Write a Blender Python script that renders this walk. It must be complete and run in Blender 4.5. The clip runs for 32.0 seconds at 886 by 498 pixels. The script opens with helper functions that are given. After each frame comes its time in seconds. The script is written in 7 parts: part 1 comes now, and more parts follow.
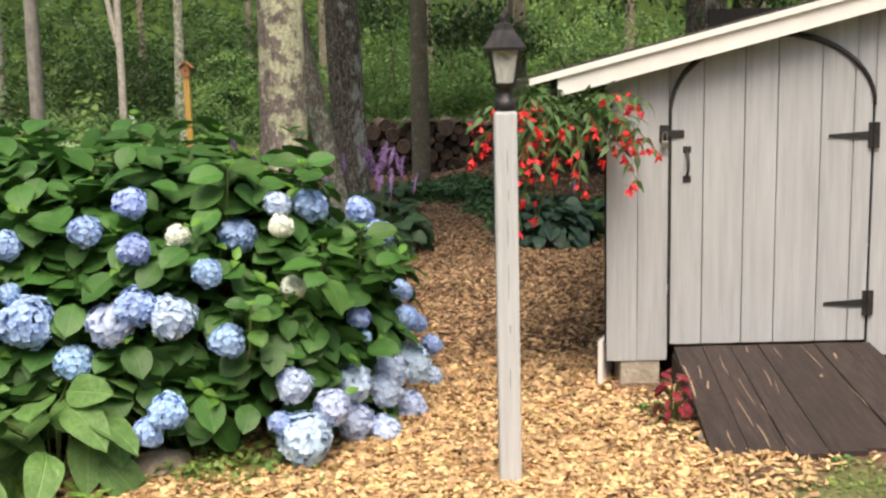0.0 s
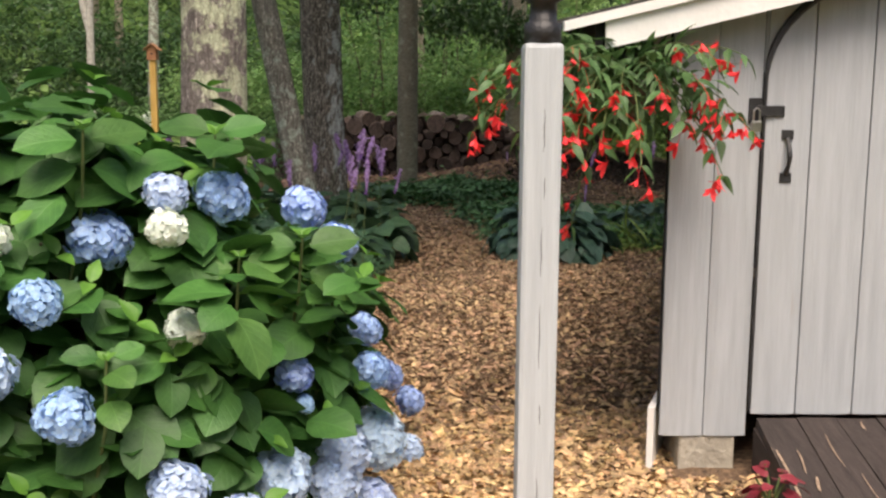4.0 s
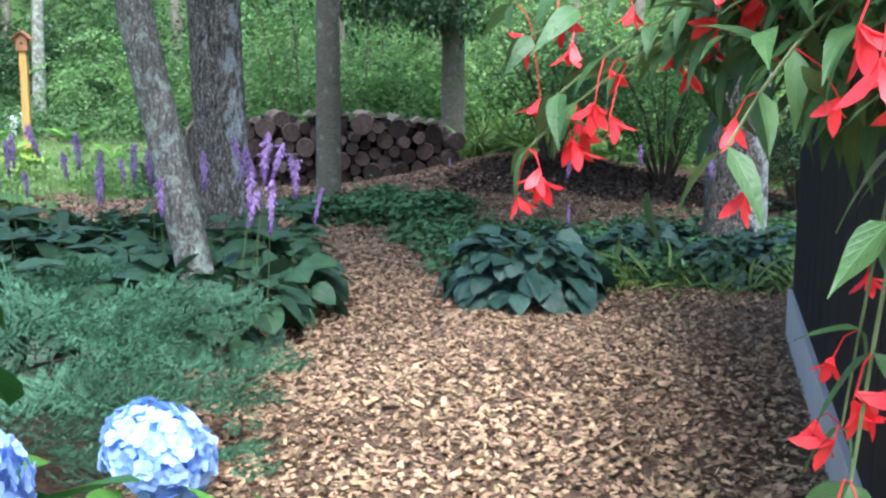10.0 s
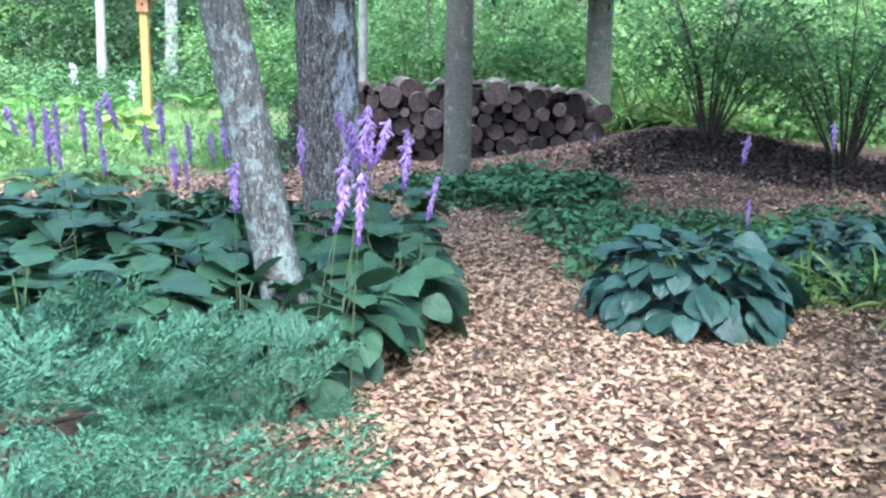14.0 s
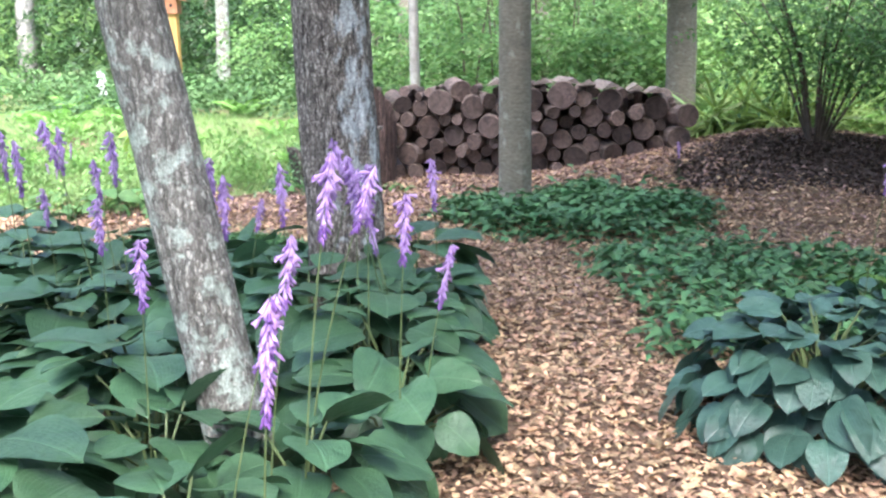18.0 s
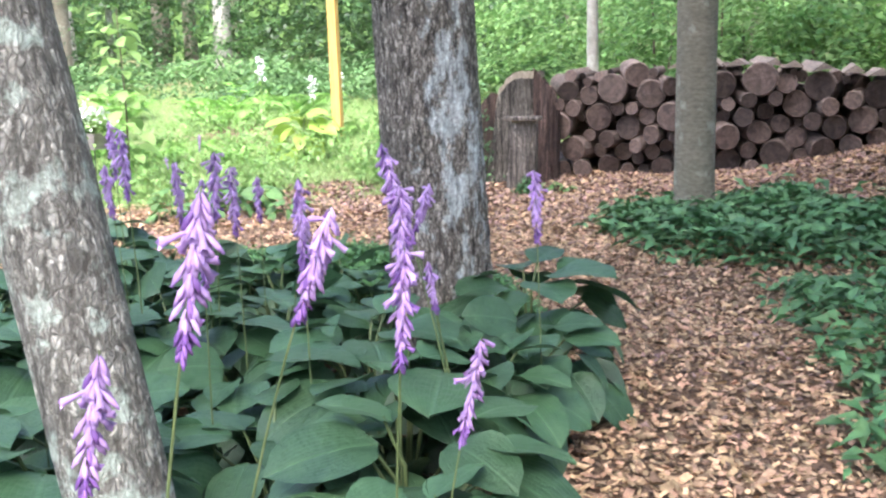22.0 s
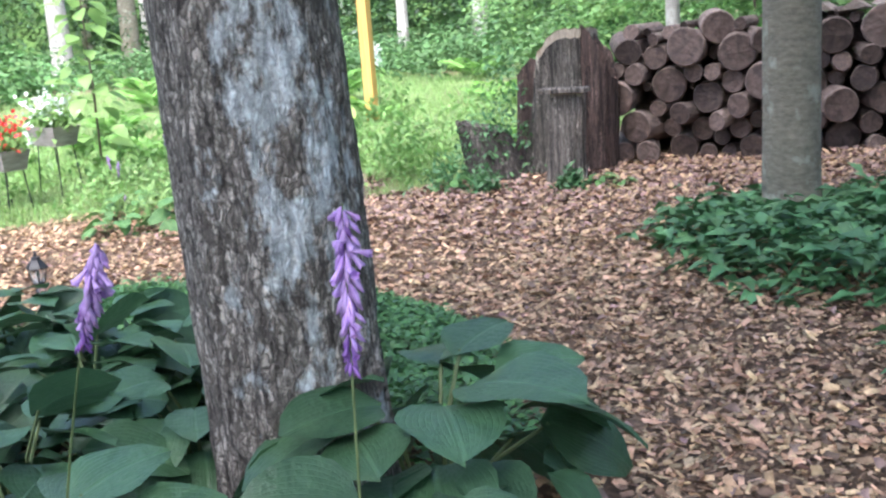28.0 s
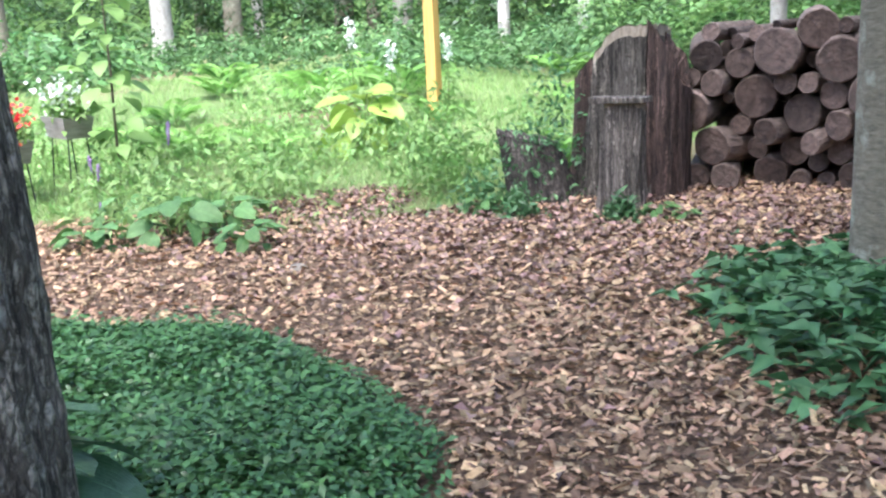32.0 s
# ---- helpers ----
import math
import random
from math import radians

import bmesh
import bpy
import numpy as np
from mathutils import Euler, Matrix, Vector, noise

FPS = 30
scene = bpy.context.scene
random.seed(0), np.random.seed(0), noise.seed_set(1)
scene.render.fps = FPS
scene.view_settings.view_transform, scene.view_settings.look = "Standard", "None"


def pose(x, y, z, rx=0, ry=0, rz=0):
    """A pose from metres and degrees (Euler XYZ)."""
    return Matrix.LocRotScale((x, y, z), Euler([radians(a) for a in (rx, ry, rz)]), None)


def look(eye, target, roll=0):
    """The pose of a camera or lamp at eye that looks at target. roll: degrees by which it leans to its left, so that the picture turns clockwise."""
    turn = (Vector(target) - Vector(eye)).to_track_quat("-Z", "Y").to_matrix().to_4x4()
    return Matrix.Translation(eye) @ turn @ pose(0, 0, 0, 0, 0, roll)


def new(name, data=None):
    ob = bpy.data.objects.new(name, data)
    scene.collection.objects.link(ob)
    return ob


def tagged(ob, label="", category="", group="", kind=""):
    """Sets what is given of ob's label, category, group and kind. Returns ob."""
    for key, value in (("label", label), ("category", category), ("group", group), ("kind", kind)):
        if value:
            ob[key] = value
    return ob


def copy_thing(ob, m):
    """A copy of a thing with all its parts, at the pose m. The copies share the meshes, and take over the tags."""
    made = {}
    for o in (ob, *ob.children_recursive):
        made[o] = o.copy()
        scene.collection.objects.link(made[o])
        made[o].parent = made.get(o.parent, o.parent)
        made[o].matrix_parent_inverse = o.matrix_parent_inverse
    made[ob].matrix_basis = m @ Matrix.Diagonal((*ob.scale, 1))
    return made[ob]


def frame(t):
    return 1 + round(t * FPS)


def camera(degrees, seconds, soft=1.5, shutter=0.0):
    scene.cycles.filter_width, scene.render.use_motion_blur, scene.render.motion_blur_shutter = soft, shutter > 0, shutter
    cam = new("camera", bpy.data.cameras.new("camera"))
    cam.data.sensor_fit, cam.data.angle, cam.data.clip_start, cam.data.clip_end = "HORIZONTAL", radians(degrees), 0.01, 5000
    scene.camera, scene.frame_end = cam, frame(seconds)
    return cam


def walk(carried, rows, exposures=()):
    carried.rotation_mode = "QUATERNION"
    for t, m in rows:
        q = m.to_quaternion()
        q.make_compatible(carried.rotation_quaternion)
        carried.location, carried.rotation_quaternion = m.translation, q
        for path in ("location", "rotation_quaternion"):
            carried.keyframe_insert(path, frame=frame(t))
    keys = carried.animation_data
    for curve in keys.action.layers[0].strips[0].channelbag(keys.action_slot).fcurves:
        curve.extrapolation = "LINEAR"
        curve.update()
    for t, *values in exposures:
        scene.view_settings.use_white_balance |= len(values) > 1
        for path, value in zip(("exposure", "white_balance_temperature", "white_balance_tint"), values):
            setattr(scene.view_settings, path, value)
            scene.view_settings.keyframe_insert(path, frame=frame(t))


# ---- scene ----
cam = camera(46.3, 32.0, soft=2.4)
METRES, EYE, TILT, LEAN, TURN = 12.6, 1.3, 0.0, 0.0, 0.0
ROWS = [
    (0.0, 0.0, 0.0, 0.0, -0.21, -8.77, 1.36),
    (0.5, 0.0027, 0.0186, -0.0026, 1.24, -7.89, 0.14),
    (1.0, 0.0024, 0.0311, -0.0055, 0.98, -8.85, -0.22),
    (1.5, -0.0031, 0.0484, -0.0081, -0.83, -7.94, 0.23),
    (2.0, -0.0028, 0.0634, -0.0108, -1.06, -8.48, 1.08),
    (2.5, 0.0008, 0.0833, -0.0125, -0.51, -7.6, -0.61),
    (4.5, -0.0016, 0.1576, -0.0186, -1.08, -8.73, -0.17),
    (5.0, -0.0067, 0.1769, -0.02, -2.79, -8.79, -0.0),
    (5.5, -0.0073, 0.1958, -0.022, -2.62, -8.34, 0.54),
    (6.0, -0.0073, 0.214, -0.0233, -0.79, -8.79, -0.18),
    (6.5, -0.0118, 0.2325, -0.0244, -1.98, -8.57, 0.3),
    (7.0, -0.0165, 0.2473, -0.0236, -3.25, -8.94, 0.71),
    (7.5, -0.0155, 0.2656, -0.024, -4.53, -8.15, 1.1),
    (8.0, -0.0127, 0.2854, -0.0233, -4.23, -8.48, 1.11),
    (8.5, -0.0142, 0.3023, -0.0229, -5.58, -8.57, 1.86),
    (9.0, -0.0138, 0.3142, -0.0226, -6.08, -9.08, 1.79),
    (9.5, -0.0083, 0.3295, -0.0223, -6.24, -8.25, 0.45),
    (10.0, -0.0067, 0.3401, -0.0225, -5.21, -8.44, -0.22),
    (10.5, -0.0083, 0.354, -0.022, -5.2, -8.56, 0.86),
    (11.0, -0.0073, 0.3648, -0.0215, -5.8, -8.24, 1.32),
    (11.5, -0.0026, 0.3803, -0.0218, -3.72, -8.14, 0.82),
    (12.0, -0.0015, 0.3918, -0.0224, -1.99, -9.29, 0.74),
    (12.5, -0.0023, 0.4049, -0.0215, -2.28, -9.39, 1.01),
    (13.0, -0.0003, 0.4196, -0.0218, -1.04, -9.34, 0.96),
    (13.5, 0.0017, 0.4323, -0.0225, 1.39, -9.88, -0.54),
    (14.0, -0.0012, 0.4492, -0.0235, 2.39, -10.26, -0.59),
    (14.5, -0.0029, 0.4652, -0.0214, 1.33, -11.11, 0.47),
    (16.5, 0.0032, 0.5364, -0.0181, 3.05, -11.57, 0.58),
    (17.0, 0.0114, 0.5555, -0.0176, 4.55, -10.62, -0.48),
    (17.5, 0.0131, 0.5685, -0.0178, 5.83, -10.21, -0.11),
    (18.0, 0.0093, 0.5837, -0.0178, 6.5, -10.66, 1.1),
    (18.5, 0.0117, 0.5981, -0.019, 8.91, -11.44, 1.89),
    (19.0, 0.0198, 0.6114, -0.0184, 11.57, -10.55, 0.92),
    (19.5, 0.0216, 0.6247, -0.0194, 11.97, -10.45, 1.2),
    (20.0, 0.0194, 0.6419, -0.0198, 12.48, -11.06, 1.93),
    (20.5, 0.02, 0.6563, -0.0202, 14.07, -11.25, 1.81),
    (21.0, 0.0261, 0.6734, -0.021, 16.08, -11.7, 0.46),
    (21.5, 0.027, 0.6863, -0.0222, 17.14, -11.67, 1.28),
    (22.0, 0.023, 0.704, -0.0225, 17.84, -11.21, 1.8),
    (22.5, 0.0245, 0.7172, -0.0229, 18.89, -12.03, 2.33),
    (23.0, 0.0298, 0.7337, -0.0233, 21.36, -11.96, 1.25),
    (23.5, 0.0294, 0.748, -0.0252, 20.22, -12.42, 1.12),
    (24.0, 0.0252, 0.762, -0.026, 20.47, -11.83, 0.28),
    (24.5, 0.024, 0.775, -0.0271, 22.09, -11.81, 1.4),
    (25.0, 0.0267, 0.7907, -0.0271, 22.99, -11.68, -0.14),
    (25.5, 0.0261, 0.8037, -0.0292, 23.33, -12.45, 0.36),
    (26.0, 0.0213, 0.8188, -0.0303, 21.27, -11.6, 0.99),
    (26.5, 0.0199, 0.8329, -0.0326, 21.3, -11.43, 1.96),
    (28.5, 0.0225, 0.891, -0.0381, 24.69, -12.36, 4.03),
    (29.0, 0.0276, 0.9037, -0.0387, 24.86, -12.43, 3.04),
    (29.5, 0.0245, 0.917, -0.0396, 24.87, -11.61, 3.32),
    (30.0, 0.0219, 0.9269, -0.0387, 23.22, -11.18, 3.39),
    (30.5, 0.0236, 0.9387, -0.0389, 24.16, -11.41, 3.19),
    (31.0, 0.0279, 0.9517, -0.0386, 26.68, -11.87, 1.43),
    (31.5, 0.0262, 0.965, -0.0397, 29.12, -11.82, 2.23),
    (32.0, 0.0236, 0.9783, -0.0396, 30.98, -12.2, 2.71),
]
walk(cam, [(t, pose(0, 0, EYE, TILT, LEAN, TURN) @ pose(METRES * x, METRES * y, METRES * z, 90 + pitch, roll, yaw)) for t, x, y, z, yaw, pitch, roll in ROWS],
     exposures=[(0.0, 0.25, 7400, 15), (5.0, 0.2, 7100, 16), (7.0, 0.3, 6750, 15), (8.0, 0.66, 6200, 15), (9.0, 0.9, 5750, 12), (11.0, 1.52, 5150, 11), (14.0, 1.88, 5050, 12), (17.0, 2.12, 5650, 17), (22.0, 2.15, 6050, 19), (26.0, 1.98, 5800, 17), (32.0, 1.87, 5700, 16)])

# ---- light: bright overcast summer day under open woodland ----
SUN_UP, SUN_ROUND = radians(60), radians(177)
world = bpy.data.worlds.new("overcast_sky")
scene.world = world
world.use_nodes = True
wn = world.node_tree
sky = wn.nodes.new("ShaderNodeTexSky")
sky.sky_type, sky.sun_disc, sky.sun_elevation, sky.sun_rotation = "NISHITA", False, SUN_UP, SUN_ROUND
sky.air_density, sky.dust_density, sky.ozone_density = 1.0, 4.0, 0.6
wn.nodes["Background"].inputs["Strength"].default_value = 0.15
wn.links.new(sky.outputs[0], wn.nodes["Background"].inputs["Color"])
sun = new("sun", bpy.data.lights.new("sun", "SUN"))
sun.data.energy, sun.data.angle, sun.data.color = 4.0, radians(42), (1.0, 0.95, 0.87)
sun.matrix_world = look((0, 0, 0), (-math.sin(SUN_ROUND) * math.cos(SUN_UP), -math.cos(SUN_ROUND) * math.cos(SUN_UP), -math.sin(SUN_UP)))


# ---- materials ----
def leaf_veins(nodes, link, ramp, count, slope, parallel):
    """A midrib and side veins, laid out by the leaf's own length and width."""
    def math_node(op, a, b=None):
        m_ = nodes.new("ShaderNodeMath")
        m_.operation = op
        for slot, value in ((0, a), (1, b)):
            if value is None:
                continue
            if isinstance(value, (int, float)):
                m_.inputs[slot].default_value = value
            else:
                link(value, m_.inputs[slot])
        return m_.outputs[0]
    uv, sp = nodes.new("ShaderNodeUVMap"), nodes.new("ShaderNodeSeparateXYZ")
    link(uv.outputs[0], sp.inputs[0])
    side = math_node("ABSOLUTE", math_node("SUBTRACT", sp.outputs[0], 0.5))
    v = sp.outputs[1]
    mid = ramp(side, 0.035, 0.012)
    if parallel:
        wide = math_node("ADD", math_node("MULTIPLY", math_node("MULTIPLY", v, math_node("SUBTRACT", 1.0, v)), 3.2), 0.2)
        s = math_node("FRACT", math_node("MULTIPLY", math_node("DIVIDE", side, wide), count))
    else:
        s = math_node("FRACT", math_node("MULTIPLY", math_node("SUBTRACT", v, math_node("MULTIPLY", side, slope)), count))
    s = ramp(math_node("ABSOLUTE", math_node("SUBTRACT", s, 0.5)), 0.36, 0.49)
    return math_node("MAXIMUM", mid, math_node("MULTIPLY", s, 0.6))


def bark(name, furrow, low, high, lichen, plates=(75, 75, 24), lichen_at=0.56, lichen_scale=7.0, side=(0.0, 0.0), speck=0.8, depth=0.8, tall=1.0):
    """Furrowed bark: upright plates with dark cracks between, pale specks, and lichen in ragged patches."""
    m = bpy.data.materials.new(name)
    m.use_nodes = True
    nodes, link = m.node_tree.nodes, m.node_tree.links.new
    bsdf = nodes["Principled BSDF"]
    bsdf.inputs["Roughness"].default_value = 0.93

    def op(kind, a, b):
        x = nodes.new("ShaderNodeMath")
        x.operation = kind
        for slot, value in ((0, a), (1, b)):
            if isinstance(value, (int, float)):
                x.inputs[slot].default_value = value
            else:
                link(value, x.inputs[slot])
        return x.outputs[0]

    def ramp(src, a, b):
        r = nodes.new("ShaderNodeMapRange")
        r.inputs["From Min"].default_value, r.inputs["From Max"].default_value = a, b
        link(src, r.inputs["Value"])
        return r.outputs[0]

    def blend(fac, a, b):
        x = nodes.new("ShaderNodeMix")
        x.data_type = "RGBA"
        for value, slot in ((fac, x.inputs["Factor"]), (a, x.inputs["A"]), (b, x.inputs["B"])):
            if isinstance(value, tuple):
                slot.default_value = (*value, 1)
            else:
                link(value, slot)
        return x.outputs["Result"]

    def noise_at(src, s, d=6.0):
        n = nodes.new("ShaderNodeTexNoise")
        n.inputs["Scale"].default_value, n.inputs["Detail"].default_value, n.inputs["Roughness"].default_value = s, d, 0.65
        link(src, n.inputs["Vector"])
        return n

    co = nodes.new("ShaderNodeTexCoord").outputs["Object"]
    warp = nodes.new("ShaderNodeVectorMath")
    warp.operation = "MULTIPLY_ADD"
    link(noise_at(co, 14.0, 4.0).outputs["Color"], warp.inputs[0])
    warp.inputs[1].default_value = (0.035, 0.035, 0.05)
    link(co, warp.inputs[2])
    mp = nodes.new("ShaderNodeMapping")
    mp.inputs["Scale"].default_value = plates
    link(warp.outputs[0], mp.inputs["Vector"])
    edge, cell = nodes.new("ShaderNodeTexVoronoi"), nodes.new("ShaderNodeTexVoronoi")
    edge.feature = "DISTANCE_TO_EDGE"
    for v in (edge, cell):
        v.inputs["Scale"].default_value = 1.0
        link(mp.outputs[0], v.inputs["Vector"])
    sp = nodes.new("ShaderNodeSeparateColor")
    link(cell.outputs["Color"], sp.inputs[0])
    fine = noise_at(co, 60.0, 5.0).outputs["Fac"]
    broad = noise_at(co, 5.0, 3.0).outputs["Fac"]
    mp2 = nodes.new("ShaderNodeMapping")
    mp2.inputs["Scale"].default_value = (plates[0] * 0.75, plates[1] * 0.75, plates[2] * 0.36)
    link(warp.outputs[0], mp2.inputs["Vector"])
    grooves = noise_at(mp2.outputs[0], 1.0, 7.0).outputs["Fac"]
    plate = op("MULTIPLY", ramp(grooves, 0.36, 0.54), op("ADD", op("MULTIPLY", ramp(edge.outputs["Distance"], 0.0, 0.28), 0.65), 0.35))
    tone = op("ADD", op("MULTIPLY", sp.outputs[0], 0.25), op("ADD", op("MULTIPLY", ramp(fine, 0.3, 0.7), 0.5), op("MULTIPLY", ramp(broad, 0.35, 0.65), 0.25)))
    colour = blend(plate, furrow, blend(tone, low, high))
    # pale specks on single plates
    colour = blend(op("MULTIPLY", op("MULTIPLY", ramp(sp.outputs[1], speck, speck + 0.06), ramp(fine, 0.40, 0.55)), plate), colour, tuple(min(1, c * 1.5) for c in high))
    xyz = nodes.new("ShaderNodeSeparateXYZ")
    link(co, xyz.inputs[0])
    mp3 = nodes.new("ShaderNodeMapping")
    mp3.inputs["Scale"].default_value = (1.0, 1.0, tall)
    link(co, mp3.inputs["Vector"])
    grown = op("ADD", noise_at(mp3.outputs[0], lichen_scale, 8.0).outputs["Fac"], op("ADD", op("MULTIPLY", xyz.outputs[0], side[0]), op("MULTIPLY", xyz.outputs[1], side[1])))
    spread_ = op("MULTIPLY", ramp(grown, lichen_at, lichen_at + 0.07), op("ADD", op("MULTIPLY", plate, 0.55), 0.45))
    colour = blend(op("MULTIPLY", spread_, op("ADD", op("MULTIPLY", ramp(fine, 0.35, 0.6), 0.45), 0.5)), colour, lichen)
    link(colour, bsdf.inputs["Base Color"])
    b = nodes.new("ShaderNodeBump")
    b.inputs["Strength"].default_value, b.inputs["Distance"].default_value = depth, 0.012
    link(op("ADD", op("MULTIPLY", plate, op("SUBTRACT", 1.0, op("MULTIPLY", spread_, 0.5))), op("MULTIPLY", fine, 0.7)), b.inputs["Height"])
    link(b.outputs[0], bsdf.inputs["Normal"])
    return m


def material(name, low, high, scale=8.0, rough=0.7, bump=0.15, stretch=(1, 1, 1), island=0.0, per_object=0.0, through_light=0.0, patch=None, patch_at=0.6, patch_scale=5.0, fine=40.0, metal=0.0, detail=6.0, blotch=0.35, hue=0.0, patch_round=False, veins=None):
    """Grain from low to high at one scale, broad blotches at a second one, a fine relief, and a shade of its own for each piece."""
    m = bpy.data.materials.new(name)
    m.use_nodes = True
    nt, nodes = m.node_tree, m.node_tree.nodes
    link = nt.links.new
    bsdf = nodes["Principled BSDF"]
    bsdf.inputs["Roughness"].default_value, bsdf.inputs["Metallic"].default_value = rough, metal
    co = nodes.new("ShaderNodeTexCoord")
    mp = nodes.new("ShaderNodeMapping")
    mp.inputs["Scale"].default_value = stretch
    link(co.outputs["Object"], mp.inputs["Vector"])

    def noise_at(s, d=detail):
        n = nodes.new("ShaderNodeTexNoise")
        n.inputs["Scale"].default_value, n.inputs["Detail"].default_value, n.inputs["Roughness"].default_value = s, d, 0.62
        link(mp.outputs[0], n.inputs["Vector"])
        return n

    def ramp(src, a, b):
        r = nodes.new("ShaderNodeMapRange")
        r.inputs["From Min"].default_value, r.inputs["From Max"].default_value = a, b
        link(src, r.inputs["Value"])
        return r.outputs[0]

    def blend(fac, a, b, how="MIX"):
        x = nodes.new("ShaderNodeMix")
        x.data_type, x.blend_type = "RGBA", how
        for value, slot in ((fac, x.inputs["Factor"]), (a, x.inputs["A"]), (b, x.inputs["B"])):
            if isinstance(value, tuple):
                slot.default_value = (*value, 1)
            elif isinstance(value, float):
                slot.default_value = value
            else:
                link(value, slot)
        return x.outputs["Result"]

    grain = noise_at(scale)
    colour = blend(ramp(grain.outputs["Fac"], 0.32, 0.68), low, high)
    if patch:
        spots = noise_at(patch_scale)
        if patch_round:
            link(co.outputs["Object"], spots.inputs["Vector"])
        colour = blend(ramp(spots.outputs["Fac"], patch_at - 0.03, patch_at + 0.05), colour, patch)
    rib = None
    if veins:
        rib = leaf_veins(nodes, link, ramp, *veins)
        pale = tuple(min(1.0, c * 1.7 + 0.02) for c in high)
        weak = nodes.new("ShaderNodeMath")
        weak.operation = "MULTIPLY"
        link(rib, weak.inputs[0])
        weak.inputs[1].default_value = 0.20
        colour = blend(weak.outputs[0], colour, pale)
    hsv = nodes.new("ShaderNodeHueSaturation")
    link(colour, hsv.inputs["Color"])
    broad = noise_at(scale * 0.17, 2.0)
    value = nodes.new("ShaderNodeMath")
    value.operation = "MULTIPLY_ADD"
    link(broad.outputs["Fac"], value.inputs[0])
    value.inputs[1].default_value, value.inputs[2].default_value = 2 * blotch, 1 - blotch
    out = value.outputs[0]
    for amount, node, slot in ((island, "ShaderNodeNewGeometry", "Random Per Island"), (per_object, "ShaderNodeObjectInfo", "Random")):
        if amount:
            src = nodes.new(node)
            k = nodes.new("ShaderNodeMath")
            k.operation = "MULTIPLY_ADD"
            link(src.outputs[slot], k.inputs[0])
            k.inputs[1].default_value, k.inputs[2].default_value = 2 * amount, 1 - amount
            j = nodes.new("ShaderNodeMath")
            j.operation = "MULTIPLY"
            link(out, j.inputs[0])
            link(k.outputs[0], j.inputs[1])
            out = j.outputs[0]
            if hue:
                wn_ = nodes.new("ShaderNodeTexWhiteNoise")
                wn_.noise_dimensions = "1D"
                link(src.outputs[slot], wn_.inputs["W"])
                h = nodes.new("ShaderNodeMath")
                h.operation = "MULTIPLY_ADD"
                link(wn_.outputs["Value"], h.inputs[0])
                h.inputs[1].default_value, h.inputs[2].default_value = 2 * hue, 0.5 - hue
                link(h.outputs[0], hsv.inputs["Hue"])
    link(out, hsv.inputs["Value"])
    link(hsv.outputs[0], bsdf.inputs["Base Color"])
    if bump:
        b = nodes.new("ShaderNodeBump")
        b.inputs["Strength"].default_value, b.inputs["Distance"].default_value = bump, 0.02
        add = nodes.new("ShaderNodeMath")
        add.operation = "ADD"
        link(grain.outputs["Fac"], add.inputs[0])
        link(noise_at(fine, 3.0).outputs["Fac"], add.inputs[1])
        if rib is not None:
            less = nodes.new("ShaderNodeMath")
            less.operation = "MULTIPLY_ADD"
            link(rib, less.inputs[0])
            less.inputs[1].default_value = -0.6
            link(add.outputs[0], less.inputs[2])
            add = less
        link(add.outputs[0], b.inputs["Height"])
        link(b.outputs[0], bsdf.inputs["Normal"])
    if through_light:
        tr = nodes.new("ShaderNodeBsdfTranslucent")
        link(hsv.outputs[0], tr.inputs["Color"])
        mx = nodes.new("ShaderNodeMixShader")
        mx.inputs[0].default_value = through_light
        link(bsdf.outputs[0], mx.inputs[1])
        link(tr.outputs[0], mx.inputs[2])
        link(mx.outputs[0], nodes["Material Output"].inputs["Surface"])
    return m


CHIP = material("wood_chip", (0.27, 0.168, 0.092), (0.62, 0.425, 0.255), 30, 0.8, 0.2, (1, 1, 1), island=0.62, blotch=0.25, hue=0.018)
BARK_DARK = bark("furrowed_bark", (0.036, 0.029, 0.022), (0.175, 0.148, 0.114), (0.46, 0.415, 0.345), (0.80, 0.88, 0.85), (72, 72, 28), 0.645, 9.0, (0.72, -0.46), 0.50, 1.0, 0.6)
BARK_GREY = bark("grey_lichen_bark", (0.080, 0.074, 0.058), (0.20, 0.19, 0.155), (0.42, 0.41, 0.345), (0.52, 0.62, 0.51), (80, 80, 30), 0.525, 9.0, (0.1, -0.3), 0.70)
BARK_LICHEN = bark("yellow_lichen_bark", (0.10, 0.083, 0.075), (0.17, 0.148, 0.135), (0.33, 0.295, 0.27), (0.62, 0.68, 0.45), (60, 60, 30), 0.525, 8.0, (0.2, -0.3), 0.8, 0.6)
BARK_SMOOTH = material("smooth_bark", (0.13, 0.118, 0.085), (0.245, 0.225, 0.165), 30, 0.9, 0.35, (0.7, 0.7, 1.6), patch=(0.30, 0.31, 0.24), patch_at=0.60, patch_scale=7.0, patch_round=True, blotch=0.3)
BARK_PALE = material("pale_bark", (0.25, 0.24, 0.21), (0.48, 0.46, 0.42), 12, 0.9, 0.4, (1, 1, 0.6), patch=(0.12, 0.11, 0.10), patch_at=0.66, patch_scale=9.0)
LOG_BARK = material("log_bark", (0.060, 0.042, 0.034), (0.22, 0.165, 0.135), 22, 0.93, 0.7, (1, 0.35, 1), per_object=0.35)
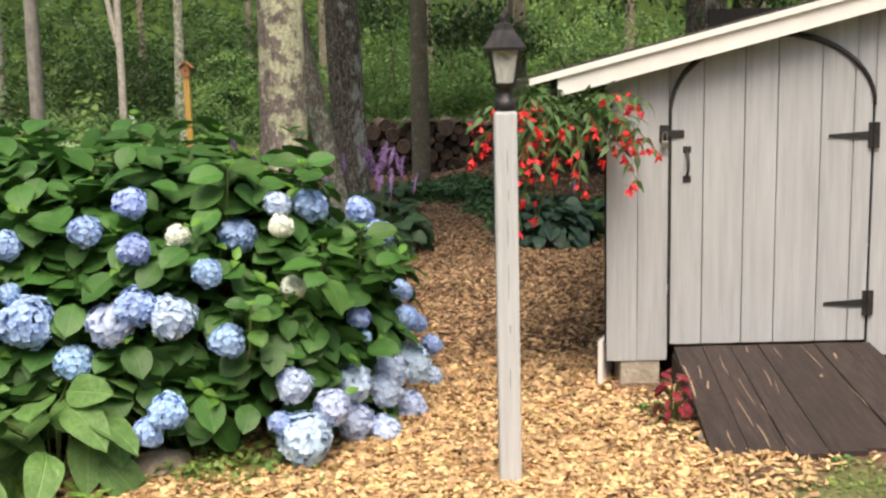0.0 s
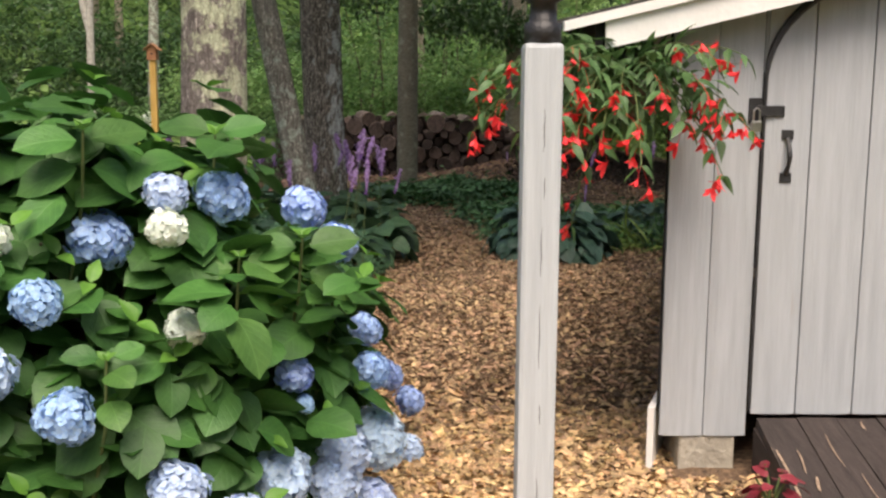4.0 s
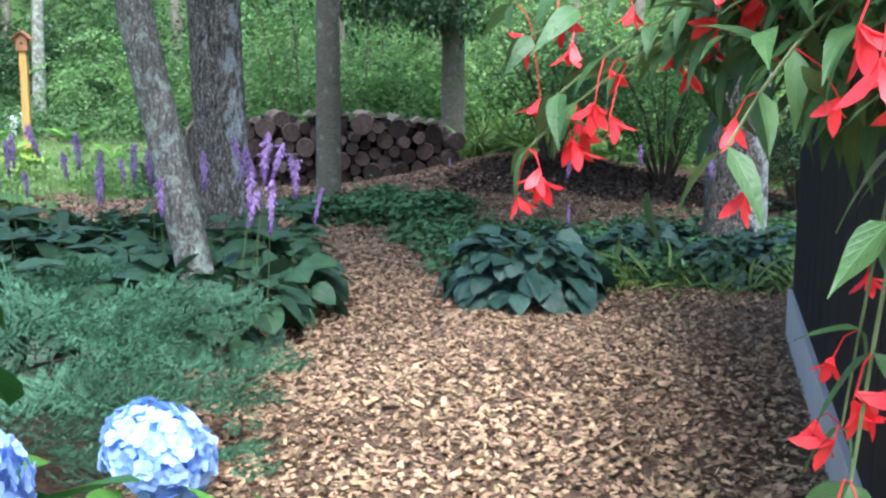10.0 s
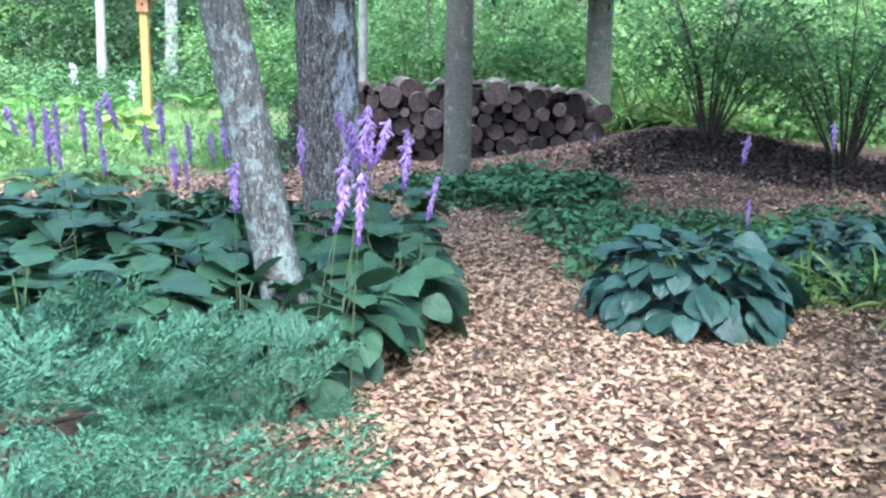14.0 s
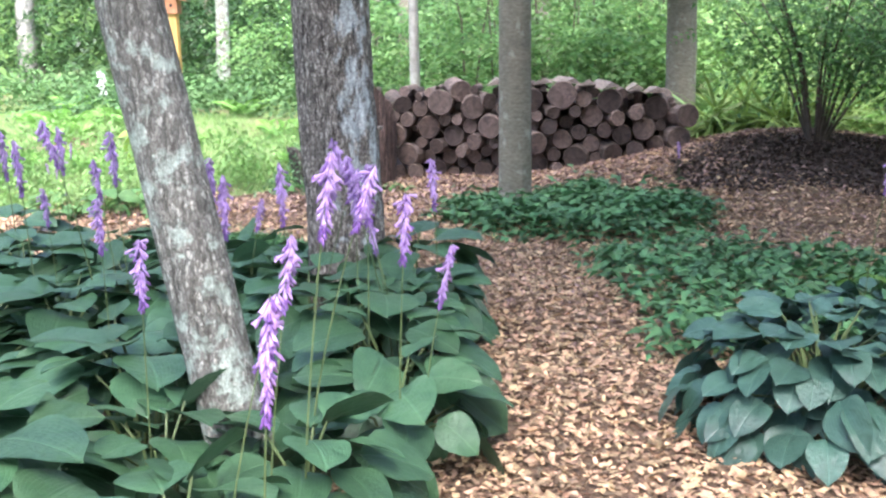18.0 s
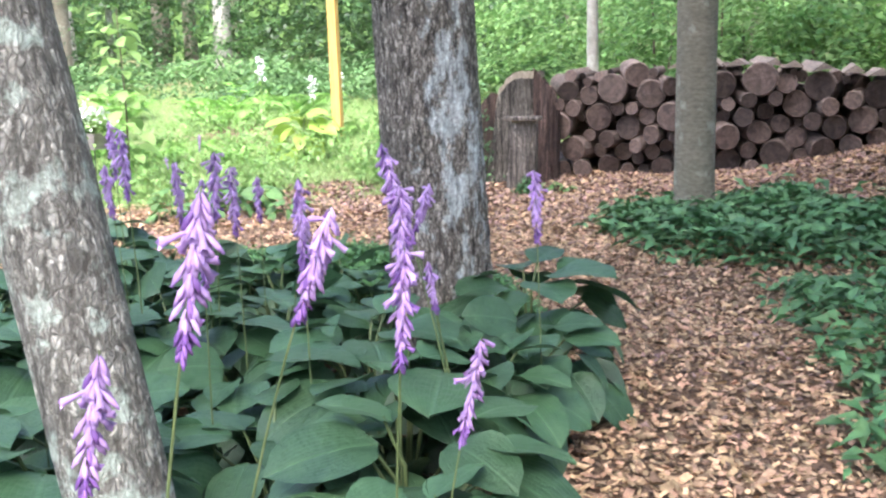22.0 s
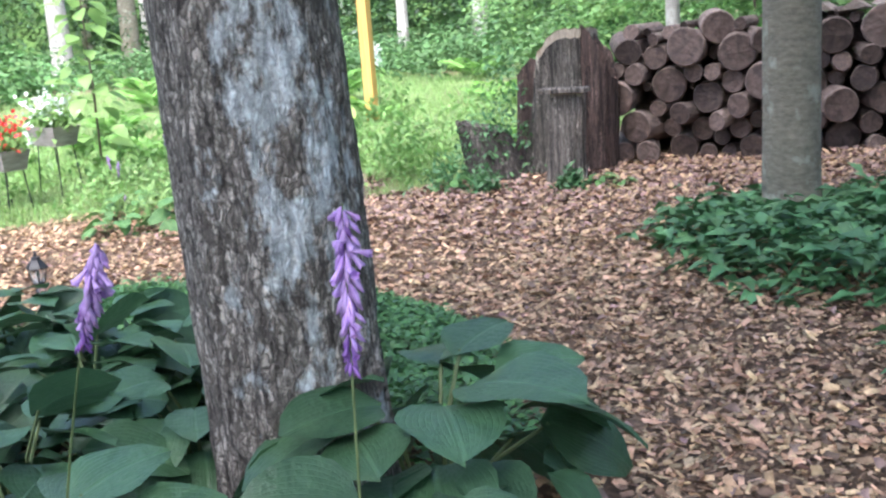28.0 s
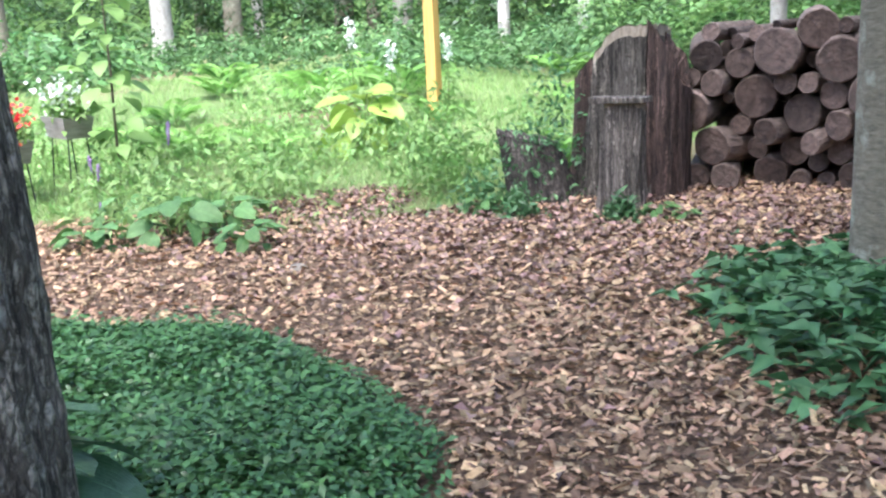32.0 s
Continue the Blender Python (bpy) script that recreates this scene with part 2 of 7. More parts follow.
LOG_END = material("log_end", (0.052, 0.037, 0.031), (0.150, 0.106, 0.087), 18, 0.9, 0.6, (1, 1, 1), per_object=0.5, patch=(0.06, 0.043, 0.038), patch_at=0.60, patch_scale=7.0)
WEATHERED = bark("weathered_stump_wood", (0.022, 0.018, 0.015), (0.075, 0.062, 0.052), (0.24, 0.21, 0.18), (0.15, 0.18, 0.12), (55, 55, 6), 0.66, 4.0, (0.0, 0.0), 0.85, 1.0)
WEATHERED_GREY = bark("weathered_grey_wood", (0.016, 0.014, 0.011), (0.095, 0.083, 0.068), (0.26, 0.235, 0.195), (0.2, 0.23, 0.17), (55, 55, 5), 0.62, 4.0, (0.0, 0.0), 0.85, 1.0)
WEATHERED_PALE = bark("weathered_slab_wood", (0.026, 0.022, 0.018), (0.18, 0.155, 0.13), (0.40, 0.355, 0.30), (0.2, 0.23, 0.17), (60, 60, 5), 0.64, 4.0, (0.0, 0.0), 0.85, 1.0)
STUMP_RIM = material("pale_broken_wood", (0.22, 0.18, 0.13), (0.48, 0.42, 0.33), 25, 0.9, 0.6, (2, 2, 0.5))
STRAP = material("strappy_leaf", (0.10, 0.20, 0.04), (0.30, 0.40, 0.09), 3, 0.5, 0.0, island=0.4, through_light=0.3)
LEAF_HYD = material("hydrangea_leaf", (0.040, 0.134, 0.026), (0.072, 0.194, 0.040), 14, 0.52, 0.18, veins=(7, 0.9, False), island=0.22, per_object=0.22, through_light=0.2, hue=0.012)
LEAF_NEW = material("young_leaf", (0.085, 0.235, 0.032), (0.135, 0.31, 0.05), 14, 0.5, 0.1, island=0.15, through_light=0.3)
PETAL_BLUE = material("blue_petal", (0.27, 0.47, 0.90), (0.54, 0.73, 0.97), 12, 0.6, 0.05, island=0.16, per_object=0.12, through_light=0.2, hue=0.02)
PETAL_PALE = material("pale_blue_petal", (0.43, 0.61, 0.93), (0.71, 0.84, 0.97), 12, 0.6, 0.05, island=0.12, per_object=0.08, through_light=0.2, hue=0.02)
PETAL_WHITE = material("cream_petal", (0.80, 0.90, 0.77), (0.90, 0.95, 0.91), 12, 0.6, 0.05, island=0.1, through_light=0.2)
PETAL_RED = material("red_petal", (0.72, 0.022, 0.030), (0.93, 0.062, 0.072), 20, 0.45, 0.05, island=0.12, per_object=0.12, through_light=0.25)
PETAL_PURPLE = material("purple_petal", (0.35, 0.18, 0.49), (0.68, 0.49, 0.80), 25, 0.55, 0.05, island=0.25, per_object=0.1, through_light=0.25)
PETAL_BUD = material("purple_bud", (0.15, 0.06, 0.27), (0.30, 0.15, 0.44), 25, 0.5, 0.05, island=0.2, through_light=0.15)
LEAF_BEG = material("begonia_leaf", (0.050, 0.125, 0.040), (0.105, 0.205, 0.068), 14, 0.45, 0.25, veins=(6, 0.9, False), island=0.25, per_object=0.22, through_light=0.25)
LEAF_HOSTA = material("green_hosta_leaf", (0.040, 0.100, 0.045), (0.078, 0.165, 0.075), 10, 0.38, 0.3, veins=(17, 0, True), island=0.25, per_object=0.25, through_light=0.15, hue=0.01)
LEAF_BLUE = material("blue_hosta_leaf", (0.037, 0.090, 0.062), (0.078, 0.156, 0.116), 10, 0.33, 0.35, veins=(15, 0, True), island=0.2, per_object=0.22, through_light=0.1)
LEAF_STRIPE = material("striped_hosta_leaf", (0.07, 0.18, 0.045), (0.15, 0.30, 0.085), 30, 0.5, 0.4, (1, 1, 1), veins=(15, 0, True), per_object=0.2, through_light=0.15)
LEAF_COVER = material("ground_cover_leaf", (0.058, 0.155, 0.054), (0.130, 0.272, 0.104), 12, 0.5, 0.1, island=0.35, through_light=0.15, hue=0.012)
LEAF_VINCA = material("vinca_leaf", (0.055, 0.150, 0.042), (0.120, 0.265, 0.080), 12, 0.4, 0.1, island=0.4, through_light=0.15)
NEEDLE = material("juniper_needle", (0.048, 0.140, 0.075), (0.128, 0.275, 0.150), 6, 0.65, 0.0, island=0.3, per_object=0.2)
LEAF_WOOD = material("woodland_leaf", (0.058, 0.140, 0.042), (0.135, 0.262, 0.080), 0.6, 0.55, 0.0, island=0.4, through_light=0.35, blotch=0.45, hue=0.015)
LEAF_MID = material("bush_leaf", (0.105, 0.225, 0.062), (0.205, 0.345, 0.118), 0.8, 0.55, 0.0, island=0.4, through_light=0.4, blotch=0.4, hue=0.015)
# brighter copy of the woodland leaf, with sunlight put into its colour
LEAF_SUN_TONED = material("sun_toned_leaf", (0.17, 0.32, 0.085), (0.30, 0.46, 0.16), 0.8, 0.55, 0.0, island=0.35, through_light=0.4, blotch=0.35, hue=0.012)
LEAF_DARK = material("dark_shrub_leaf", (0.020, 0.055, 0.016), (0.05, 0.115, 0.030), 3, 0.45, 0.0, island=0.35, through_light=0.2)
GRASS = material("grass_blade", (0.185, 0.33, 0.085), (0.335, 0.48, 0.18), 1.5, 0.6, 0.0, island=0.35, through_light=0.35, hue=0.012)
FERN = material("fern_frond", (0.12, 0.29, 0.05), (0.24, 0.44, 0.10), 5, 0.6, 0.0, island=0.25, per_object=0.2, through_light=0.35)
LIME = material("lime_leaf", (0.22, 0.36, 0.05), (0.38, 0.52, 0.10), 6, 0.5, 0.1, per_object=0.2, through_light=0.3)
COLEUS = material("crimson_leaf", (0.16, 0.012, 0.022), (0.30, 0.03, 0.05), 25, 0.5, 0.15, per_object=0.3, through_light=0.15)
STEM = material("plant_stem", (0.06, 0.10, 0.03), (0.13, 0.17, 0.06), 10, 0.6, 0.1)
TWIG = material("brown_twig", (0.05, 0.035, 0.025), (0.13, 0.10, 0.075), 10, 0.8, 0.2)
SIDING = material("grey_painted_board", (0.345, 0.372, 0.395), (0.425, 0.457, 0.485), 6, 0.6, 0.25, (5, 5, 0.35), per_object=0.035, patch=(0.36, 0.35, 0.34), patch_at=0.70, patch_scale=4.0, blotch=0.12, fine=30)
POST_PAINT = material("pale_grey_painted_post", (0.42, 0.455, 0.48), (0.51, 0.55, 0.575), 7, 0.6, 0.25, (6, 6, 0.3), patch=(0.42, 0.41, 0.38), patch_at=0.68, blotch=0.12, fine=30)
WHITE = material("white_paint", (0.72, 0.72, 0.70), (0.82, 0.82, 0.80), 5, 0.5, 0.12, (1, 1, 1), blotch=0.1)
SIDE_DARK = material("near_black_wall", (0.006, 0.006, 0.006), (0.014, 0.013, 0.013), 6, 0.8, 0.3, (4, 4, 0.4))
ROOFING = material("dark_roofing", (0.03, 0.03, 0.028), (0.07, 0.068, 0.062), 40, 0.95, 0.5)
IRON = material("black_iron", (0.012, 0.012, 0.013), (0.03, 0.03, 0.032), 25, 0.45, 0.25)
BRASSY = material("dull_steel", (0.30, 0.29, 0.27), (0.5, 0.48, 0.45), 25, 0.35, 0.1, metal=1.0)
RAMP = material("brown_painted_plank", (0.023, 0.0165, 0.0145), (0.050, 0.037, 0.033), 7, 0.8, 0.4, (6, 0.5, 3), per_object=0.2, patch=(0.24, 0.17, 0.12), patch_at=0.715, patch_scale=5.0)
BLOCK = material("concrete_block", (0.34, 0.31, 0.25), (0.50, 0.46, 0.38), 18, 0.9, 0.5)
ROCK = material("field_stone", (0.22, 0.19, 0.15), (0.40, 0.36, 0.29), 9, 0.9, 0.6, patch=(0.16, 0.2, 0.1), patch_at=0.62)
YELLOW_WOOD = material("golden_timber", (0.50, 0.29, 0.07), (0.66, 0.42, 0.13), 8, 0.7, 0.25, (6, 6, 0.4))
BROWN_WOOD = material("brown_timber", (0.26, 0.11, 0.05), (0.40, 0.19, 0.09), 10, 0.7, 0.25, (5, 1, 1))
PLANTER_WOOD = material("grey_planter", (0.20, 0.185, 0.17), (0.32, 0.30, 0.28), 10, 0.8, 0.3, (1, 1, 4))
CRACK = material("dark_crack", (0.05, 0.05, 0.05), (0.10, 0.095, 0.09), 20, 0.9, 0.0)
GLASS = bpy.data.materials.new("lantern_glass")
GLASS.use_nodes = True
gp = GLASS.node_tree.nodes["Principled BSDF"]
gp.inputs["Roughness"].default_value, gp.inputs["Base Color"].default_value = 0.12, (0.75, 0.78, 0.76, 1)
gt, gmix = GLASS.node_tree.nodes.new("ShaderNodeBsdfTransparent"), GLASS.node_tree.nodes.new("ShaderNodeMixShader")
gmix.inputs[0].default_value = 0.28
GLASS.node_tree.links.new(gt.outputs[0], gmix.inputs[1])
GLASS.node_tree.links.new(gp.outputs[0], gmix.inputs[2])
GLASS.node_tree.links.new(gmix.outputs[0], GLASS.node_tree.nodes["Material Output"].inputs["Surface"])


# ---- mesh helpers ----
def mesh_of(name, verts, faces, mats, smooth=False, slots=None):
    me = bpy.data.meshes.new(name)
    me.from_pydata([tuple(v) for v in verts], [], [tuple(f) for f in faces])
    for m in mats if isinstance(mats, (list, tuple)) else [mats]:
        me.materials.append(m)
    if slots is not None:
        me.polygons.foreach_set("material_index", slots)
    if smooth:
        me.polygons.foreach_set("use_smooth", [True] * len(me.polygons))
    me.update()
    return me


def leaf_chart(me, tv):
    """Lays each leaf out by its own width and length, for the veins."""
    tv = np.array(tv, float)
    chart = np.stack([tv[:, 0] / (np.ptp(tv[:, 0]) + 1e-9) + 0.5, tv[:, 1] / tv[:, 1].max()], 1)
    idx = np.empty(len(me.loops), np.int32)
    me.loops.foreach_get("vertex_index", idx)
    me.uv_layers.new(name="leaf").data.foreach_set("uv", chart[idx % len(tv)].astype(np.float32).ravel())
    return me


def blade_mesh(shape, mat):
    return leaf_chart(mesh_of("leaf", *shape, mat, smooth=True), shape[0])


def many(name, template, turns, places, mats, smooth=True, veined=False):
    """One mesh of many copies of a small template (verts, equal-sided faces); turns are N 3x3 arrays, places N x 3."""
    tv, tf = np.array(template[0], float), np.array(template[1], int)
    n, k = len(places), len(tv)
    v = (np.einsum("nij,kj->nki", turns, tv) + places[:, None, :]).reshape(-1, 3)
    f = (tf[None] + (np.arange(n) * k)[:, None, None]).reshape(-1, tf.shape[1])
    me = bpy.data.meshes.new(name)
    me.vertices.add(len(v))
    me.vertices.foreach_set("co", v.astype(np.float32).ravel())
    me.loops.add(f.size)
    me.loops.foreach_set("vertex_index", f.astype(np.int32).ravel())
    me.polygons.add(len(f))
    me.polygons.foreach_set("loop_start", np.arange(len(f), dtype=np.int32) * f.shape[1])
    if smooth:
        me.polygons.foreach_set("use_smooth", np.ones(len(f), bool))
    me.materials.append(mats)
    me.update(calc_edges=True)
    return leaf_chart(me, tv) if veined else me


def turns_of(forward, up, size):
    """Frames whose y is forward and whose z is near up; size N or N x 3."""
    f = forward / np.linalg.norm(forward, axis=1)[:, None]
    s = np.cross(f, up)
    s /= np.maximum(np.linalg.norm(s, axis=1), 1e-6)[:, None]
    u = np.cross(s, f)
    size = np.asarray(size, float)
    size = np.repeat(size[:, None], 3, 1) if size.ndim == 1 else size
    return np.stack([s * size[:, 0:1], f * size[:, 1:2], u * size[:, 2:3]], axis=2)


def joint(turn, place):
    m = Matrix.Identity(4)
    for i in range(3):
        for j in range(3):
            m[i][j] = turn[i][j]
        m[i][3] = place[i]
    return m


def leaf(length, width, droop=0.25, fold=0.15, stations=6, widest=0.4, point=1.6, ripple=0.0):
    """An ovate leaf from its stalk along +y: a folded, drooping blade with a rim on both sides."""
    v, f = [], []
    for i in range(stations + 1):
        s = i / stations
        a = s / widest if s < widest else (1 - s) / (1 - widest)
        w = 0.5 * width * (math.sin(min(a, 1) * math.pi / 2) ** (0.7 if s < widest else 1 / point * 1.3) if a > 0 else 0)
        y = length * s * (1 - 0.12 * droop * s)
        z = -droop * length * s * s
        for side in (-1, -0.5, 0, 0.5, 1):
            v.append((side * w, y, z + fold * abs(side) * w + ripple * width * math.sin(s * 9 + side) * abs(side)))
        if i:
            b = 5 * i
            f += [(b - 5 + j, b - 4 + j, b + 1 + j, b + j) for j in range(4)]
    return v, f


def small_leaf(length, width, droop=0.2, fold=0.25):
    return ([(0, 0, 0), (-width / 2, length * 0.42, fold * width - droop * length * 0.15), (0, length * 0.45, -droop * length * 0.2), (width / 2, length * 0.42, fold * width - droop * length * 0.15), (0, length, -droop * length)],
            [(0, 2, 1), (0, 3, 2), (1, 2, 4), (2, 3, 4)])


def plain_leaf(width=0.55):
    """A folded leaf of one face, for masses seen from afar."""
    return [(0, 0, 0), (-width / 2, 0.45, 0.12), (0, 1, -0.05), (width / 2, 0.45, 0.10)], [(0, 3, 2, 1)]


def tube(points, radii, sides=8, cap=True):
    v, f = [], []
    pts = [Vector(p) for p in points]
    for i, p in enumerate(pts):
        d = (pts[min(i + 1, len(pts) - 1)] - pts[max(i - 1, 0)]).normalized()
        a = d.orthogonal().normalized() if i == 0 else (a - d * a.dot(d)).normalized()
        b = d.cross(a)
        for j in range(sides):
            q = 2 * math.pi * j / sides
            v.append(p + float(radii[i]) * (a * math.cos(q) + b * math.sin(q)))
        if i:
            o = i * sides
            f += [(o - sides + j, o - sides + (j + 1) % sides, o + (j + 1) % sides, o + j) for j in range(sides)]
    if cap:
        f += [tuple(range(sides - 1, -1, -1)), tuple(range(len(v) - sides, len(v)))]
    return v, f


def box(x0, y0, z0, x1, y1, z1, bevel=0.004, cuts=0):
    bm = bmesh.new()
    bmesh.ops.create_cube(bm, size=1, matrix=Matrix.Translation(((x0 + x1) / 2, (y0 + y1) / 2, (z0 + z1) / 2)) @ Matrix.Diagonal((abs(x1 - x0), abs(y1 - y0), abs(z1 - z0), 1)))
    if bevel:
        bmesh.ops.bevel(bm, geom=bm.edges[:], offset=bevel, segments=2, affect="EDGES", profile=0.6)
    return bm


def part(name, bm, mat, parent, label="", smooth=False):
    """Links a bmesh or mesh as one part under a thing or a part."""
    if isinstance(bm, bmesh.types.BMesh):
        me = bpy.data.meshes.new(name)
        bm.to_mesh(me)
        bm.free()
        me.materials.append(mat)
    else:
        me = bm
    if smooth:
        me.polygons.foreach_set("use_smooth", [True] * len(me.polygons))
    ob = new(name, me)
    if parent is not None:
        ob.parent = parent
    return tagged(ob, label)


def thing(name, x, y, z, label, category, group="", kind="", rz=0.0):
    ob = new(name)
    ob.matrix_world = pose(x, y, z, 0, 0, rz)
    ob.empty_display_size = 0.1
    return tagged(ob, label, category, group, kind)


rng = np.random.default_rng(7)


# ---- the ground ----
PROFILE_Y = (-60, -6, 0, 3.8, 8.7, 10.8, 14.5, 16.5, 18.0, 20.0, 23.0, 30.0, 60.0, 400.0)
PROFILE_Z = (0.1, 0.0, -0.08, -0.38, -0.35, -0.42, -0.43, -0.38, -0.30, -0.16, 0.05, 0.2, 0.6, 1.5)


def ground_z(x, y):
    x, y = np.asarray(x, float), np.asarray(y, float)
    z = np.interp(y, PROFILE_Y, PROFILE_Z)
    z = z + 0.46 * np.exp(-(((x - 2.6) / 1.95) ** 2 + ((y - 18.4) / 2.2) ** 2))
    z = z + 0.012 * np.sin(1.7 * x + 0.6 * y) + 0.010 * np.sin(2.9 * y - 1.1 * x)
    return z


def lawn_amount(x, y):
    """How far the ground is grass: the clearing beyond the path, to the west and north."""
    edge = np.where(x < -1.5, 16.6 + 0.55 * np.clip(x + 4.6, -3, 3) + 0.35 * np.sin(2.1 * x), 20.6)
    edge = np.where(x > 2.2, 20.2, edge)
    a = np.clip((y - edge) / 0.6, 0, 1)
    a = a * np.clip(1.25 + 1.1 * np.sin(1.3 * x + 0.7) * np.sin(1.1 * y + 0.4 * x) + 0.5 * np.sin(3.1 * x) * np.sin(2.7 * y), 0.12, 1)
    a = a * np.clip((28.0 - y) / 4.0, 0.65, 1)
    b = np.clip((1.0 - y) / 1.0, 0, 1) * np.clip((np.abs(x) - 0.2) / 1.0, 0, 1)
    c = np.clip(1.9 - 2.2 * np.hypot((x - 2.0) / 0.80, (y - 4.12) / 0.36) + 0.5 * np.sin(19 * x + 4 * np.sin(13 * y)) * np.sin(23 * y + 3 * np.sin(11 * x)), 0, 0.62)
    return np.clip(a + b + c, 0, 1)


def lines(stops):
    out = []
    for a, b, n in stops:
        out += list(np.linspace(a, b, n, endpoint=False))
    return np.array(out + [stops[-1][1]])


gx = lines([(-400, -40, 8), (-40, -8, 16), (-8, 6, 110), (6, 40, 17), (40, 400, 8)])
gy = lines([(-400, -20, 8), (-20, 2, 14), (2, 22, 170), (22, 60, 30), (60, 400, 10)])
XX, YY = np.meshgrid(gx, gy)
ZZ = ground_z(XX, YY) + np.where((np.abs(XX) < 8) & (YY > 2) & (YY < 22), rng.normal(0, 0.006, XX.shape), 0)
nx = len(gx)
gv = np.stack([XX, YY, ZZ], 2).reshape(-1, 3)
gf = [(j * nx + i, j * nx + i + 1, (j + 1) * nx + i + 1, (j + 1) * nx + i) for j in range(len(gy) - 1) for i in range(nx - 1)]
GROUND = material("mulch_and_leaf_litter", (0.072, 0.045, 0.029), (0.30, 0.19, 0.112), 45, 0.95, 0.9, fine=90, blotch=0.4)
gm = mesh_of("ground", gv, gf, GROUND, smooth=True)
at = gm.attributes.new("lawn", "FLOAT", "POINT")
at.data.foreach_set("value", lawn_amount(gv[:, 0], gv[:, 1]).astype(np.float32))
# grass and moss colour mixed over the mulch where the lawn is
gn = GROUND.node_tree
old = gn.nodes["Principled BSDF"].inputs["Base Color"].links[0].from_socket
att = gn.nodes.new("ShaderNodeAttribute")
att.attribute_name = "lawn"
gnz = gn.nodes.new("ShaderNodeTexNoise")
gnz.inputs["Scale"].default_value, gnz.inputs["Detail"].default_value = 3.0, 8.0
grc = gn.nodes.new("ShaderNodeMix")
grc.data_type = "RGBA"
grc.inputs["A"].default_value, grc.inputs["B"].default_value = (0.10, 0.165, 0.045, 1), (0.27, 0.35, 0.12, 1)
gn.links.new(gnz.outputs["Fac"], grc.inputs["Factor"])
gmx = gn.nodes.new("ShaderNodeMix")
gmx.data_type = "RGBA"
gn.links.new(att.outputs["Fac"], gmx.inputs["Factor"])
gn.links.new(old, gmx.inputs["A"])
gn.links.new(grc.outputs["Result"], gmx.inputs["B"])
gn.links.new(gmx.outputs["Result"], gn.nodes["Principled BSDF"].inputs["Base Color"])
tagged(new("ground", gm), "shredded bark mulch and grassy clearing floor", "ground", kind="structure")


def inside(poly, x, y):
    x, y = np.asarray(x), np.asarray(y)
    hit = np.zeros(x.shape, bool)
    for (x0, y0), (x1, y1) in zip(poly, poly[1:] + poly[:1]):
        c = ((y0 > y) != (y1 > y)) & (x < (x1 - x0) * (y - y0) / ((y1 - y0) or 1e-9) + x0)
        hit ^= c
    return hit


# beds, as outlines on the ground
BED_HOSTA = [(-0.30, 9.35), (-0.12, 10.3), (-0.18, 11.5), (-0.30, 12.6), (-0.45, 13.6), (-1.0, 13.9), (-3.0, 14.4), (-5.2, 13.8), (-5.0, 9.5), (-3.2, 9.0), (-1.6, 8.9)]
BED_JUNIPER = [(-0.50, 7.1), (-0.42, 8.4), (-0.36, 9.2), (-1.2, 9.7), (-3.6, 9.8), (-4.4, 8.0), (-3.6, 7.0), (-1.6, 6.9)]
BED_VINCA = [(-0.55, 13.6), (-1.05, 14.5), (-1.2, 14.75), (-1.6, 15.05), (-2.05, 15.25), (-2.8, 15.4), (-3.4, 15.1), (-3.5, 14.2), (-1.4, 13.5)]
BED_COVER = [(0.46, 12.2), (0.56, 12.9), (0.25, 14.3), (0.15, 14.9), (1.2, 15.0), (2.4, 14.4), (3.0, 13.2), (1.9, 12.0)]
BED_POLE = [(-0.72, 15.75), (-0.40, 15.35), (0.10, 15.2), (1.2, 15.3), (1.5, 16.2), (0.6, 17.1), (-0.6, 17.2), (-1.15, 16.5)]
BEDS = (BED_HOSTA, BED_JUNIPER, BED_VINCA)

def bank_shade_amount(x, y):
    """How far the bank under the two shrubs takes the darker colour put in for shade."""
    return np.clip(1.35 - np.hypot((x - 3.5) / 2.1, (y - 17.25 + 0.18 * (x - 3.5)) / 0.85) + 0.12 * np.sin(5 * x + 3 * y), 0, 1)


# wood chips and leaf flakes lying on the mulch
n = 345000
cy = 3.1 + 15.7 * rng.random(n)
cx = -6.4 + 11.0 * rng.random(n)
cy[300000:], cx[300000:] = 3.7 + 2.7 * rng.random(45000), -1.6 + 3.4 * rng.random(45000)
keep = (lawn_amount(cx, cy) < 0.5) & (rng.random(n) < np.where(np.abs(cx) < 1.7, 1.0, 0.6)) & ((cx > -2.6) | (cy > 13.9)) & ((cx < 2.9) | (cy > 9))
# the chips thin out raggedly at the edges of the mulch
keep &= np.sin(913.7 * cx + 517.3 * cy) * 0.5 + 0.5 < np.clip((cy - 3.1) / 0.6, 0, 1) * np.where(cy < 9, np.clip((2.95 - cx) / 0.6, 0, 1) * np.clip((cx + 2.65) / 0.6, 0, 1), 1)
for bed in BEDS:
    keep &= ~inside(bed, cx, cy) | (cx > -0.95) & (bed is not BED_VINCA)
keep &= ~((cx > 0.95 + 0.36 * (cy - 5.63)) & (cy > 5.5) & (cy < 10.2))
keep &= (np.hypot((cx - 2.15) / 1.02, (cy - 4.18) / 0.42) > 0.85 + 0.3 * rng.random(n)) | (rng.random(n) < 0.16)
keep &= bank_shade_amount(cx, cy) < 0.15 + 0.5 * rng.random(n)
keep &= (np.hypot((cx - 1.14) / 0.22, (cy - 5.05) / 0.45) > 1) | (rng.random(n) < 0.25)
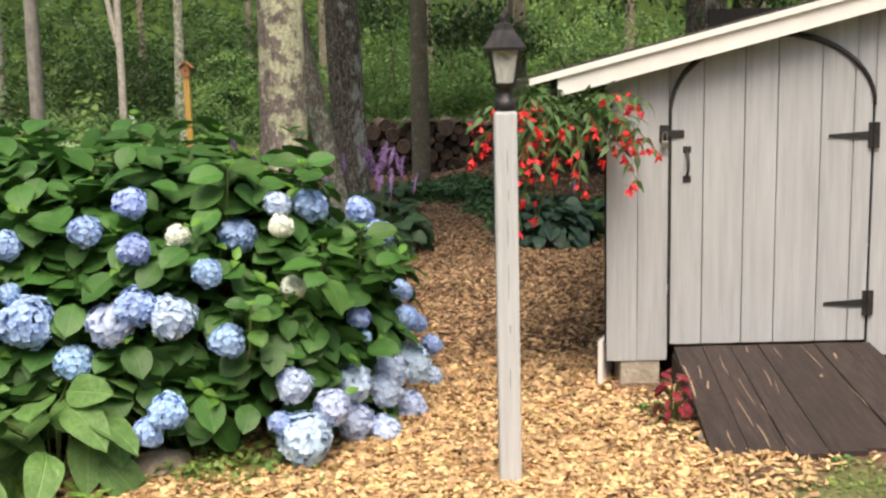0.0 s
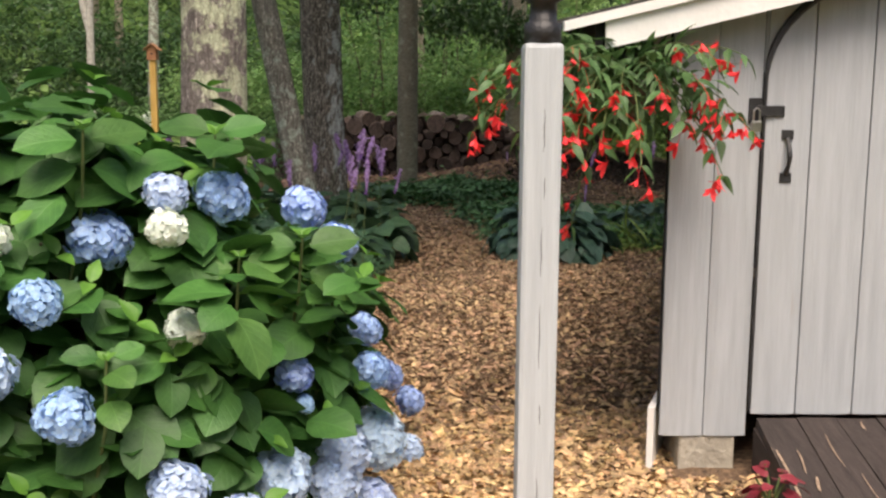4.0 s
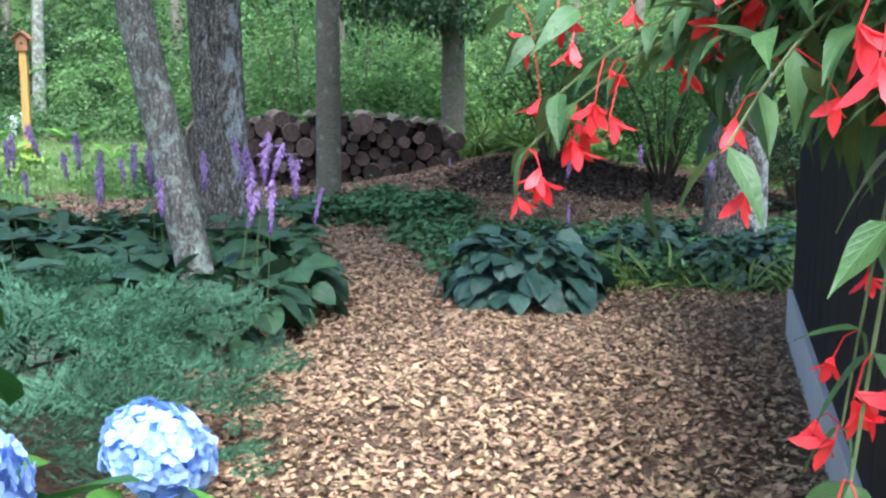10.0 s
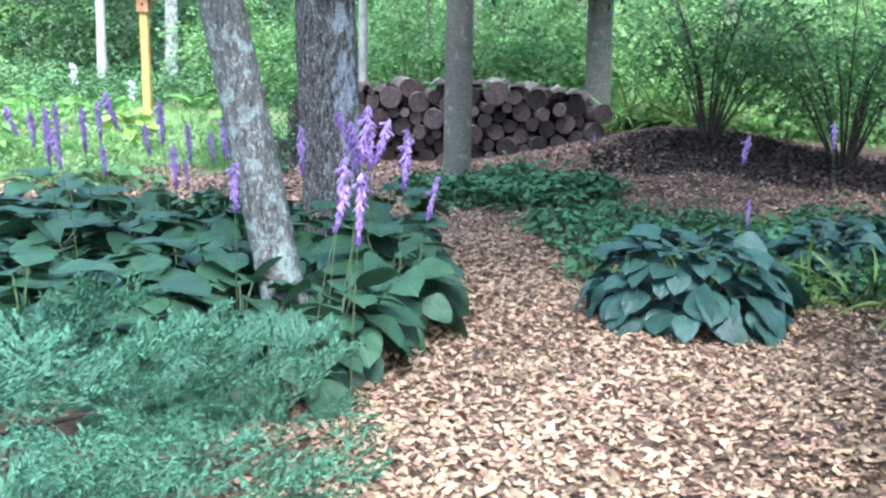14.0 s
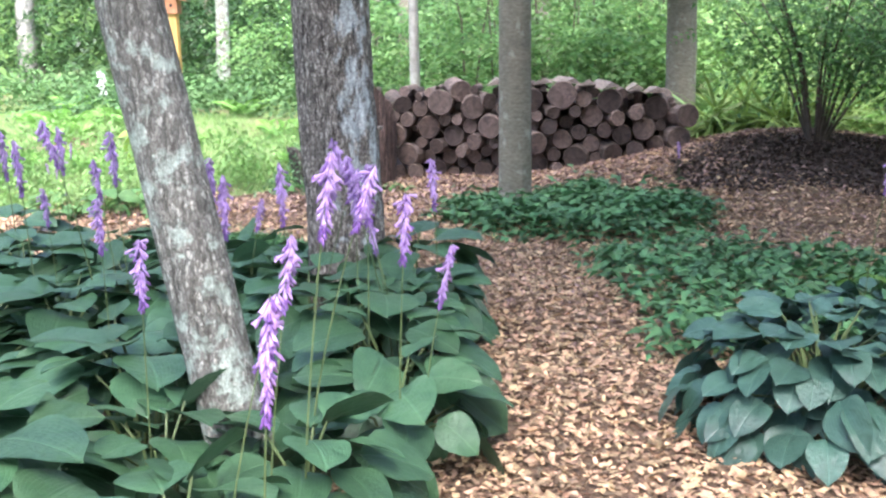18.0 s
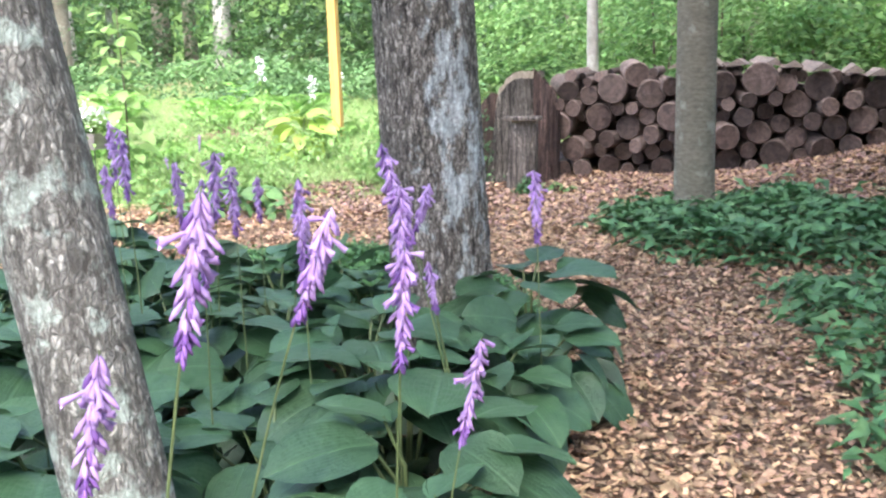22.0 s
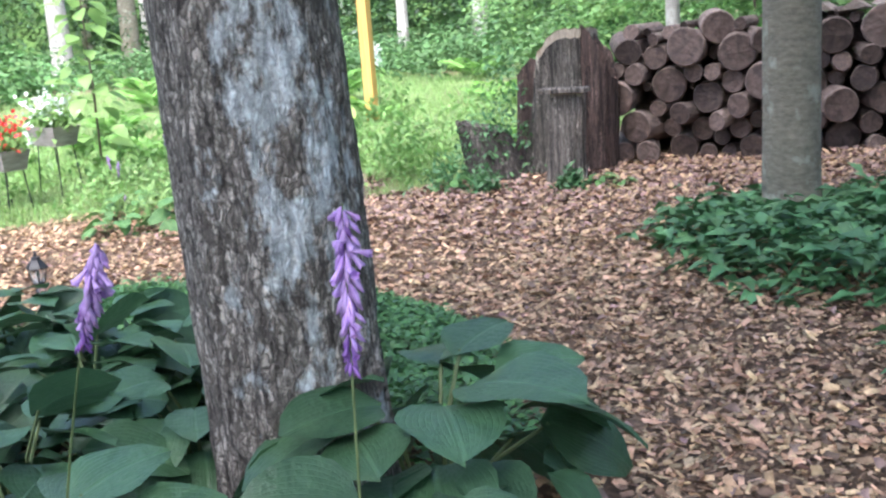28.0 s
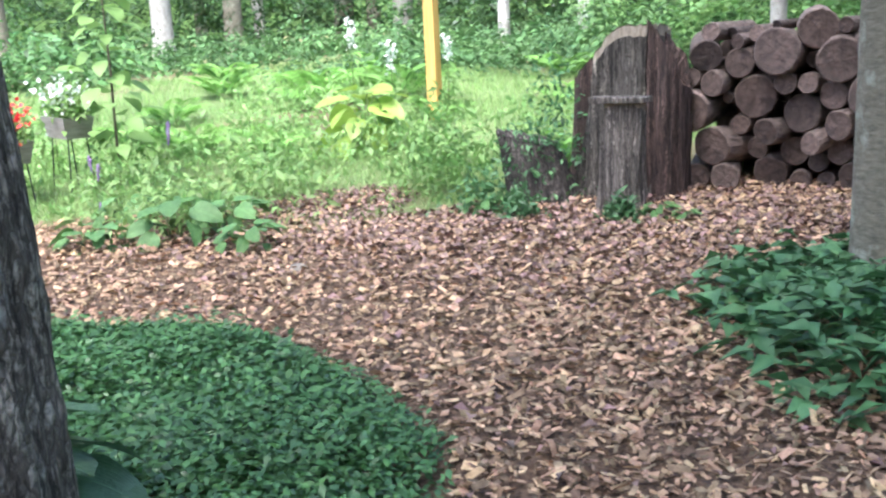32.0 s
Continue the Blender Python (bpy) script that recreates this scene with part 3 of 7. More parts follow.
keep &= ~((np.hypot((cx + 2.30) / 1.1, (cy - 5.3) / 0.8)) < 1)
cx, cy = cx[keep], cy[keep]
n = len(cx)
a = rng.random(n) * 6.283
fw = np.stack([np.cos(a), np.sin(a), rng.normal(0, 0.30, n)], 1)
up = np.stack([rng.normal(0, 0.5, n), rng.normal(0, 0.5, n), np.ones(n)], 1)
big = rng.random(n) < 0.12
ln = 0.016 + 0.026 * rng.random(n) + 0.040 * big * rng.random(n)
size = np.stack([0.007 + 0.012 * rng.random(n) + 0.012 * big, ln * 1.12, np.full(n, 0.004)], 1)
chip = ([(-0.5, -0.42, 0), (0.5, -0.5, 0), (0.42, 0.5, 0), (-0.5, 0.38, 0), (-0.5, -0.42, 1), (0.5, -0.5, 1), (0.42, 0.5, 1), (-0.5, 0.38, 1)],
        [(4, 5, 6, 7), (0, 1, 5, 4)])
cz = ground_z(cx, cy) + 0.004 + 0.024 * rng.random(n)
# paler, more golden chips towards the shed front
paler = rng.random(n) < np.clip((7.0 - cy) / 1.9, 0, 1)
CHIP_GOLDEN = material("golden_wood_chip", (0.37, 0.232, 0.105), (0.76, 0.53, 0.285), 30, 0.8, 0.2, (1, 1, 1), island=0.55, blotch=0.25, hue=0.015)
tagged(new("fresh_wood_chips", many("fresh_wood_chips", chip, turns_of(fw, up, size * (1.12, 1.12, 1.0))[paler], np.stack([cx, cy, cz], 1)[paler], CHIP_GOLDEN, smooth=False)), "paler golden wood chip mulch by the shed", "mulch", kind="stuff")
fw, up, size, cx, cy, cz = (b[~paler] for b in (fw, up, size, cx, cy, cz))
tagged(new("wood_chips", many("wood_chips", chip, turns_of(fw, up, size), np.stack([cx, cy, cz], 1), CHIP, smooth=False)), "loose tan and brown shredded wood chip mulch on the path", "mulch", kind="stuff")

# tiny weeds on the mossy earth before the ramp and under the hydrangea
WEED = material("small_weed", (0.10, 0.19, 0.04), (0.24, 0.34, 0.09), 20, 0.6, 0.05, island=0.35, through_light=0.25)
fx = np.concatenate([rng.normal(2.0, 0.36, 700), rng.normal(-0.98, 0.17, 500), rng.normal(1.08, 0.12, 90)])
fy = np.concatenate([rng.normal(4.14, 0.13, 700), rng.normal(4.42, 0.13, 500), rng.normal(4.75, 0.2, 90)])
n = len(fx)
a = rng.random(n) * 6.283
fw = np.stack([np.cos(a), np.sin(a), rng.uniform(0.1, 0.7, n)], 1)
up = np.stack([rng.normal(0, 0.3, n), rng.normal(0, 0.3, n), np.ones(n)], 1)
tagged(new("low_weeds", many("low_weeds", small_leaf(1, 0.6, 0.15, 0.2), turns_of(fw, up, 0.014 + 0.024 * rng.random(n) ** 2 + 0.02 * (fx < 0)), np.stack([fx, fy, ground_z(fx, fy) + 0.008 + (0.01 + 0.05 * (fx < 0)) * rng.random(n)], 1), WEED, smooth=False)), "tiny green weeds on bare mossy earth", "weed", kind="stuff")

# darker fallen leaves and bark flakes towards the log pile
LITTER = material("fallen_leaf", (0.150, 0.094, 0.077), (0.40, 0.272, 0.222), 18, 0.85, 0.2, island=0.5, blotch=0.25, hue=0.02)
n = 56000
fx, fy = rng.uniform(-4.6, 5.2, n), rng.uniform(12.5, 18.75, n)
keep = (lawn_amount(fx, fy) < 0.6) & (rng.random(n) < np.clip((fy - 15.9) / 1.8, 0.06, 1)) & ~inside(BED_VINCA, fx, fy) & (bank_shade_amount(fx, fy) < 0.1 + 0.7 * rng.random(n))
fx, fy = fx[keep], fy[keep]
n = len(fx)
a = rng.random(n) * 6.283
fw = np.stack([np.cos(a), np.sin(a), rng.normal(0, 0.3, n)], 1)
up = np.stack([rng.normal(0, 0.45, n), rng.normal(0, 0.45, n), np.ones(n)], 1)
tagged(new("leaf_litter", many("leaf_litter", small_leaf(1, 0.62, 0.1, 0.35), turns_of(fw, up, 0.028 + 0.038 * rng.random(n)), np.stack([fx, fy, ground_z(fx, fy) + 0.012 + 0.015 * rng.random(n)], 1), LITTER, smooth=False)), "fallen brown leaves and bark flakes before the log pile", "leaf litter", kind="stuff")

# the shade under the shrubs is put into the colour of this litter
BANK_SHADE = material("leaf_mould", (0.046, 0.033, 0.025), (0.105, 0.074, 0.056), 30, 0.95, 0.3, island=0.28, blotch=0.3)
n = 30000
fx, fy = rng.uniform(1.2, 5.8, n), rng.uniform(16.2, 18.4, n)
keep = bank_shade_amount(fx, fy) > 0.2 * rng.random(n)
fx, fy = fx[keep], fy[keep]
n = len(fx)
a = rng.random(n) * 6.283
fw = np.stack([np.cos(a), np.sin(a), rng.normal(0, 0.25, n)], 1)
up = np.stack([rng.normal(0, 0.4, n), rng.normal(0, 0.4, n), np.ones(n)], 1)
tagged(new("leaf_mould", many("leaf_mould", small_leaf(1, 0.7, 0.1, 0.3), turns_of(fw, up, 0.025 + 0.04 * rng.random(n)), np.stack([fx, fy, ground_z(fx, fy) + 0.012 + 0.015 * rng.random(n)], 1), BANK_SHADE, smooth=False)), "litter on the bank under the shrubs, coloured dark for shade", "leaf litter", kind="stuff")


# ---- the shed ----
SX, SY, LEANING = 0.90, 5.63, 0.368
RIGHT = 3.30


def roof_z(x):
    return 1.325 + 0.243 * (x - 0.47)


shed = thing("garden_shed", SX, SY, -0.40, "small grey board shed with arched door and white roof edge", "shed")
shed.matrix_world = Matrix.Identity(4)
# front boards, in two runs beside the door and above it
DOOR_L, DOOR_R, DOOR_B, SPRING, CROWN = 1.25, 2.34, -0.135, 1.16, 1.545


def arch(x):
    q = (x - (DOOR_L + DOOR_R) / 2) / ((DOOR_R - DOOR_L) / 2)
    return SPRING + (CROWN - SPRING) * math.sqrt(max(0, 1 - q * q))


def board(x0, x1, low, high, y0, y1, bev=0.005):
    """An upright board whose top follows a curve, in five strips."""
    n = 5
    v, f = [], []
    for i in range(n + 1):
        x = x0 + (x1 - x0) * i / n
        e = bev if i in (0, n) else 0
        v += [(x, y1, low(x)), (x, y0 + e, low(x)), (x, y0 + e, high(x)), (x, y1, high(x))]
        if i:
            b = 4 * i
            f += [(b - 4 + j, b - 4 + (j + 1) % 4, b + (j + 1) % 4, b + j) for j in range(4)]
    f += [(3, 2, 1, 0), (4 * n, 4 * n + 1, 4 * n + 2, 4 * n + 3)]
    return mesh_of("board", v, f, SIDING)


x = SX
for w in (0.17, 0.18, 0.27, 0.24, 0.26, 0.23, 0.25, 0.24, 0.26, 0.25, 0.10):
    x1 = min(x + w, RIGHT)
    if x1 <= x:
        break
    cuts = sorted({x, x1} | {c for c in (DOOR_L - 0.012, DOOR_R + 0.012) if x < c < x1})
    for a0, a1 in zip(cuts, cuts[1:]):
        over = a0 >= DOOR_L - 0.013 and a1 <= DOOR_R + 0.013
        low = (lambda q: arch(q) + 0.014) if over else (lambda q: -0.225)
        part("board", board(a0 + 0.002, a1 - 0.002, low, lambda q: roof_z(q) - 0.03, SY, SY + 0.022), SIDING, shed)
    x = x1
# the door: leaf of five wide boards, iron edge, straps, pull and latch
door = part("door", box(DOOR_L + 0.01, SY + 0.018, DOOR_B + 0.01, DOOR_R - 0.01, SY + 0.03, SPRING - 0.01, 0.002), SIDE_DARK, shed, "arched plank door of pale grey boards")
x = DOOR_L
for w in (0.175, 0.222, 0.178, 0.235, 0.178, 0.102):
    part("plank", board(x + 0.0030, x + w - 0.0030, lambda q: DOOR_B, lambda q: arch(q), SY - 0.004, SY + 0.017), SIDING, door)
    x += w
pts = [(DOOR_L - 0.006, SY - 0.008, DOOR_B + 0.02 + (SPRING - DOOR_B) * i / 8) for i in range(8)]
mid, half = (DOOR_L + DOOR_R) / 2, (DOOR_R - DOOR_L) / 2 + 0.006
pts += [(mid - half * math.cos(math.pi * i / 24), SY - 0.010, SPRING + (CROWN + 0.008 - SPRING) * math.sin(math.pi * i / 24)) for i in range(25)]
part("arch_trim", mesh_of("arch_trim", *tube(pts, [0.006] * 8 + [0.007 + 0.011 * math.sin(math.pi * i / 24) ** 0.6 for i in range(25)], 6), IRON), IRON, door, "thin black weather strip round the arch")
for z in (1.00, 0.075):
    hinge = part("strap_hinge", mesh_of("strap_hinge", [(DOOR_R - 0.02, SY - 0.006, z - 0.022), (DOOR_R - 0.02, SY - 0.012, z - 0.022), (DOOR_R - 0.02, SY - 0.012, z + 0.022), (DOOR_R - 0.02, SY - 0.006, z + 0.022), (DOOR_R - 0.24, SY - 0.006, z - 0.008), (DOOR_R - 0.24, SY - 0.012, z - 0.008), (DOOR_R - 0.24, SY - 0.012, z + 0.008), (DOOR_R - 0.24, SY - 0.006, z + 0.008)],
                 [(0, 1, 2, 3), (7, 6, 5, 4), (0, 4, 5, 1), (1, 5, 6, 2), (2, 6, 7, 3), (3, 7, 4, 0)], IRON), IRON, door, "black iron strap hinge")
    part("hinge_plate", box(DOOR_R - 0.025, SY - 0.016, z - 0.07, DOOR_R + 0.035, SY - 0.003, z + 0.07, 0.003), IRON, hinge)
    part("hinge_pin", mesh_of("hinge_pin", *tube([(DOOR_R + 0.004, SY - 0.016, z - 0.072), (DOOR_R + 0.004, SY - 0.016, z + 0.072)], [0.008, 0.008], 10), IRON), IRON, hinge)
pull = part("pull_handle", mesh_of("pull_handle", *tube([(1.335, SY - 0.008 - 0.035 * math.sin(math.pi * i / 8), 0.80 + 0.13 * i / 8) for i in range(9)], [0.011, 0.009, 0.008, 0.009, 0.010, 0.009, 0.008, 0.009, 0.011], 8), IRON), IRON, door, "black iron pull handle")
for z in (0.785, 0.945):
    part("handle_plate", box(1.313, SY - 0.010, z - 0.018, 1.357, SY - 0.003, z + 0.018, 0.002), IRON, pull)
hasp = part("hasp", box(1.215, SY - 0.014, 1.012, 1.318, SY - 0.002, 1.052, 0.003), IRON, shed, "black steel hasp")
part("staple_plate", box(1.185, SY - 0.008, 0.985, 1.235, SY - 0.001, 1.08, 0.002), IRON, hasp)
lock = part("padlock", box(1.192, SY - 0.034, 0.955, 1.228, SY - 0.016, 0.995, 0.004), BRASSY, hasp, "dull steel padlock")
part("shackle", mesh_of("shackle", *tube([(1.21 - 0.012 * math.cos(math.pi * i / 8), SY - 0.025, 0.995 + (0.045 if 0 < i < 8 else 0) * 0.6 + 0.02 * math.sin(math.pi * i / 8)) for i in range(9)], [0.004] * 9, 6), BRASSY), BRASSY, lock)
# side wall behind the front corner, its pale skirt board, back and east walls
DEPTH = 4.46


def along(d, off=0.0):
    k = math.hypot(1, LEANING)
    return SX + LEANING * d / 1.0 - off / k, SY + d + off * LEANING / k


sv = []
for d in (0.025, DEPTH):
    for off in (0.0, -0.03):
        px, py = along(d, off)
        sv += [(px, py, -0.20), (px, py, roof_z(SX) - 0.05)]
part("side_wall", mesh_of("side_wall", sv, [(0, 1, 5, 4), (2, 6, 7, 3), (0, 4, 6, 2), (1, 3, 7, 5), (0, 2, 3, 1), (4, 5, 7, 6)], SIDE_DARK), SIDE_DARK, shed, "almost black side wall")
for i in range(14):
    d0, d1 = 0.03 + (DEPTH - 0.05) * i / 14, 0.03 + (DEPTH - 0.05) * (i + 0.97) / 14
    bv = []
    for d in (d0, d1):
        for off in (0.018, 0.001):
            px, py = along(d, off)
            bv += [(px, py, -0.13), (px, py, roof_z(SX) - 0.06)]
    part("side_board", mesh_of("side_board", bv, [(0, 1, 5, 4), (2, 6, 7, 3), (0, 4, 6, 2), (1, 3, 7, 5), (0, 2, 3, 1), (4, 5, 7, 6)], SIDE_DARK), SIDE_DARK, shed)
kv = []
for d in (-0.02, DEPTH):
    for off in (0.045, 0.020):
        px, py = along(d, off)
        kv += [(px, py, -0.41), (px, py, -0.11)]
part("skirt_board", mesh_of("skirt_board", kv, [(0, 1, 5, 4), (2, 6, 7, 3), (0, 4, 6, 2), (1, 3, 7, 5), (0, 2, 3, 1), (4, 5, 7, 6)], WHITE), WHITE, shed, "white painted skirt board along the ground")
bx, by = along(DEPTH)
part("back_wall", box(bx + 0.04, by - 0.03, -0.3, RIGHT + 1.64, by, roof_z(RIGHT) - 0.02, 0.002), SIDE_DARK, shed)
ev = []
for d in (0.03, DEPTH):
    for off in (0.0, 0.03):
        px, py = along(d, off)
        ev += [(px + RIGHT - SX, py, -0.3), (px + RIGHT - SX, py, roof_z(RIGHT) - 0.04)]
part("east_wall", mesh_of("east_wall", ev, [(0, 1, 5, 4), (2, 6, 7, 3), (0, 4, 6, 2), (1, 3, 7, 5), (0, 2, 3, 1), (4, 5, 7, 6)], SIDING), SIDING, shed)
# roof deck, rake boards and eave
EAVE, PEAK = 0.47, 3.5


def slab(name, xa, xb, ya, yb, dz0, dz1, mat, label="", skew=0.0):
    v = [(xx + skew * (yy - SY), yy, roof_z(xx) + dz) for xx in (xa, xb) for yy in (ya, yb) for dz in (dz0, dz1)]
    return part(name, mesh_of(name, v, [(0, 1, 3, 2), (4, 6, 7, 5), (0, 4, 5, 1), (2, 3, 7, 6), (0, 2, 6, 4), (1, 5, 7, 3)], mat), mat, shed, label)


slab("roof_deck", EAVE + 0.01, PEAK, SY - 0.12, SY + DEPTH + 0.1, -0.012, 0.018, ROOFING, "dark roofing felt", LEANING)
slab("rake_board", EAVE + 0.15, PEAK, SY - 0.155, SY - 0.13, -0.115, -0.02, WHITE, "white painted rake board")
slab("rake_cap", EAVE, PEAK, SY - 0.175, SY - 0.125, -0.018, 0.016, WHITE, "white metal drip edge")
slab("soffit", EAVE + 0.2, SX, SY - 0.12, SY + DEPTH, -0.075, -0.06, SIDING, "", LEANING)
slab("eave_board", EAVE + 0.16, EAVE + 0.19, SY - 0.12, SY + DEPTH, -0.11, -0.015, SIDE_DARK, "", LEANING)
# footing, ramp
part("footing", box(0.98, SY + 0.01, -0.42, 1.20, SY + 0.3, -0.226, 0.01), BLOCK, shed, "pale concrete block footing")
ramp = thing("shed_ramp", 1.8, 5.1, -0.38, "dark brown painted plank ramp up to the shed door", "ramp")
RTOP, RBOT = (SY - 0.02, -0.165), (4.50, -0.385)
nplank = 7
for i in range(nplank):
    a0, a1 = i / nplank + 0.002, (i + 1) / nplank - 0.002
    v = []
    for yy, zz, l, r in ((RTOP[0], RTOP[1], 1.27, 2.36), (RBOT[0] + 0.03 * math.sin(2 * i), RBOT[1], 1.20, 2.44)):
        for aa in (a0, a1):
            v += [(l + (r - l) * aa - 1.8, yy - 5.1, zz - 0.02 + 0.38 + 0.003 * (i % 2)), (l + (r - l) * aa - 1.8, yy - 5.1, zz + 0.018 + 0.38 + 0.003 * (i % 2))]
    part("plank", mesh_of("plank", v, [(1, 3, 7, 5), (0, 4, 6, 2), (0, 1, 5, 4), (2, 6, 7, 3), (0, 2, 3, 1), (4, 5, 7, 6)], RAMP), RAMP, ramp)
for xx in (1.262, 2.33):
    v = [(xx + d - 1.8, yy - 5.1, zz + 0.38) for d in (0, 0.035) for yy, zz in ((RTOP[0], RTOP[1] - 0.022), (RTOP[0], -0.40), (RBOT[0] + 0.05, -0.40), (RBOT[0] + 0.05, RBOT[1] - 0.012))]
    part("ramp_bearer", mesh_of("ramp_bearer", v, [(0, 1, 2, 3), (7, 6, 5, 4), (0, 4, 5, 1), (1, 5, 6, 2), (2, 6, 7, 3), (3, 7, 4, 0)], RAMP), RAMP, ramp)

# worn paint: slivers and patches of bare wood on the planks
BARE = material("bare_worn_wood", (0.17, 0.12, 0.085), (0.42, 0.31, 0.22), 60, 0.85, 0.3)


def on_ramp(a_, b_, lift=0.0075):
    return (1.27 - 0.07 * b_ + (1.09 + 0.15 * b_) * a_ - 1.8, RTOP[0] + (RBOT[0] - RTOP[0]) * b_ - 5.1, RTOP[1] + 0.018 + (RBOT[1] - RTOP[1]) * b_ + 0.38 + lift)


for k, (a_, b0, b1, w) in enumerate(((0.012, 0.22, 0.54, 0.010), (0.075, 0.22, 0.36, 0.006), (0.09, 0.38, 0.46, 0.009), (0.205, 0.12, 0.32, 0.004), (0.245, 0.36, 0.62, 0.004), (0.19, 0.55, 0.80, 0.005), (0.215, 0.78, 0.97, 0.006), (0.37, 0.28, 0.44, 0.005), (0.385, 0.40, 0.52, 0.003),
                                     (0.36, 0.03, 0.09, 0.006), (0.50, 0.05, 0.16, 0.004), (0.645, 0.03, 0.28, 0.004), (0.70, 0.48, 0.66, 0.004), (0.735, 0.70, 0.96, 0.004), (0.76, 0.12, 0.19, 0.013), (0.62, 0.34, 0.37, 0.016), (0.09, 0.82, 0.97, 0.005), (0.28, 0.62, 0.70, 0.004), (0.31, 0.86, 0.95, 0.003))):
    v, n_ = [], 7
    for i in range(n_ + 1):
        t_ = i / n_
        half_ = 0.55 * w * (math.sin(math.pi * (0.06 + 0.88 * t_)) ** 0.6) * (0.65 + 0.5 * random.random())
        mid_ = a_ + 0.006 * math.sin(3 * t_ + k)
        v += [on_ramp(mid_ - half_, b0 + (b1 - b0) * t_), on_ramp(mid_ + half_, b0 + (b1 - b0) * t_)]
    part("paint_wear", mesh_of("paint_wear", v, [(2 * i, 2 * i + 1, 2 * i + 3, 2 * i + 2) for i in range(n_)], BARE), BARE, ramp, "bare wood where the brown paint has worn off")

# ---- lamp post ----
PX, PY = 0.266, 4.26
lamp = thing("lamp_post", PX, PY, -0.38, "square pale grey wooden post carrying a black lantern", "lamp post")
bm = box(-0.047, -0.047, -0.02, 0.047, 0.047, 1.585, 0.012)
part("post", bm, POST_PAINT, lamp)
for k, (z, l) in enumerate(((0.42, 0.10), (0.66, 0.05), (0.80, 0.16), (1.03, 0.12), (1.22, 0.05), (1.33, 0.10))):
    pts = [(0.004 + 0.003 * math.sin(k * 1.9) + 0.0012 * math.sin(i * 2.3 + k), -0.0474, z + l * i / 5) for i in range(6)]
    part("crack", mesh_of("crack", [p for i, q in enumerate(pts) for p in ((q[0] - 0.0011 * math.sin(0.3 + 0.5 * i), q[1], q[2]), (q[0] + 0.0011 * math.sin(0.3 + 0.5 * i), q[1], q[2]))], [(2 * i, 2 * i + 1, 2 * i + 3, 2 * i + 2) for i in range(5)], CRACK), CRACK, lamp, "thin dark drying crack in the paint")


def turned(profile, sides, mat, name, square=False):
    """A lathe shape from (radius, height) pairs, round or four-sided."""
    v, f = [], []
    for i, (r, z) in enumerate(profile):
        for j in range(sides):
            q = 2 * math.pi * (j + 0.5) / sides
            v.append((r * math.cos(q), r * math.sin(q), z))
        if i:
            o = i * sides
            f += [(o - sides + j, o - sides + (j + 1) % sides, o + (j + 1) % sides, o + j) for j in range(sides)]
    f += [tuple(range(sides - 1, -1, -1)), tuple(range(len(v) - sides, len(v)))]
    return mesh_of(name, v, f, mat, smooth=sides > 8)


def lantern(parent, k, z0):
    body = part("lantern", turned([(0.048 * k, z0), (0.048 * k, z0 + 0.05 * k), (0.036 * k, z0 + 0.055 * k), (0.034 * k, z0 + 0.10 * k), (0.058 * k, z0 + 0.115 * k), (0.06 * k, z0 + 0.125 * k)], 16, IRON, "lantern"), IRON, parent, "black cast lantern")
    roof = part("lantern_roof", turned([(0.105 * k, z0 + 0.262 * k), (0.108 * k, z0 + 0.275 * k), (0.062 * k, z0 + 0.335 * k), (0.05 * k, z0 + 0.35 * k), (0.045 * k, z0 + 0.375 * k), (0.018 * k, z0 + 0.385 * k), (0.016 * k, z0 + 0.41 * k), (0.004 * k, z0 + 0.44 * k)], 6, IRON, "lantern_roof"), IRON, body)
    for i in range(4):
        a = math.pi / 2 * i + math.pi / 4
        part("lantern_bar", mesh_of("lantern_bar", *tube([(0.058 * k * math.cos(a), 0.058 * k * math.sin(a), z0 + 0.122 * k), (0.088 * k * math.cos(a), 0.088 * k * math.sin(a), z0 + 0.268 * k)], [0.006 * k] * 2, 5), IRON), IRON, body)
        b = a + math.pi / 2
        pane = part("pane", mesh_of("pane", [(r * k * math.cos(q), r * k * math.sin(q), z0 + z * k) for r, z in ((0.056, 0.125), (0.086, 0.266)) for q in (a, b)] + [(r * 0.97 * k * math.cos(q), r * 0.97 * k * math.sin(q), z0 + z * k) for r, z in ((0.056, 0.125), (0.086, 0.266)) for q in (a, b)], [(0, 1, 3, 2), (4, 6, 7, 5), (0, 2, 6, 4), (1, 5, 7, 3), (0, 4, 5, 1), (2, 3, 7, 6)], GLASS), GLASS, body, "clear glass pane")
        pane.visible_shadow = False
    part("bulb", turned([(0.012 * k, z0 + 0.125 * k), (0.012 * k, z0 + 0.16 * k), (0.028 * k, z0 + 0.19 * k), (0.028 * k, z0 + 0.215 * k), (0.012 * k, z0 + 0.24 * k)], 12, WHITE, "bulb"), WHITE, body, "frosted bulb")
    return body


lantern(lamp, 0.92, 1.585)

# black lantern standing on the path beyond the hostas
small = thing("garden_lantern", -3.97, 15.06, float(ground_z(-3.97, 15.06)), "small black lantern standing on the mulch", "lantern")
lantern(small, 0.55, 0.0)


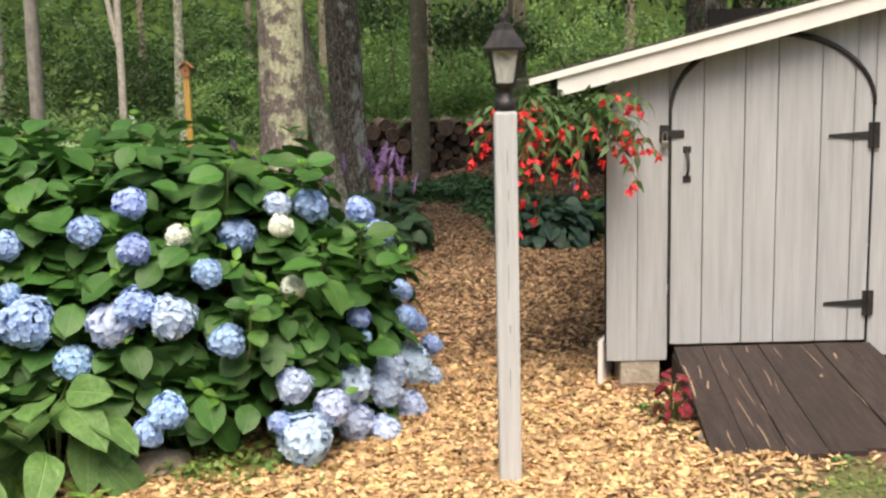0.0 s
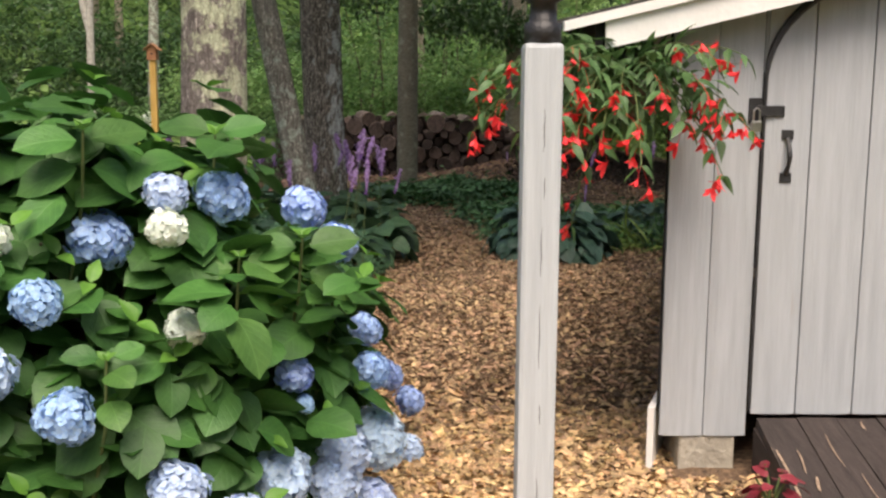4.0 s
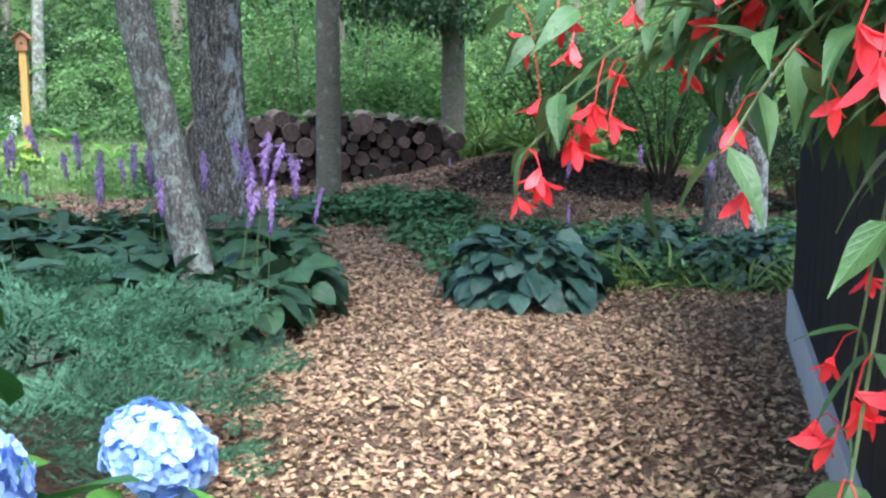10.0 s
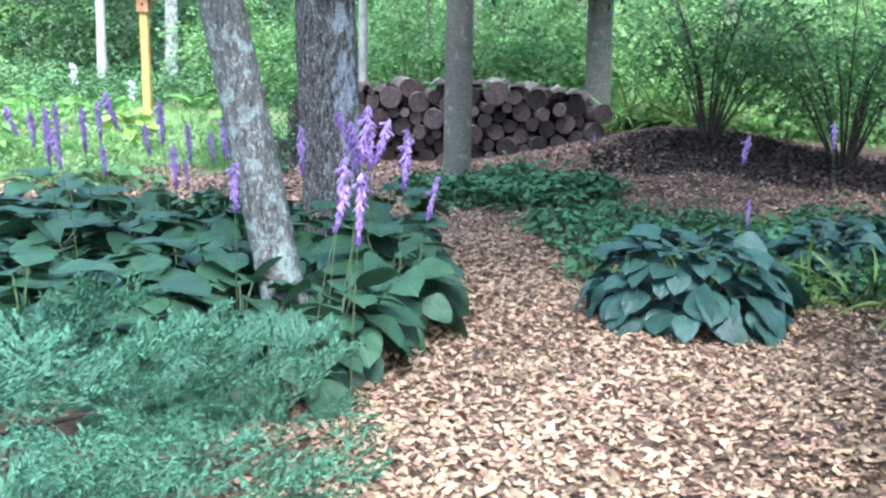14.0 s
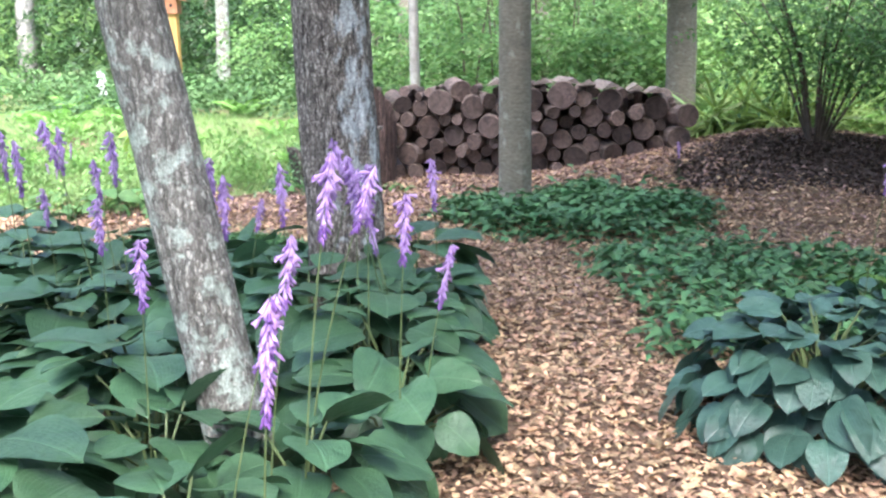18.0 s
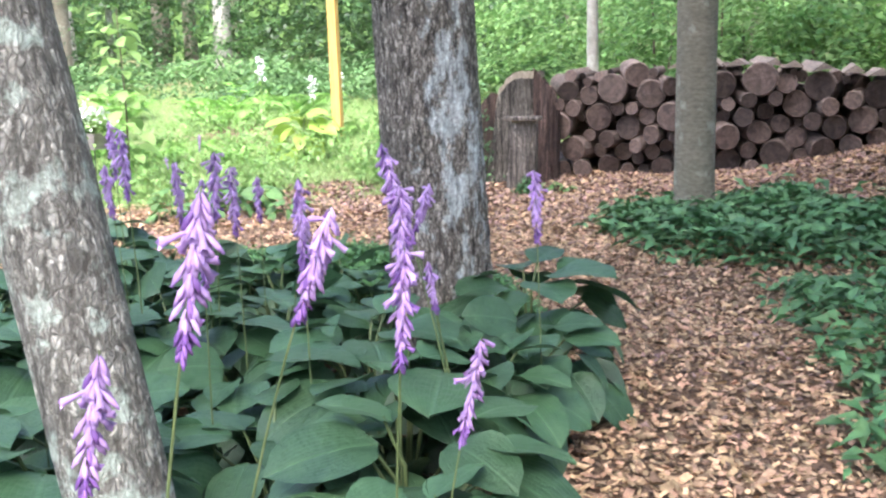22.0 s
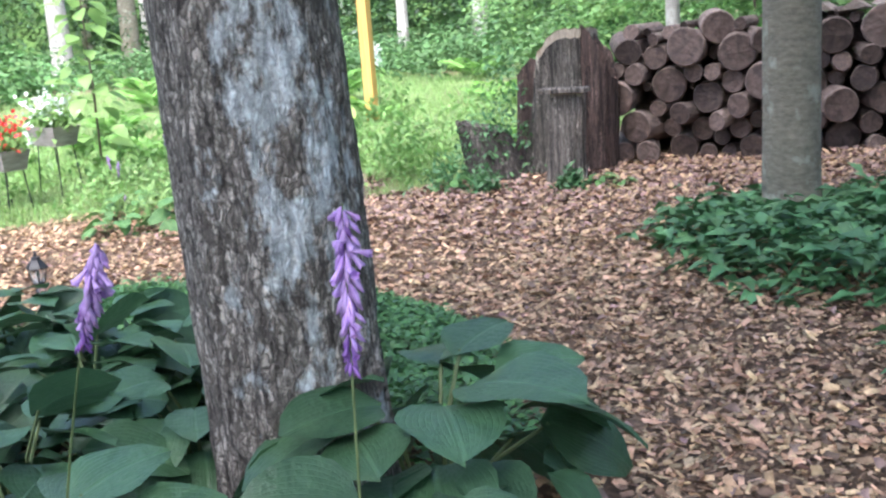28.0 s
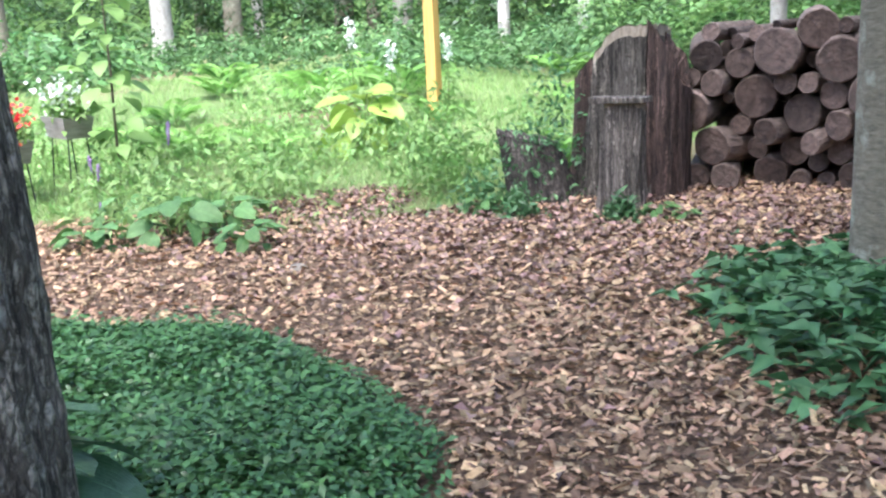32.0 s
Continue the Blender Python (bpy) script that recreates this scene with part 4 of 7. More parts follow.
# ---- trees ----
def trunk_mesh(name, path, radii, mat, sides=28, rings=48, rough=0.03, flare=0.5, ridge=14.0, seed=0, sides_v=None):
    """A bark-covered stem along a path: swollen foot, ridged and uneven skin."""
    pts = [Vector(p) for p in path]
    v, f = [], []
    for i in range(rings + 1):
        s = i / rings * (len(pts) - 1)
        k = min(int(s), len(pts) - 2)
        c = pts[k].lerp(pts[k + 1], s - k)
        r = radii[k] + (radii[k + 1] - radii[k]) * (s - k)
        h = c.z - pts[0].z
        swell = 1 + flare * math.exp(-h / 0.16)
        for j in range(sides):
            q = 2 * math.pi * j / sides
            d = Vector((math.cos(q), math.sin(q), 0))
            w = noise.noise(Vector((d.x * ridge * 0.25, d.y * ridge * 0.25, h * 2.2 + seed))) * 0.5 + (1 - abs(noise.noise(Vector((d.x * ridge * r * 5, d.y * ridge * r * 5, h * 5 + seed * 3))))) * 0.5 - 0.3
            lobe = 1 + (swell - 1) * (0.75 + 0.5 * math.sin(3 * q + seed) ** 2)
            v.append(c + d * r * lobe * (1 + rough * 2 * w))
        if i:
            o = i * sides
            f += [(o - sides + j, o - sides + (j + 1) % sides, o + (j + 1) % sides, o + j) for j in range(sides)]
    f += [tuple(range(len(v) - sides, len(v)))]
    return mesh_of(name, v, f, mat, smooth=True)


def crown_mesh(name, mat, radius, count, size, flat=0.6):
    """Leaves in clumps hung through a rounded, gappy crown."""
    clumps = rng.normal(0, 1, (max(8, count // 60), 3))
    clumps /= np.linalg.norm(clumps, axis=1)[:, None]
    clumps *= (radius * (0.35 + 0.65 * rng.random(len(clumps)) ** 0.5))[:, None]
    clumps[:, 2] *= flat
    c = clumps[rng.integers(0, len(clumps), count)] + rng.normal(0, radius * 0.13, (count, 3))
    fw = rng.normal(0, 1, (count, 3))
    fw[:, 2] -= 0.5
    up = rng.normal(0, 0.6, (count, 3)) + (0, 0, 1)
    return many(name, plain_leaf(), turns_of(fw, up, size * (0.6 + 0.8 * rng.random(count))), c, mat, smooth=False)


CROWN_A = crown_mesh("crown", LEAF_WOOD, 2.2, 1500, 0.24)
CROWN_B = crown_mesh("crown", LEAF_WOOD, 1.9, 1200, 0.22)
CROWN_BIG = crown_mesh("crown", LEAF_WOOD, 3.2, 3000, 0.28, 0.5)


def tree(x, y, r, mat, label, height=8.0, lean=(0.0, 0.0), bow=0.0, fine=False, seed=0.0, flare=0.4, rough=0.04, foot=0.12, group="woodland trees"):
    z0 = float(ground_z(x, y)) - foot
    t = thing("tree", x, y, z0, label, "tree", group)
    n = 6
    path = [(lean[0] * height * i / n + bow * math.sin(math.pi * i / n), lean[1] * height * i / n, height * i / n) for i in range(n + 1)]
    if fine:
        path = [(lean[0] * h + bow * math.sin(h), lean[1] * h, h) for h in (0, 0.5, 1.0, 1.6, 2.3, 3.2, 4.5, 6.0, height)]
    radii = [r * (1 - 0.6 * (p[2] / height) ** (1.6 if fine else 1.0)) for p in path]
    part("trunk", trunk_mesh("trunk", path, radii, mat, 72 if fine else 14, 220 if fine else 18, rough, flare, seed=seed), mat, t)
    top = Vector(path[-1])
    for i in range(4):
        a = seed * 2 + i * 1.7
        s = top * (0.62 + 0.09 * i)
        e = s + Vector((math.cos(a), math.sin(a), 0.9)) * 1.3
        part("limb", mesh_of("limb", *tube([s, s.lerp(e, 0.5) + Vector((0, 0, -0.1)), e], [r * 0.35, r * 0.25, r * 0.1], 7), mat), mat, t)
    c = part("crown", CROWN_A if int(seed * 10) % 2 else CROWN_B, LEAF_WOOD, t, "open leafy crown")
    c.matrix_local = pose(top.x, top.y, top.z + 0.3, 0, 0, seed * 77)
    # wide crown above the view, picked for the shade it casts on the path
    if group == "garden trees" and x < 0 and y < 9:
        c.data = CROWN_BIG
    return t


tree(-1.01, 6.52, 0.152, BARK_LICHEN, "slim tree with grey bark and yellow-green lichen patches", 8.5, (0.02, 0), fine=True, seed=1.1, group="garden trees")
tree(-0.92, 10.62, 0.114, BARK_GREY, "leaning grey trunk spotted with pale lichen, rising from hostas", 8.0, (-0.20, 0.03), fine=True, seed=2.3, group="garden trees", flare=0.14)
tree(-1.10, 13.13, 0.220, BARK_DARK, "rough dark trunk with pale blue-green lichen streaks", 9.5, (-0.030, -0.016), fine=True, seed=3.2, group="garden trees", rough=0.07, flare=0.22)
tree(-0.32, 16.85, 0.150, BARK_SMOOTH, "straight smooth olive-grey trunk in front of the log pile", 9.0, (0.005, 0), fine=True, seed=4.5, group="garden trees", rough=0.02, flare=0.15)
stout = tree(3.35, 13.2, 0.27, BARK_DARK, "stout grey trunk with pale lichen spots", 9.0, (0.0, 0), fine=True, seed=5.4, group="garden trees")
# unseen crowns added over the path to hold back the sun
for x, y, z, a in ((1.5, 9.6, 8.0, 20), (2.6, 12.0, 8.6, 140), (1.0, 12.4, 9.4, 250)):
    ob = part("crown", CROWN_BIG, LEAF_WOOD, stout, "leafy boughs added out of view to shade the path")
    ob.matrix_local = pose(x - 3.35, y - 13.2, z, 0, 0, a)
pile_tree = tree(1.52, 20.2, 0.18, BARK_SMOOTH, "grey-brown trunk behind the end of the log pile", 9.0, fine=True, seed=6.1, group="garden trees")
BRANCHES = [(pile_tree, 1.52, 20.2, b) for b in ((-1.2, 20.4, 2.9, 0.9), (0.3, 20.0, 2.4, 0.7), (1.4, 19.8, 2.2, 0.6), (0.9, 21.2, 2.6, 0.8))]
# the stout tree's branches hang above the view, added to shade bank and path
BRANCHES += [(stout, 3.35, 13.2, b) for b in ((2.3, 14.9, 3.1, 1.2), (3.6, 15.0, 3.0, 1.2), (2.2, 16.2, 3.6, 1.3), (4.2, 13.0, 2.5, 0.9), (2.3, 12.2, 3.4, 1.2), (3.6, 16.4, 3.6, 1.3), (1.4, 10.2, 3.9, 1.2), (2.0, 9.2, 4.0, 1.2))]
for owner, ox, oy, (x, y, z, w) in BRANCHES:
    o = Vector((x - ox, y - oy, z - float(ground_z(ox, oy)) + 0.12))
    part("limb", mesh_of("limb", *tube([(0, 0, 3.6), (o.x * 0.5, o.y * 0.5, o.z + 0.8), o], [0.05, 0.03, 0.01], 7), BARK_SMOOTH), BARK_SMOOTH, owner)
    n = 900
    p = rng.normal(0, 0.5, (n, 3)) * (w, w, 0.55 * w) + np.array(o)
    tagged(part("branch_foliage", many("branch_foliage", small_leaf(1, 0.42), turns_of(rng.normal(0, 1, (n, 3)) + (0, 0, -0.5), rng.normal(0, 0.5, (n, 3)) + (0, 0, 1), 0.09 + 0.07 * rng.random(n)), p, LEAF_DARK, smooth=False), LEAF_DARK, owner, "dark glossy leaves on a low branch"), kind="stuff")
FAR = [(-1.87, 21.4, 0.075, 1), (-7.6, 30.6, 0.17, 2), (-9.2, 30.4, 0.12, 1), (-18.2, 30.3, 0.26, 1), (-24.8, 38.5, 0.22, 0), (-21.9, 38.1, 0.2, 1), (-22.7, 41.4, 0.14, 2), (-15.1, 35.9, 0.28, 1),
       (-17.9, 32.4, 0.26, 0), (-17.6, 36.7, 0.3, 0), (-16.9, 37.2, 0.22, 0), (-18.6, 43.0, 0.4, 0), (-19.0, 26.5, 0.2, 0), (-7.2, 40.0, 0.2, 0), (-3.3, 30.0, 0.16, 0),
       (-5.1, 13.2, 0.1, 1), (-9.0, 17.5, 0.1, 1), (-0.2, 27.0, 0.2, 0), (2.2, 31.0, 0.2, 0), (6.2, 21.0, 0.3, 0), (9.5, 23.0, 0.25, 0), (5.2, 29.0, 0.18, 0),
       (-11.8, 42.0, 0.2, 0), (-5.3, 38.0, 0.22, 0), (-13.2, 44.0, 0.25, 0), (7.5, 14.5, 0.25, 0), (8.2, 34.0, 0.25, 0)]
for i, (x, y, r, k) in enumerate(FAR):
    t = tree(x, y, r, (BARK_SMOOTH, BARK_PALE, BARK_GREY)[k], ("dark slender woodland trunk", "pale slender woodland trunk", "grey lichened woodland trunk")[k], 8 + (i % 4), (0.012 * math.sin(i * 2.1), 0), 0.1 * math.sin(i), seed=0.7 + i * 0.37, flare=0.25)
    if i == 2:
        part("second_stem", mesh_of("second_stem", *tube([(0.02, 0, 2.6), (-0.10, 0, 3.1), (-0.34, 0, 4.6), (-0.42, 0, 7.0)], [0.09, 0.085, 0.07, 0.04], 12), BARK_PALE), BARK_PALE, t, "second pale stem of the forked trunk")


# ---- log pile ----
def log_mesh(r, length, seed):
    sides, v, f, mats = 16, [], [], []
    prof = ((0.0, 0.0, 0.0), (0.55, 0.004, 0.0), (0.93, 0.0, 0.0), (1.0, 0.012, 0.0), (1.0, 0.3 * length, 1), (0.97, 0.7 * length, 1), (0.95, length, 1))
    for i, (k, y, b) in enumerate(prof):
        for j in range(sides):
            q = 2 * math.pi * j / sides
            e = 1 + 0.10 * noise.noise(Vector((math.cos(q) * 1.3, math.sin(q) * 1.3, seed))) + 0.05 * b * noise.noise(Vector((math.cos(q) * 5, y * 6, seed)))
            v.append((r * k * e * math.cos(q), y + 0.02 * k * math.sin(q + seed), r * k * e * math.sin(q)))
        if i:
            o = i * sides
            f += [(o - sides + j, o - sides + (j + 1) % sides, o + (j + 1) % sides, o + j) for j in range(sides)]
            mats += [0 if i < 3 else 1] * sides
    f += [tuple(range(len(v) - 1, len(v) - sides - 1, -1))]
    mats.append(0)
    return mesh_of("log", v, f, [LOG_END, LOG_BARK], smooth=False, slots=mats)


pile = thing("log_pile", 0.0, 18.6, 0.0, "long stack of weathered round firewood logs", "log pile")
LOGS = [log_mesh(0.115, 0.75 + 0.1 * (i % 3), i * 3.3) for i in range(10)]
stack = []
while len(stack) < 150:
    r = random.choice((0.062, 0.072, 0.082, 0.09, 0.10, 0.11, 0.125)) * random.uniform(0.92, 1.08)
    best = None
    for k in range(70):
        x = -1.70 + 3.12 * k / 69
        z = float(ground_z(x, 18.75)) - 0.03 + r
        for x1, z1, r1 in stack:
            if abs(x - x1) < r + r1:
                z = max(z, z1 + math.sqrt((r + r1) ** 2 - (x - x1) ** 2))
        z += random.uniform(0, 0.004)
        if z + r > 0.79 - 0.12 * max(0.0, x - 0.2):
            continue
        if best is None or z < best[1]:
            best = (x, z, r)
    if best is None:
        break
    x, z, r = best
    stack.append(best)
    high = z > 0.50
    s = r / 0.115 * (1.12 if high else 1.0)
    ob = part("log", LOGS[random.randrange(10)], LOG_BARK, pile)
    ob.matrix_local = Matrix.Translation((x, random.uniform(-0.15, 0.12) - (0.07 if high else 0), z)) @ Euler((radians(random.uniform(-5, 5)), 0, radians(random.uniform(-15, 15) + (random.uniform(-18, 24) if high else 0)))).to_matrix().to_4x4() @ Euler((0, random.uniform(0, 6.28), 0)).to_matrix().to_4x4() @ Matrix.Diagonal((s, 1, s, 1))
# thin branch wood wedged between the big logs, set a little back
for k in range(900):
    x, z = random.uniform(-1.65, 1.35), random.uniform(0.0, 0.74)
    r = min(math.hypot(x - x1, z - z1) - r1 for x1, z1, r1 in stack)
    if 0.026 < r < 0.06 and z - r > float(ground_z(x, 18.75)) - 0.02 and z + r < 0.76 - 0.12 * max(0.0, x - 0.2):
        stack.append((x, z, r))
        s = r / 0.115 * 1.1
        ob = part("log", LOGS[random.randrange(10)], LOG_BARK, pile)
        ob.matrix_local = Matrix.Translation((x, random.uniform(-0.04, 0.16), z)) @ Euler((0, random.uniform(0, 6.28), 0)).to_matrix().to_4x4() @ Matrix.Diagonal((s, 0.9, s, 1))
# rear row, seen only through the chinks
for row in range(5):
    for k in range(13):
        x = -1.70 + 0.24 * k + 0.12 * (row % 2)
        if float(ground_z(x, 19.0)) + 0.27 + 0.2 * row > 0.74 - 0.12 * max(0.0, x - 0.2):
            continue
        ob = part("log", LOGS[(k + row) % 8], LOG_BARK, pile)
        ob.matrix_local = Matrix.Translation((x, 0.52 + 0.05 * (k % 3), float(ground_z(x, 19.0)) + 0.12 + 0.2 * row)) @ Euler((0, k * 1.3, 0)).to_matrix().to_4x4() @ Matrix.Diagonal((1.25, 0.6, 1.25, 1))
LOG_SPLIT = material("pale_split_wood", (0.14, 0.108, 0.088), (0.33, 0.275, 0.225), 20, 0.9, 0.5, (3, 0.4, 3), per_object=0.3)
# split billets lying on top
for i in range(8):
    x = -0.55 + 0.24 * i + random.uniform(-0.05, 0.05)
    w, h, l = 0.10, 0.07, 0.75
    v = [(-w, 0, 0), (w, 0, 0.01), (0.02, 0, h), (-w * 0.8, l, 0), (w * 0.9, l, 0), (0, l, h * 0.9)]
    ob = part("split_log", mesh_of("split_log", v, [(0, 1, 2), (3, 5, 4), (0, 3, 4, 1), (1, 4, 5, 2), (2, 5, 3, 0)], LOG_SPLIT), LOG_SPLIT, pile)
    ob.matrix_local = pose(x, -0.05 + random.uniform(-0.1, 0.1), 0.735 - 0.12 * max(0, x - 0.2), random.uniform(-3, 2), random.uniform(-8, 8), random.uniform(-16, 12))


def slab_stump(name, x, y, w, d, h, label, seed, skyline, rz=0, tilt=0, wood=WEATHERED, rim_wood=STUMP_RIM, foot=0.25, square=0.6):
    """An upright weathered slab of an old stump; skyline gives its broken top from one side to the other."""
    t = thing(name, x, y, float(ground_z(x, y)) - 0.03, label, "stump", rz=rz)
    v, f, sides, rings = [], [], 56, 34
    at_x, at_h = [p[0] for p in skyline], [p[1] for p in skyline]
    for i in range(rings + 1):
        s = i / rings
        for j in range(sides):
            q = 2 * math.pi * j / sides
            cx_, sy_ = math.copysign(abs(math.cos(q)) ** square, math.cos(q)), math.copysign(abs(math.sin(q)) ** square, math.sin(q))
            fibre = abs(noise.noise(Vector((cx_ * 9, sy_ * 9, s * 0.5 + seed))))
            e = 1 + 0.15 * noise.noise(Vector((cx_ * 3, sy_ * 3, s * 1.4 + seed))) - 0.20 * fibre + 0.05 * noise.noise(Vector((cx_ * 20, sy_ * 20, s * 3 + seed)))
            flare = 1.08 - 0.14 * s + foot * math.exp(-s * 7)
            top = h * float(np.interp(cx_, at_x, at_h)) * (1 + 0.03 * noise.noise(Vector((cx_ * 9, sy_ * 9, seed))) - 0.03 * (sy_ > 0))
            v.append((w / 2 * cx_ * e * flare + tilt * s * h, d / 2 * sy_ * e * flare, top * s))
        if i:
            o = i * sides
            f += [(o - sides + j, o - sides + (j + 1) % sides, o + (j + 1) % sides, o + j) for j in range(sides)]
    b = len(v)
    part("stump_wood", mesh_of("stump_wood", v, f, [wood, rim_wood], smooth=True, slots=[0] * (sides * (rings - 2)) + [1] * (2 * sides)), wood, t)
    # hollow, splintered top
    rim = [Vector(q) for q in v[b - sides:]]
    mid = sum(rim, Vector()) / sides
    inner = [mid + (q - mid) * 0.62 + Vector((0, 0, (q.z - mid.z) * 0.38 - 0.05)) for q in rim]
    rim = [q + (q - mid) * 0.012 + Vector((0, 0, 0.004)) for q in rim]
    part("broken_top", mesh_of("broken_top", rim + inner, [(j, (j + 1) % sides, sides + (j + 1) % sides, sides + j) for j in range(sides)] + [tuple(range(sides, 2 * sides))], rim_wood), rim_wood, t, "broken wood at the top")
    return t


RED_ROT = bark("red_rotten_wood", (0.018, 0.012, 0.010), (0.075, 0.045, 0.036), (0.19, 0.125, 0.10), (0.20, 0.19, 0.15), (60, 60, 5), 0.68, 4.0, (0.0, 0.0), 0.88, 1.0)
slab_stump("tree_stump", -2.10, 18.42, 0.46, 0.42, 1.04, "tall weathered grey stump with a slanted broken top", 1.3, ((-1, 0.58), (-0.93, 0.72), (-0.55, 0.88), (-0.2, 1.0), (1, 1.0)), tilt=0.05, wood=WEATHERED_GREY, square=0.45)
slab_stump("stump_slab", -1.82, 18.38, 0.26, 0.30, 1.02, "dark reddish rotten half of the split stump", 9.4, ((-1, 1.0), (-0.75, 1.05), (-0.2, 0.96), (0.5, 0.86), (1, 0.66)), tilt=0.04, wood=RED_ROT, rim_wood=RED_ROT, foot=0.1)
slab_stump("stump_slab", -1.91, 17.90, 0.25, 0.12, 0.68, "short upright weathered slab with a level top before the tall stump", 4.2, ((-1, 0.96), (-0.6, 1.0), (0.6, 1.01), (1, 0.97)), tilt=0.05, wood=WEATHERED_PALE, foot=0.15, square=0.45)
ledge = thing("broken_board", -1.89, 17.87, float(ground_z(-1.91, 17.90)) + 0.625, "short grey broken board across the top of the slab", "board")
part("board", box(-0.17, -0.075, 0.0, 0.17, 0.06, 0.035, 0.008), WEATHERED_PALE, ledge)
slab_stump("tree_stump", -2.48, 18.12, 0.40, 0.34, 0.46, "low dark rotten stump leaning away, overgrown with weeds", 7.7, ((-1, 1.02), (-0.4, 0.95), (0.4, 0.9), (1, 0.8)), tilt=-0.28, wood=WEATHERED, rim_wood=WEATHERED, foot=0.05)
slab_stump("tree_stump", -2.36, 18.62, 0.28, 0.24, 0.82, "dark rotten splinter of the old stump behind weeds", 5.1, ((-1, 0.85), (0, 1.0), (1, 0.95)), tilt=0.02, wood=RED_ROT, rim_wood=RED_ROT)


# ---- hydrangea ----
HC, HR = np.array([-1.85, 5.20, -0.42]), np.array([1.68, 0.90, 1.52])


def dome_point(d, k=1.0):
    """Where the way d from the bush's heart leaves its rounded, squarish outline."""
    d = d / np.linalg.norm(d, axis=-1, keepdims=True)
    r = (np.abs(d / HR) ** 3).sum(-1) ** (-1 / 3)
    return HC + d * r[..., None] * k


bush = thing("hydrangea_bush", float(HC[0]), float(HC[1]), -0.40, "big hydrangea bush with blue mophead flowers beside the path", "shrub")
bush.matrix_world = Matrix.Identity(4)
HYD_LEAVES = [blade_mesh(leaf(0.165, 0.130, dr, 0.14, 7, 0.45, 2.3, ripple=0.012), LEAF_HYD) for dr in (0.12, 0.3, 0.5)]
HYD_T = leaf(0.165, 0.130, 0.3, 0.14, 5, 0.45, 2.3, ripple=0.012)
spots = []
tries = 0
while len(spots) < 680 and tries < 9000:
    tries += 1
    d = rng.normal(0, 1, 3)
    if d[2] < -0.15 or (d[1] > 0.5 and rng.random() < 0.5):
        continue
    p = dome_point(d[None], 0.86 + 0.13 * rng.random())[0]
    if p[2] < -0.30 or (p[1] < 4.9 and p[2] < (0.12 if p[0] < -1.3 else -0.04) and -2.3 < p[0] < -0.6):
        continue
    spots.append(p)
for k in range(26):
    spots.append(np.array([rng.uniform(-1.0, -0.45), rng.uniform(4.6, 5.2), rng.uniform(0.72, 0.98)]))
for k in range(110):
    spots.append(np.array([rng.uniform(-0.80, -0.24), rng.uniform(4.8, 5.9), 0.0]))
    spots[-1][2] = rng.uniform(-0.28, 0.62 - 0.62 * (spots[-1][0] + 0.80))
for k in range(16):
    spots.append(np.array([rng.uniform(-1.75, -1.40), rng.uniform(4.45, 4.75), rng.uniform(-0.10, 0.16)]))
for k in range(70):
    d = np.array([rng.normal(0.1, 0.55), rng.normal(-0.25, 0.4), 1.0])
    spots.append(dome_point(d[None], 1.0 + 0.09 * rng.random())[0])
spots = [p for p in spots if not (p[0] > -0.62 and p[2] > 0.55 and p[1] < 5.45 or p[0] > -0.95 and p[2] > 0.6 and p[1] < 4.72)]
spots += [np.array(p) for p in ((-0.42, 5.70, 0.40), (-0.20, 5.86, 0.33), (-0.62, 5.62, 0.52), (-0.62, 4.95, 1.02), (-0.74, 5.0, 0.92), (-0.55, 4.6, 0.30), (-0.45, 4.7, 0.42), (-0.35, 4.95, 0.34), (-0.75, 4.42, 0.22), (-0.5, 4.6, 0.14))]
spots = [np.array(p) for p in ((-0.38, 4.75, 0.60), (-0.50, 4.5, 0.60), (-0.33, 4.7, 0.50), (-0.60, 4.75, 0.66), (-0.75, 4.8, 0.72), (-0.85, 5.0, 0.9), (-0.23, 5.45, 0.50), (-0.18, 5.4, 0.41), (-0.62, 4.65, 0.92))] + spots
BLUE_A = [(-0.94, 4.70, 0.668, 0.096), (-1.36, 4.51, 0.84, 0.077), (-1.54, 4.43, 0.73, 0.077), (-1.33, 4.41, 0.65, 0.076), (-1.88, 4.41, 0.68, 0.074), (-0.616, 4.84, 0.778, 0.088), (-0.405, 5.07, 0.72, 0.080), (-0.352, 5.70, 0.52, 0.086), (-1.02, 4.41, 0.54, 0.07), (-0.22, 5.25, 0.28, 0.064), (-1.78, 4.32, 0.36, 0.125), (-1.86, 4.35, 0.48, 0.052), (-1.32, 4.35, 0.41, 0.096), (-0.94, 4.36, 0.25, 0.08), (-1.59, 4.31, 0.18, 0.085)]
BLUE_B = [(-0.41, 4.83, 0.24, 0.065), (-0.38, 4.84, 0.14, 0.033), (-0.2, 5.25, 0.14, 0.073), (-0.15, 5.5, 0.05, 0.055), (-0.08, 6.0, -0.2, 0.061), (-0.67, 4.41, 0.03, 0.076), (-0.44, 4.74, -0.06, 0.089), (-0.28, 4.96, -0.06, 0.093), (-0.08, 5.75, -0.33, 0.065), (-0.3, 4.9, -0.14, 0.084), (-0.51, 4.47, -0.09, 0.077), (-0.44, 4.73, -0.24, 0.09), (-0.73, 4.38, -0.13, 0.051), (-1.2, 4.3, -0.04, 0.076), (-1.29, 4.3, -0.13, 0.064)]
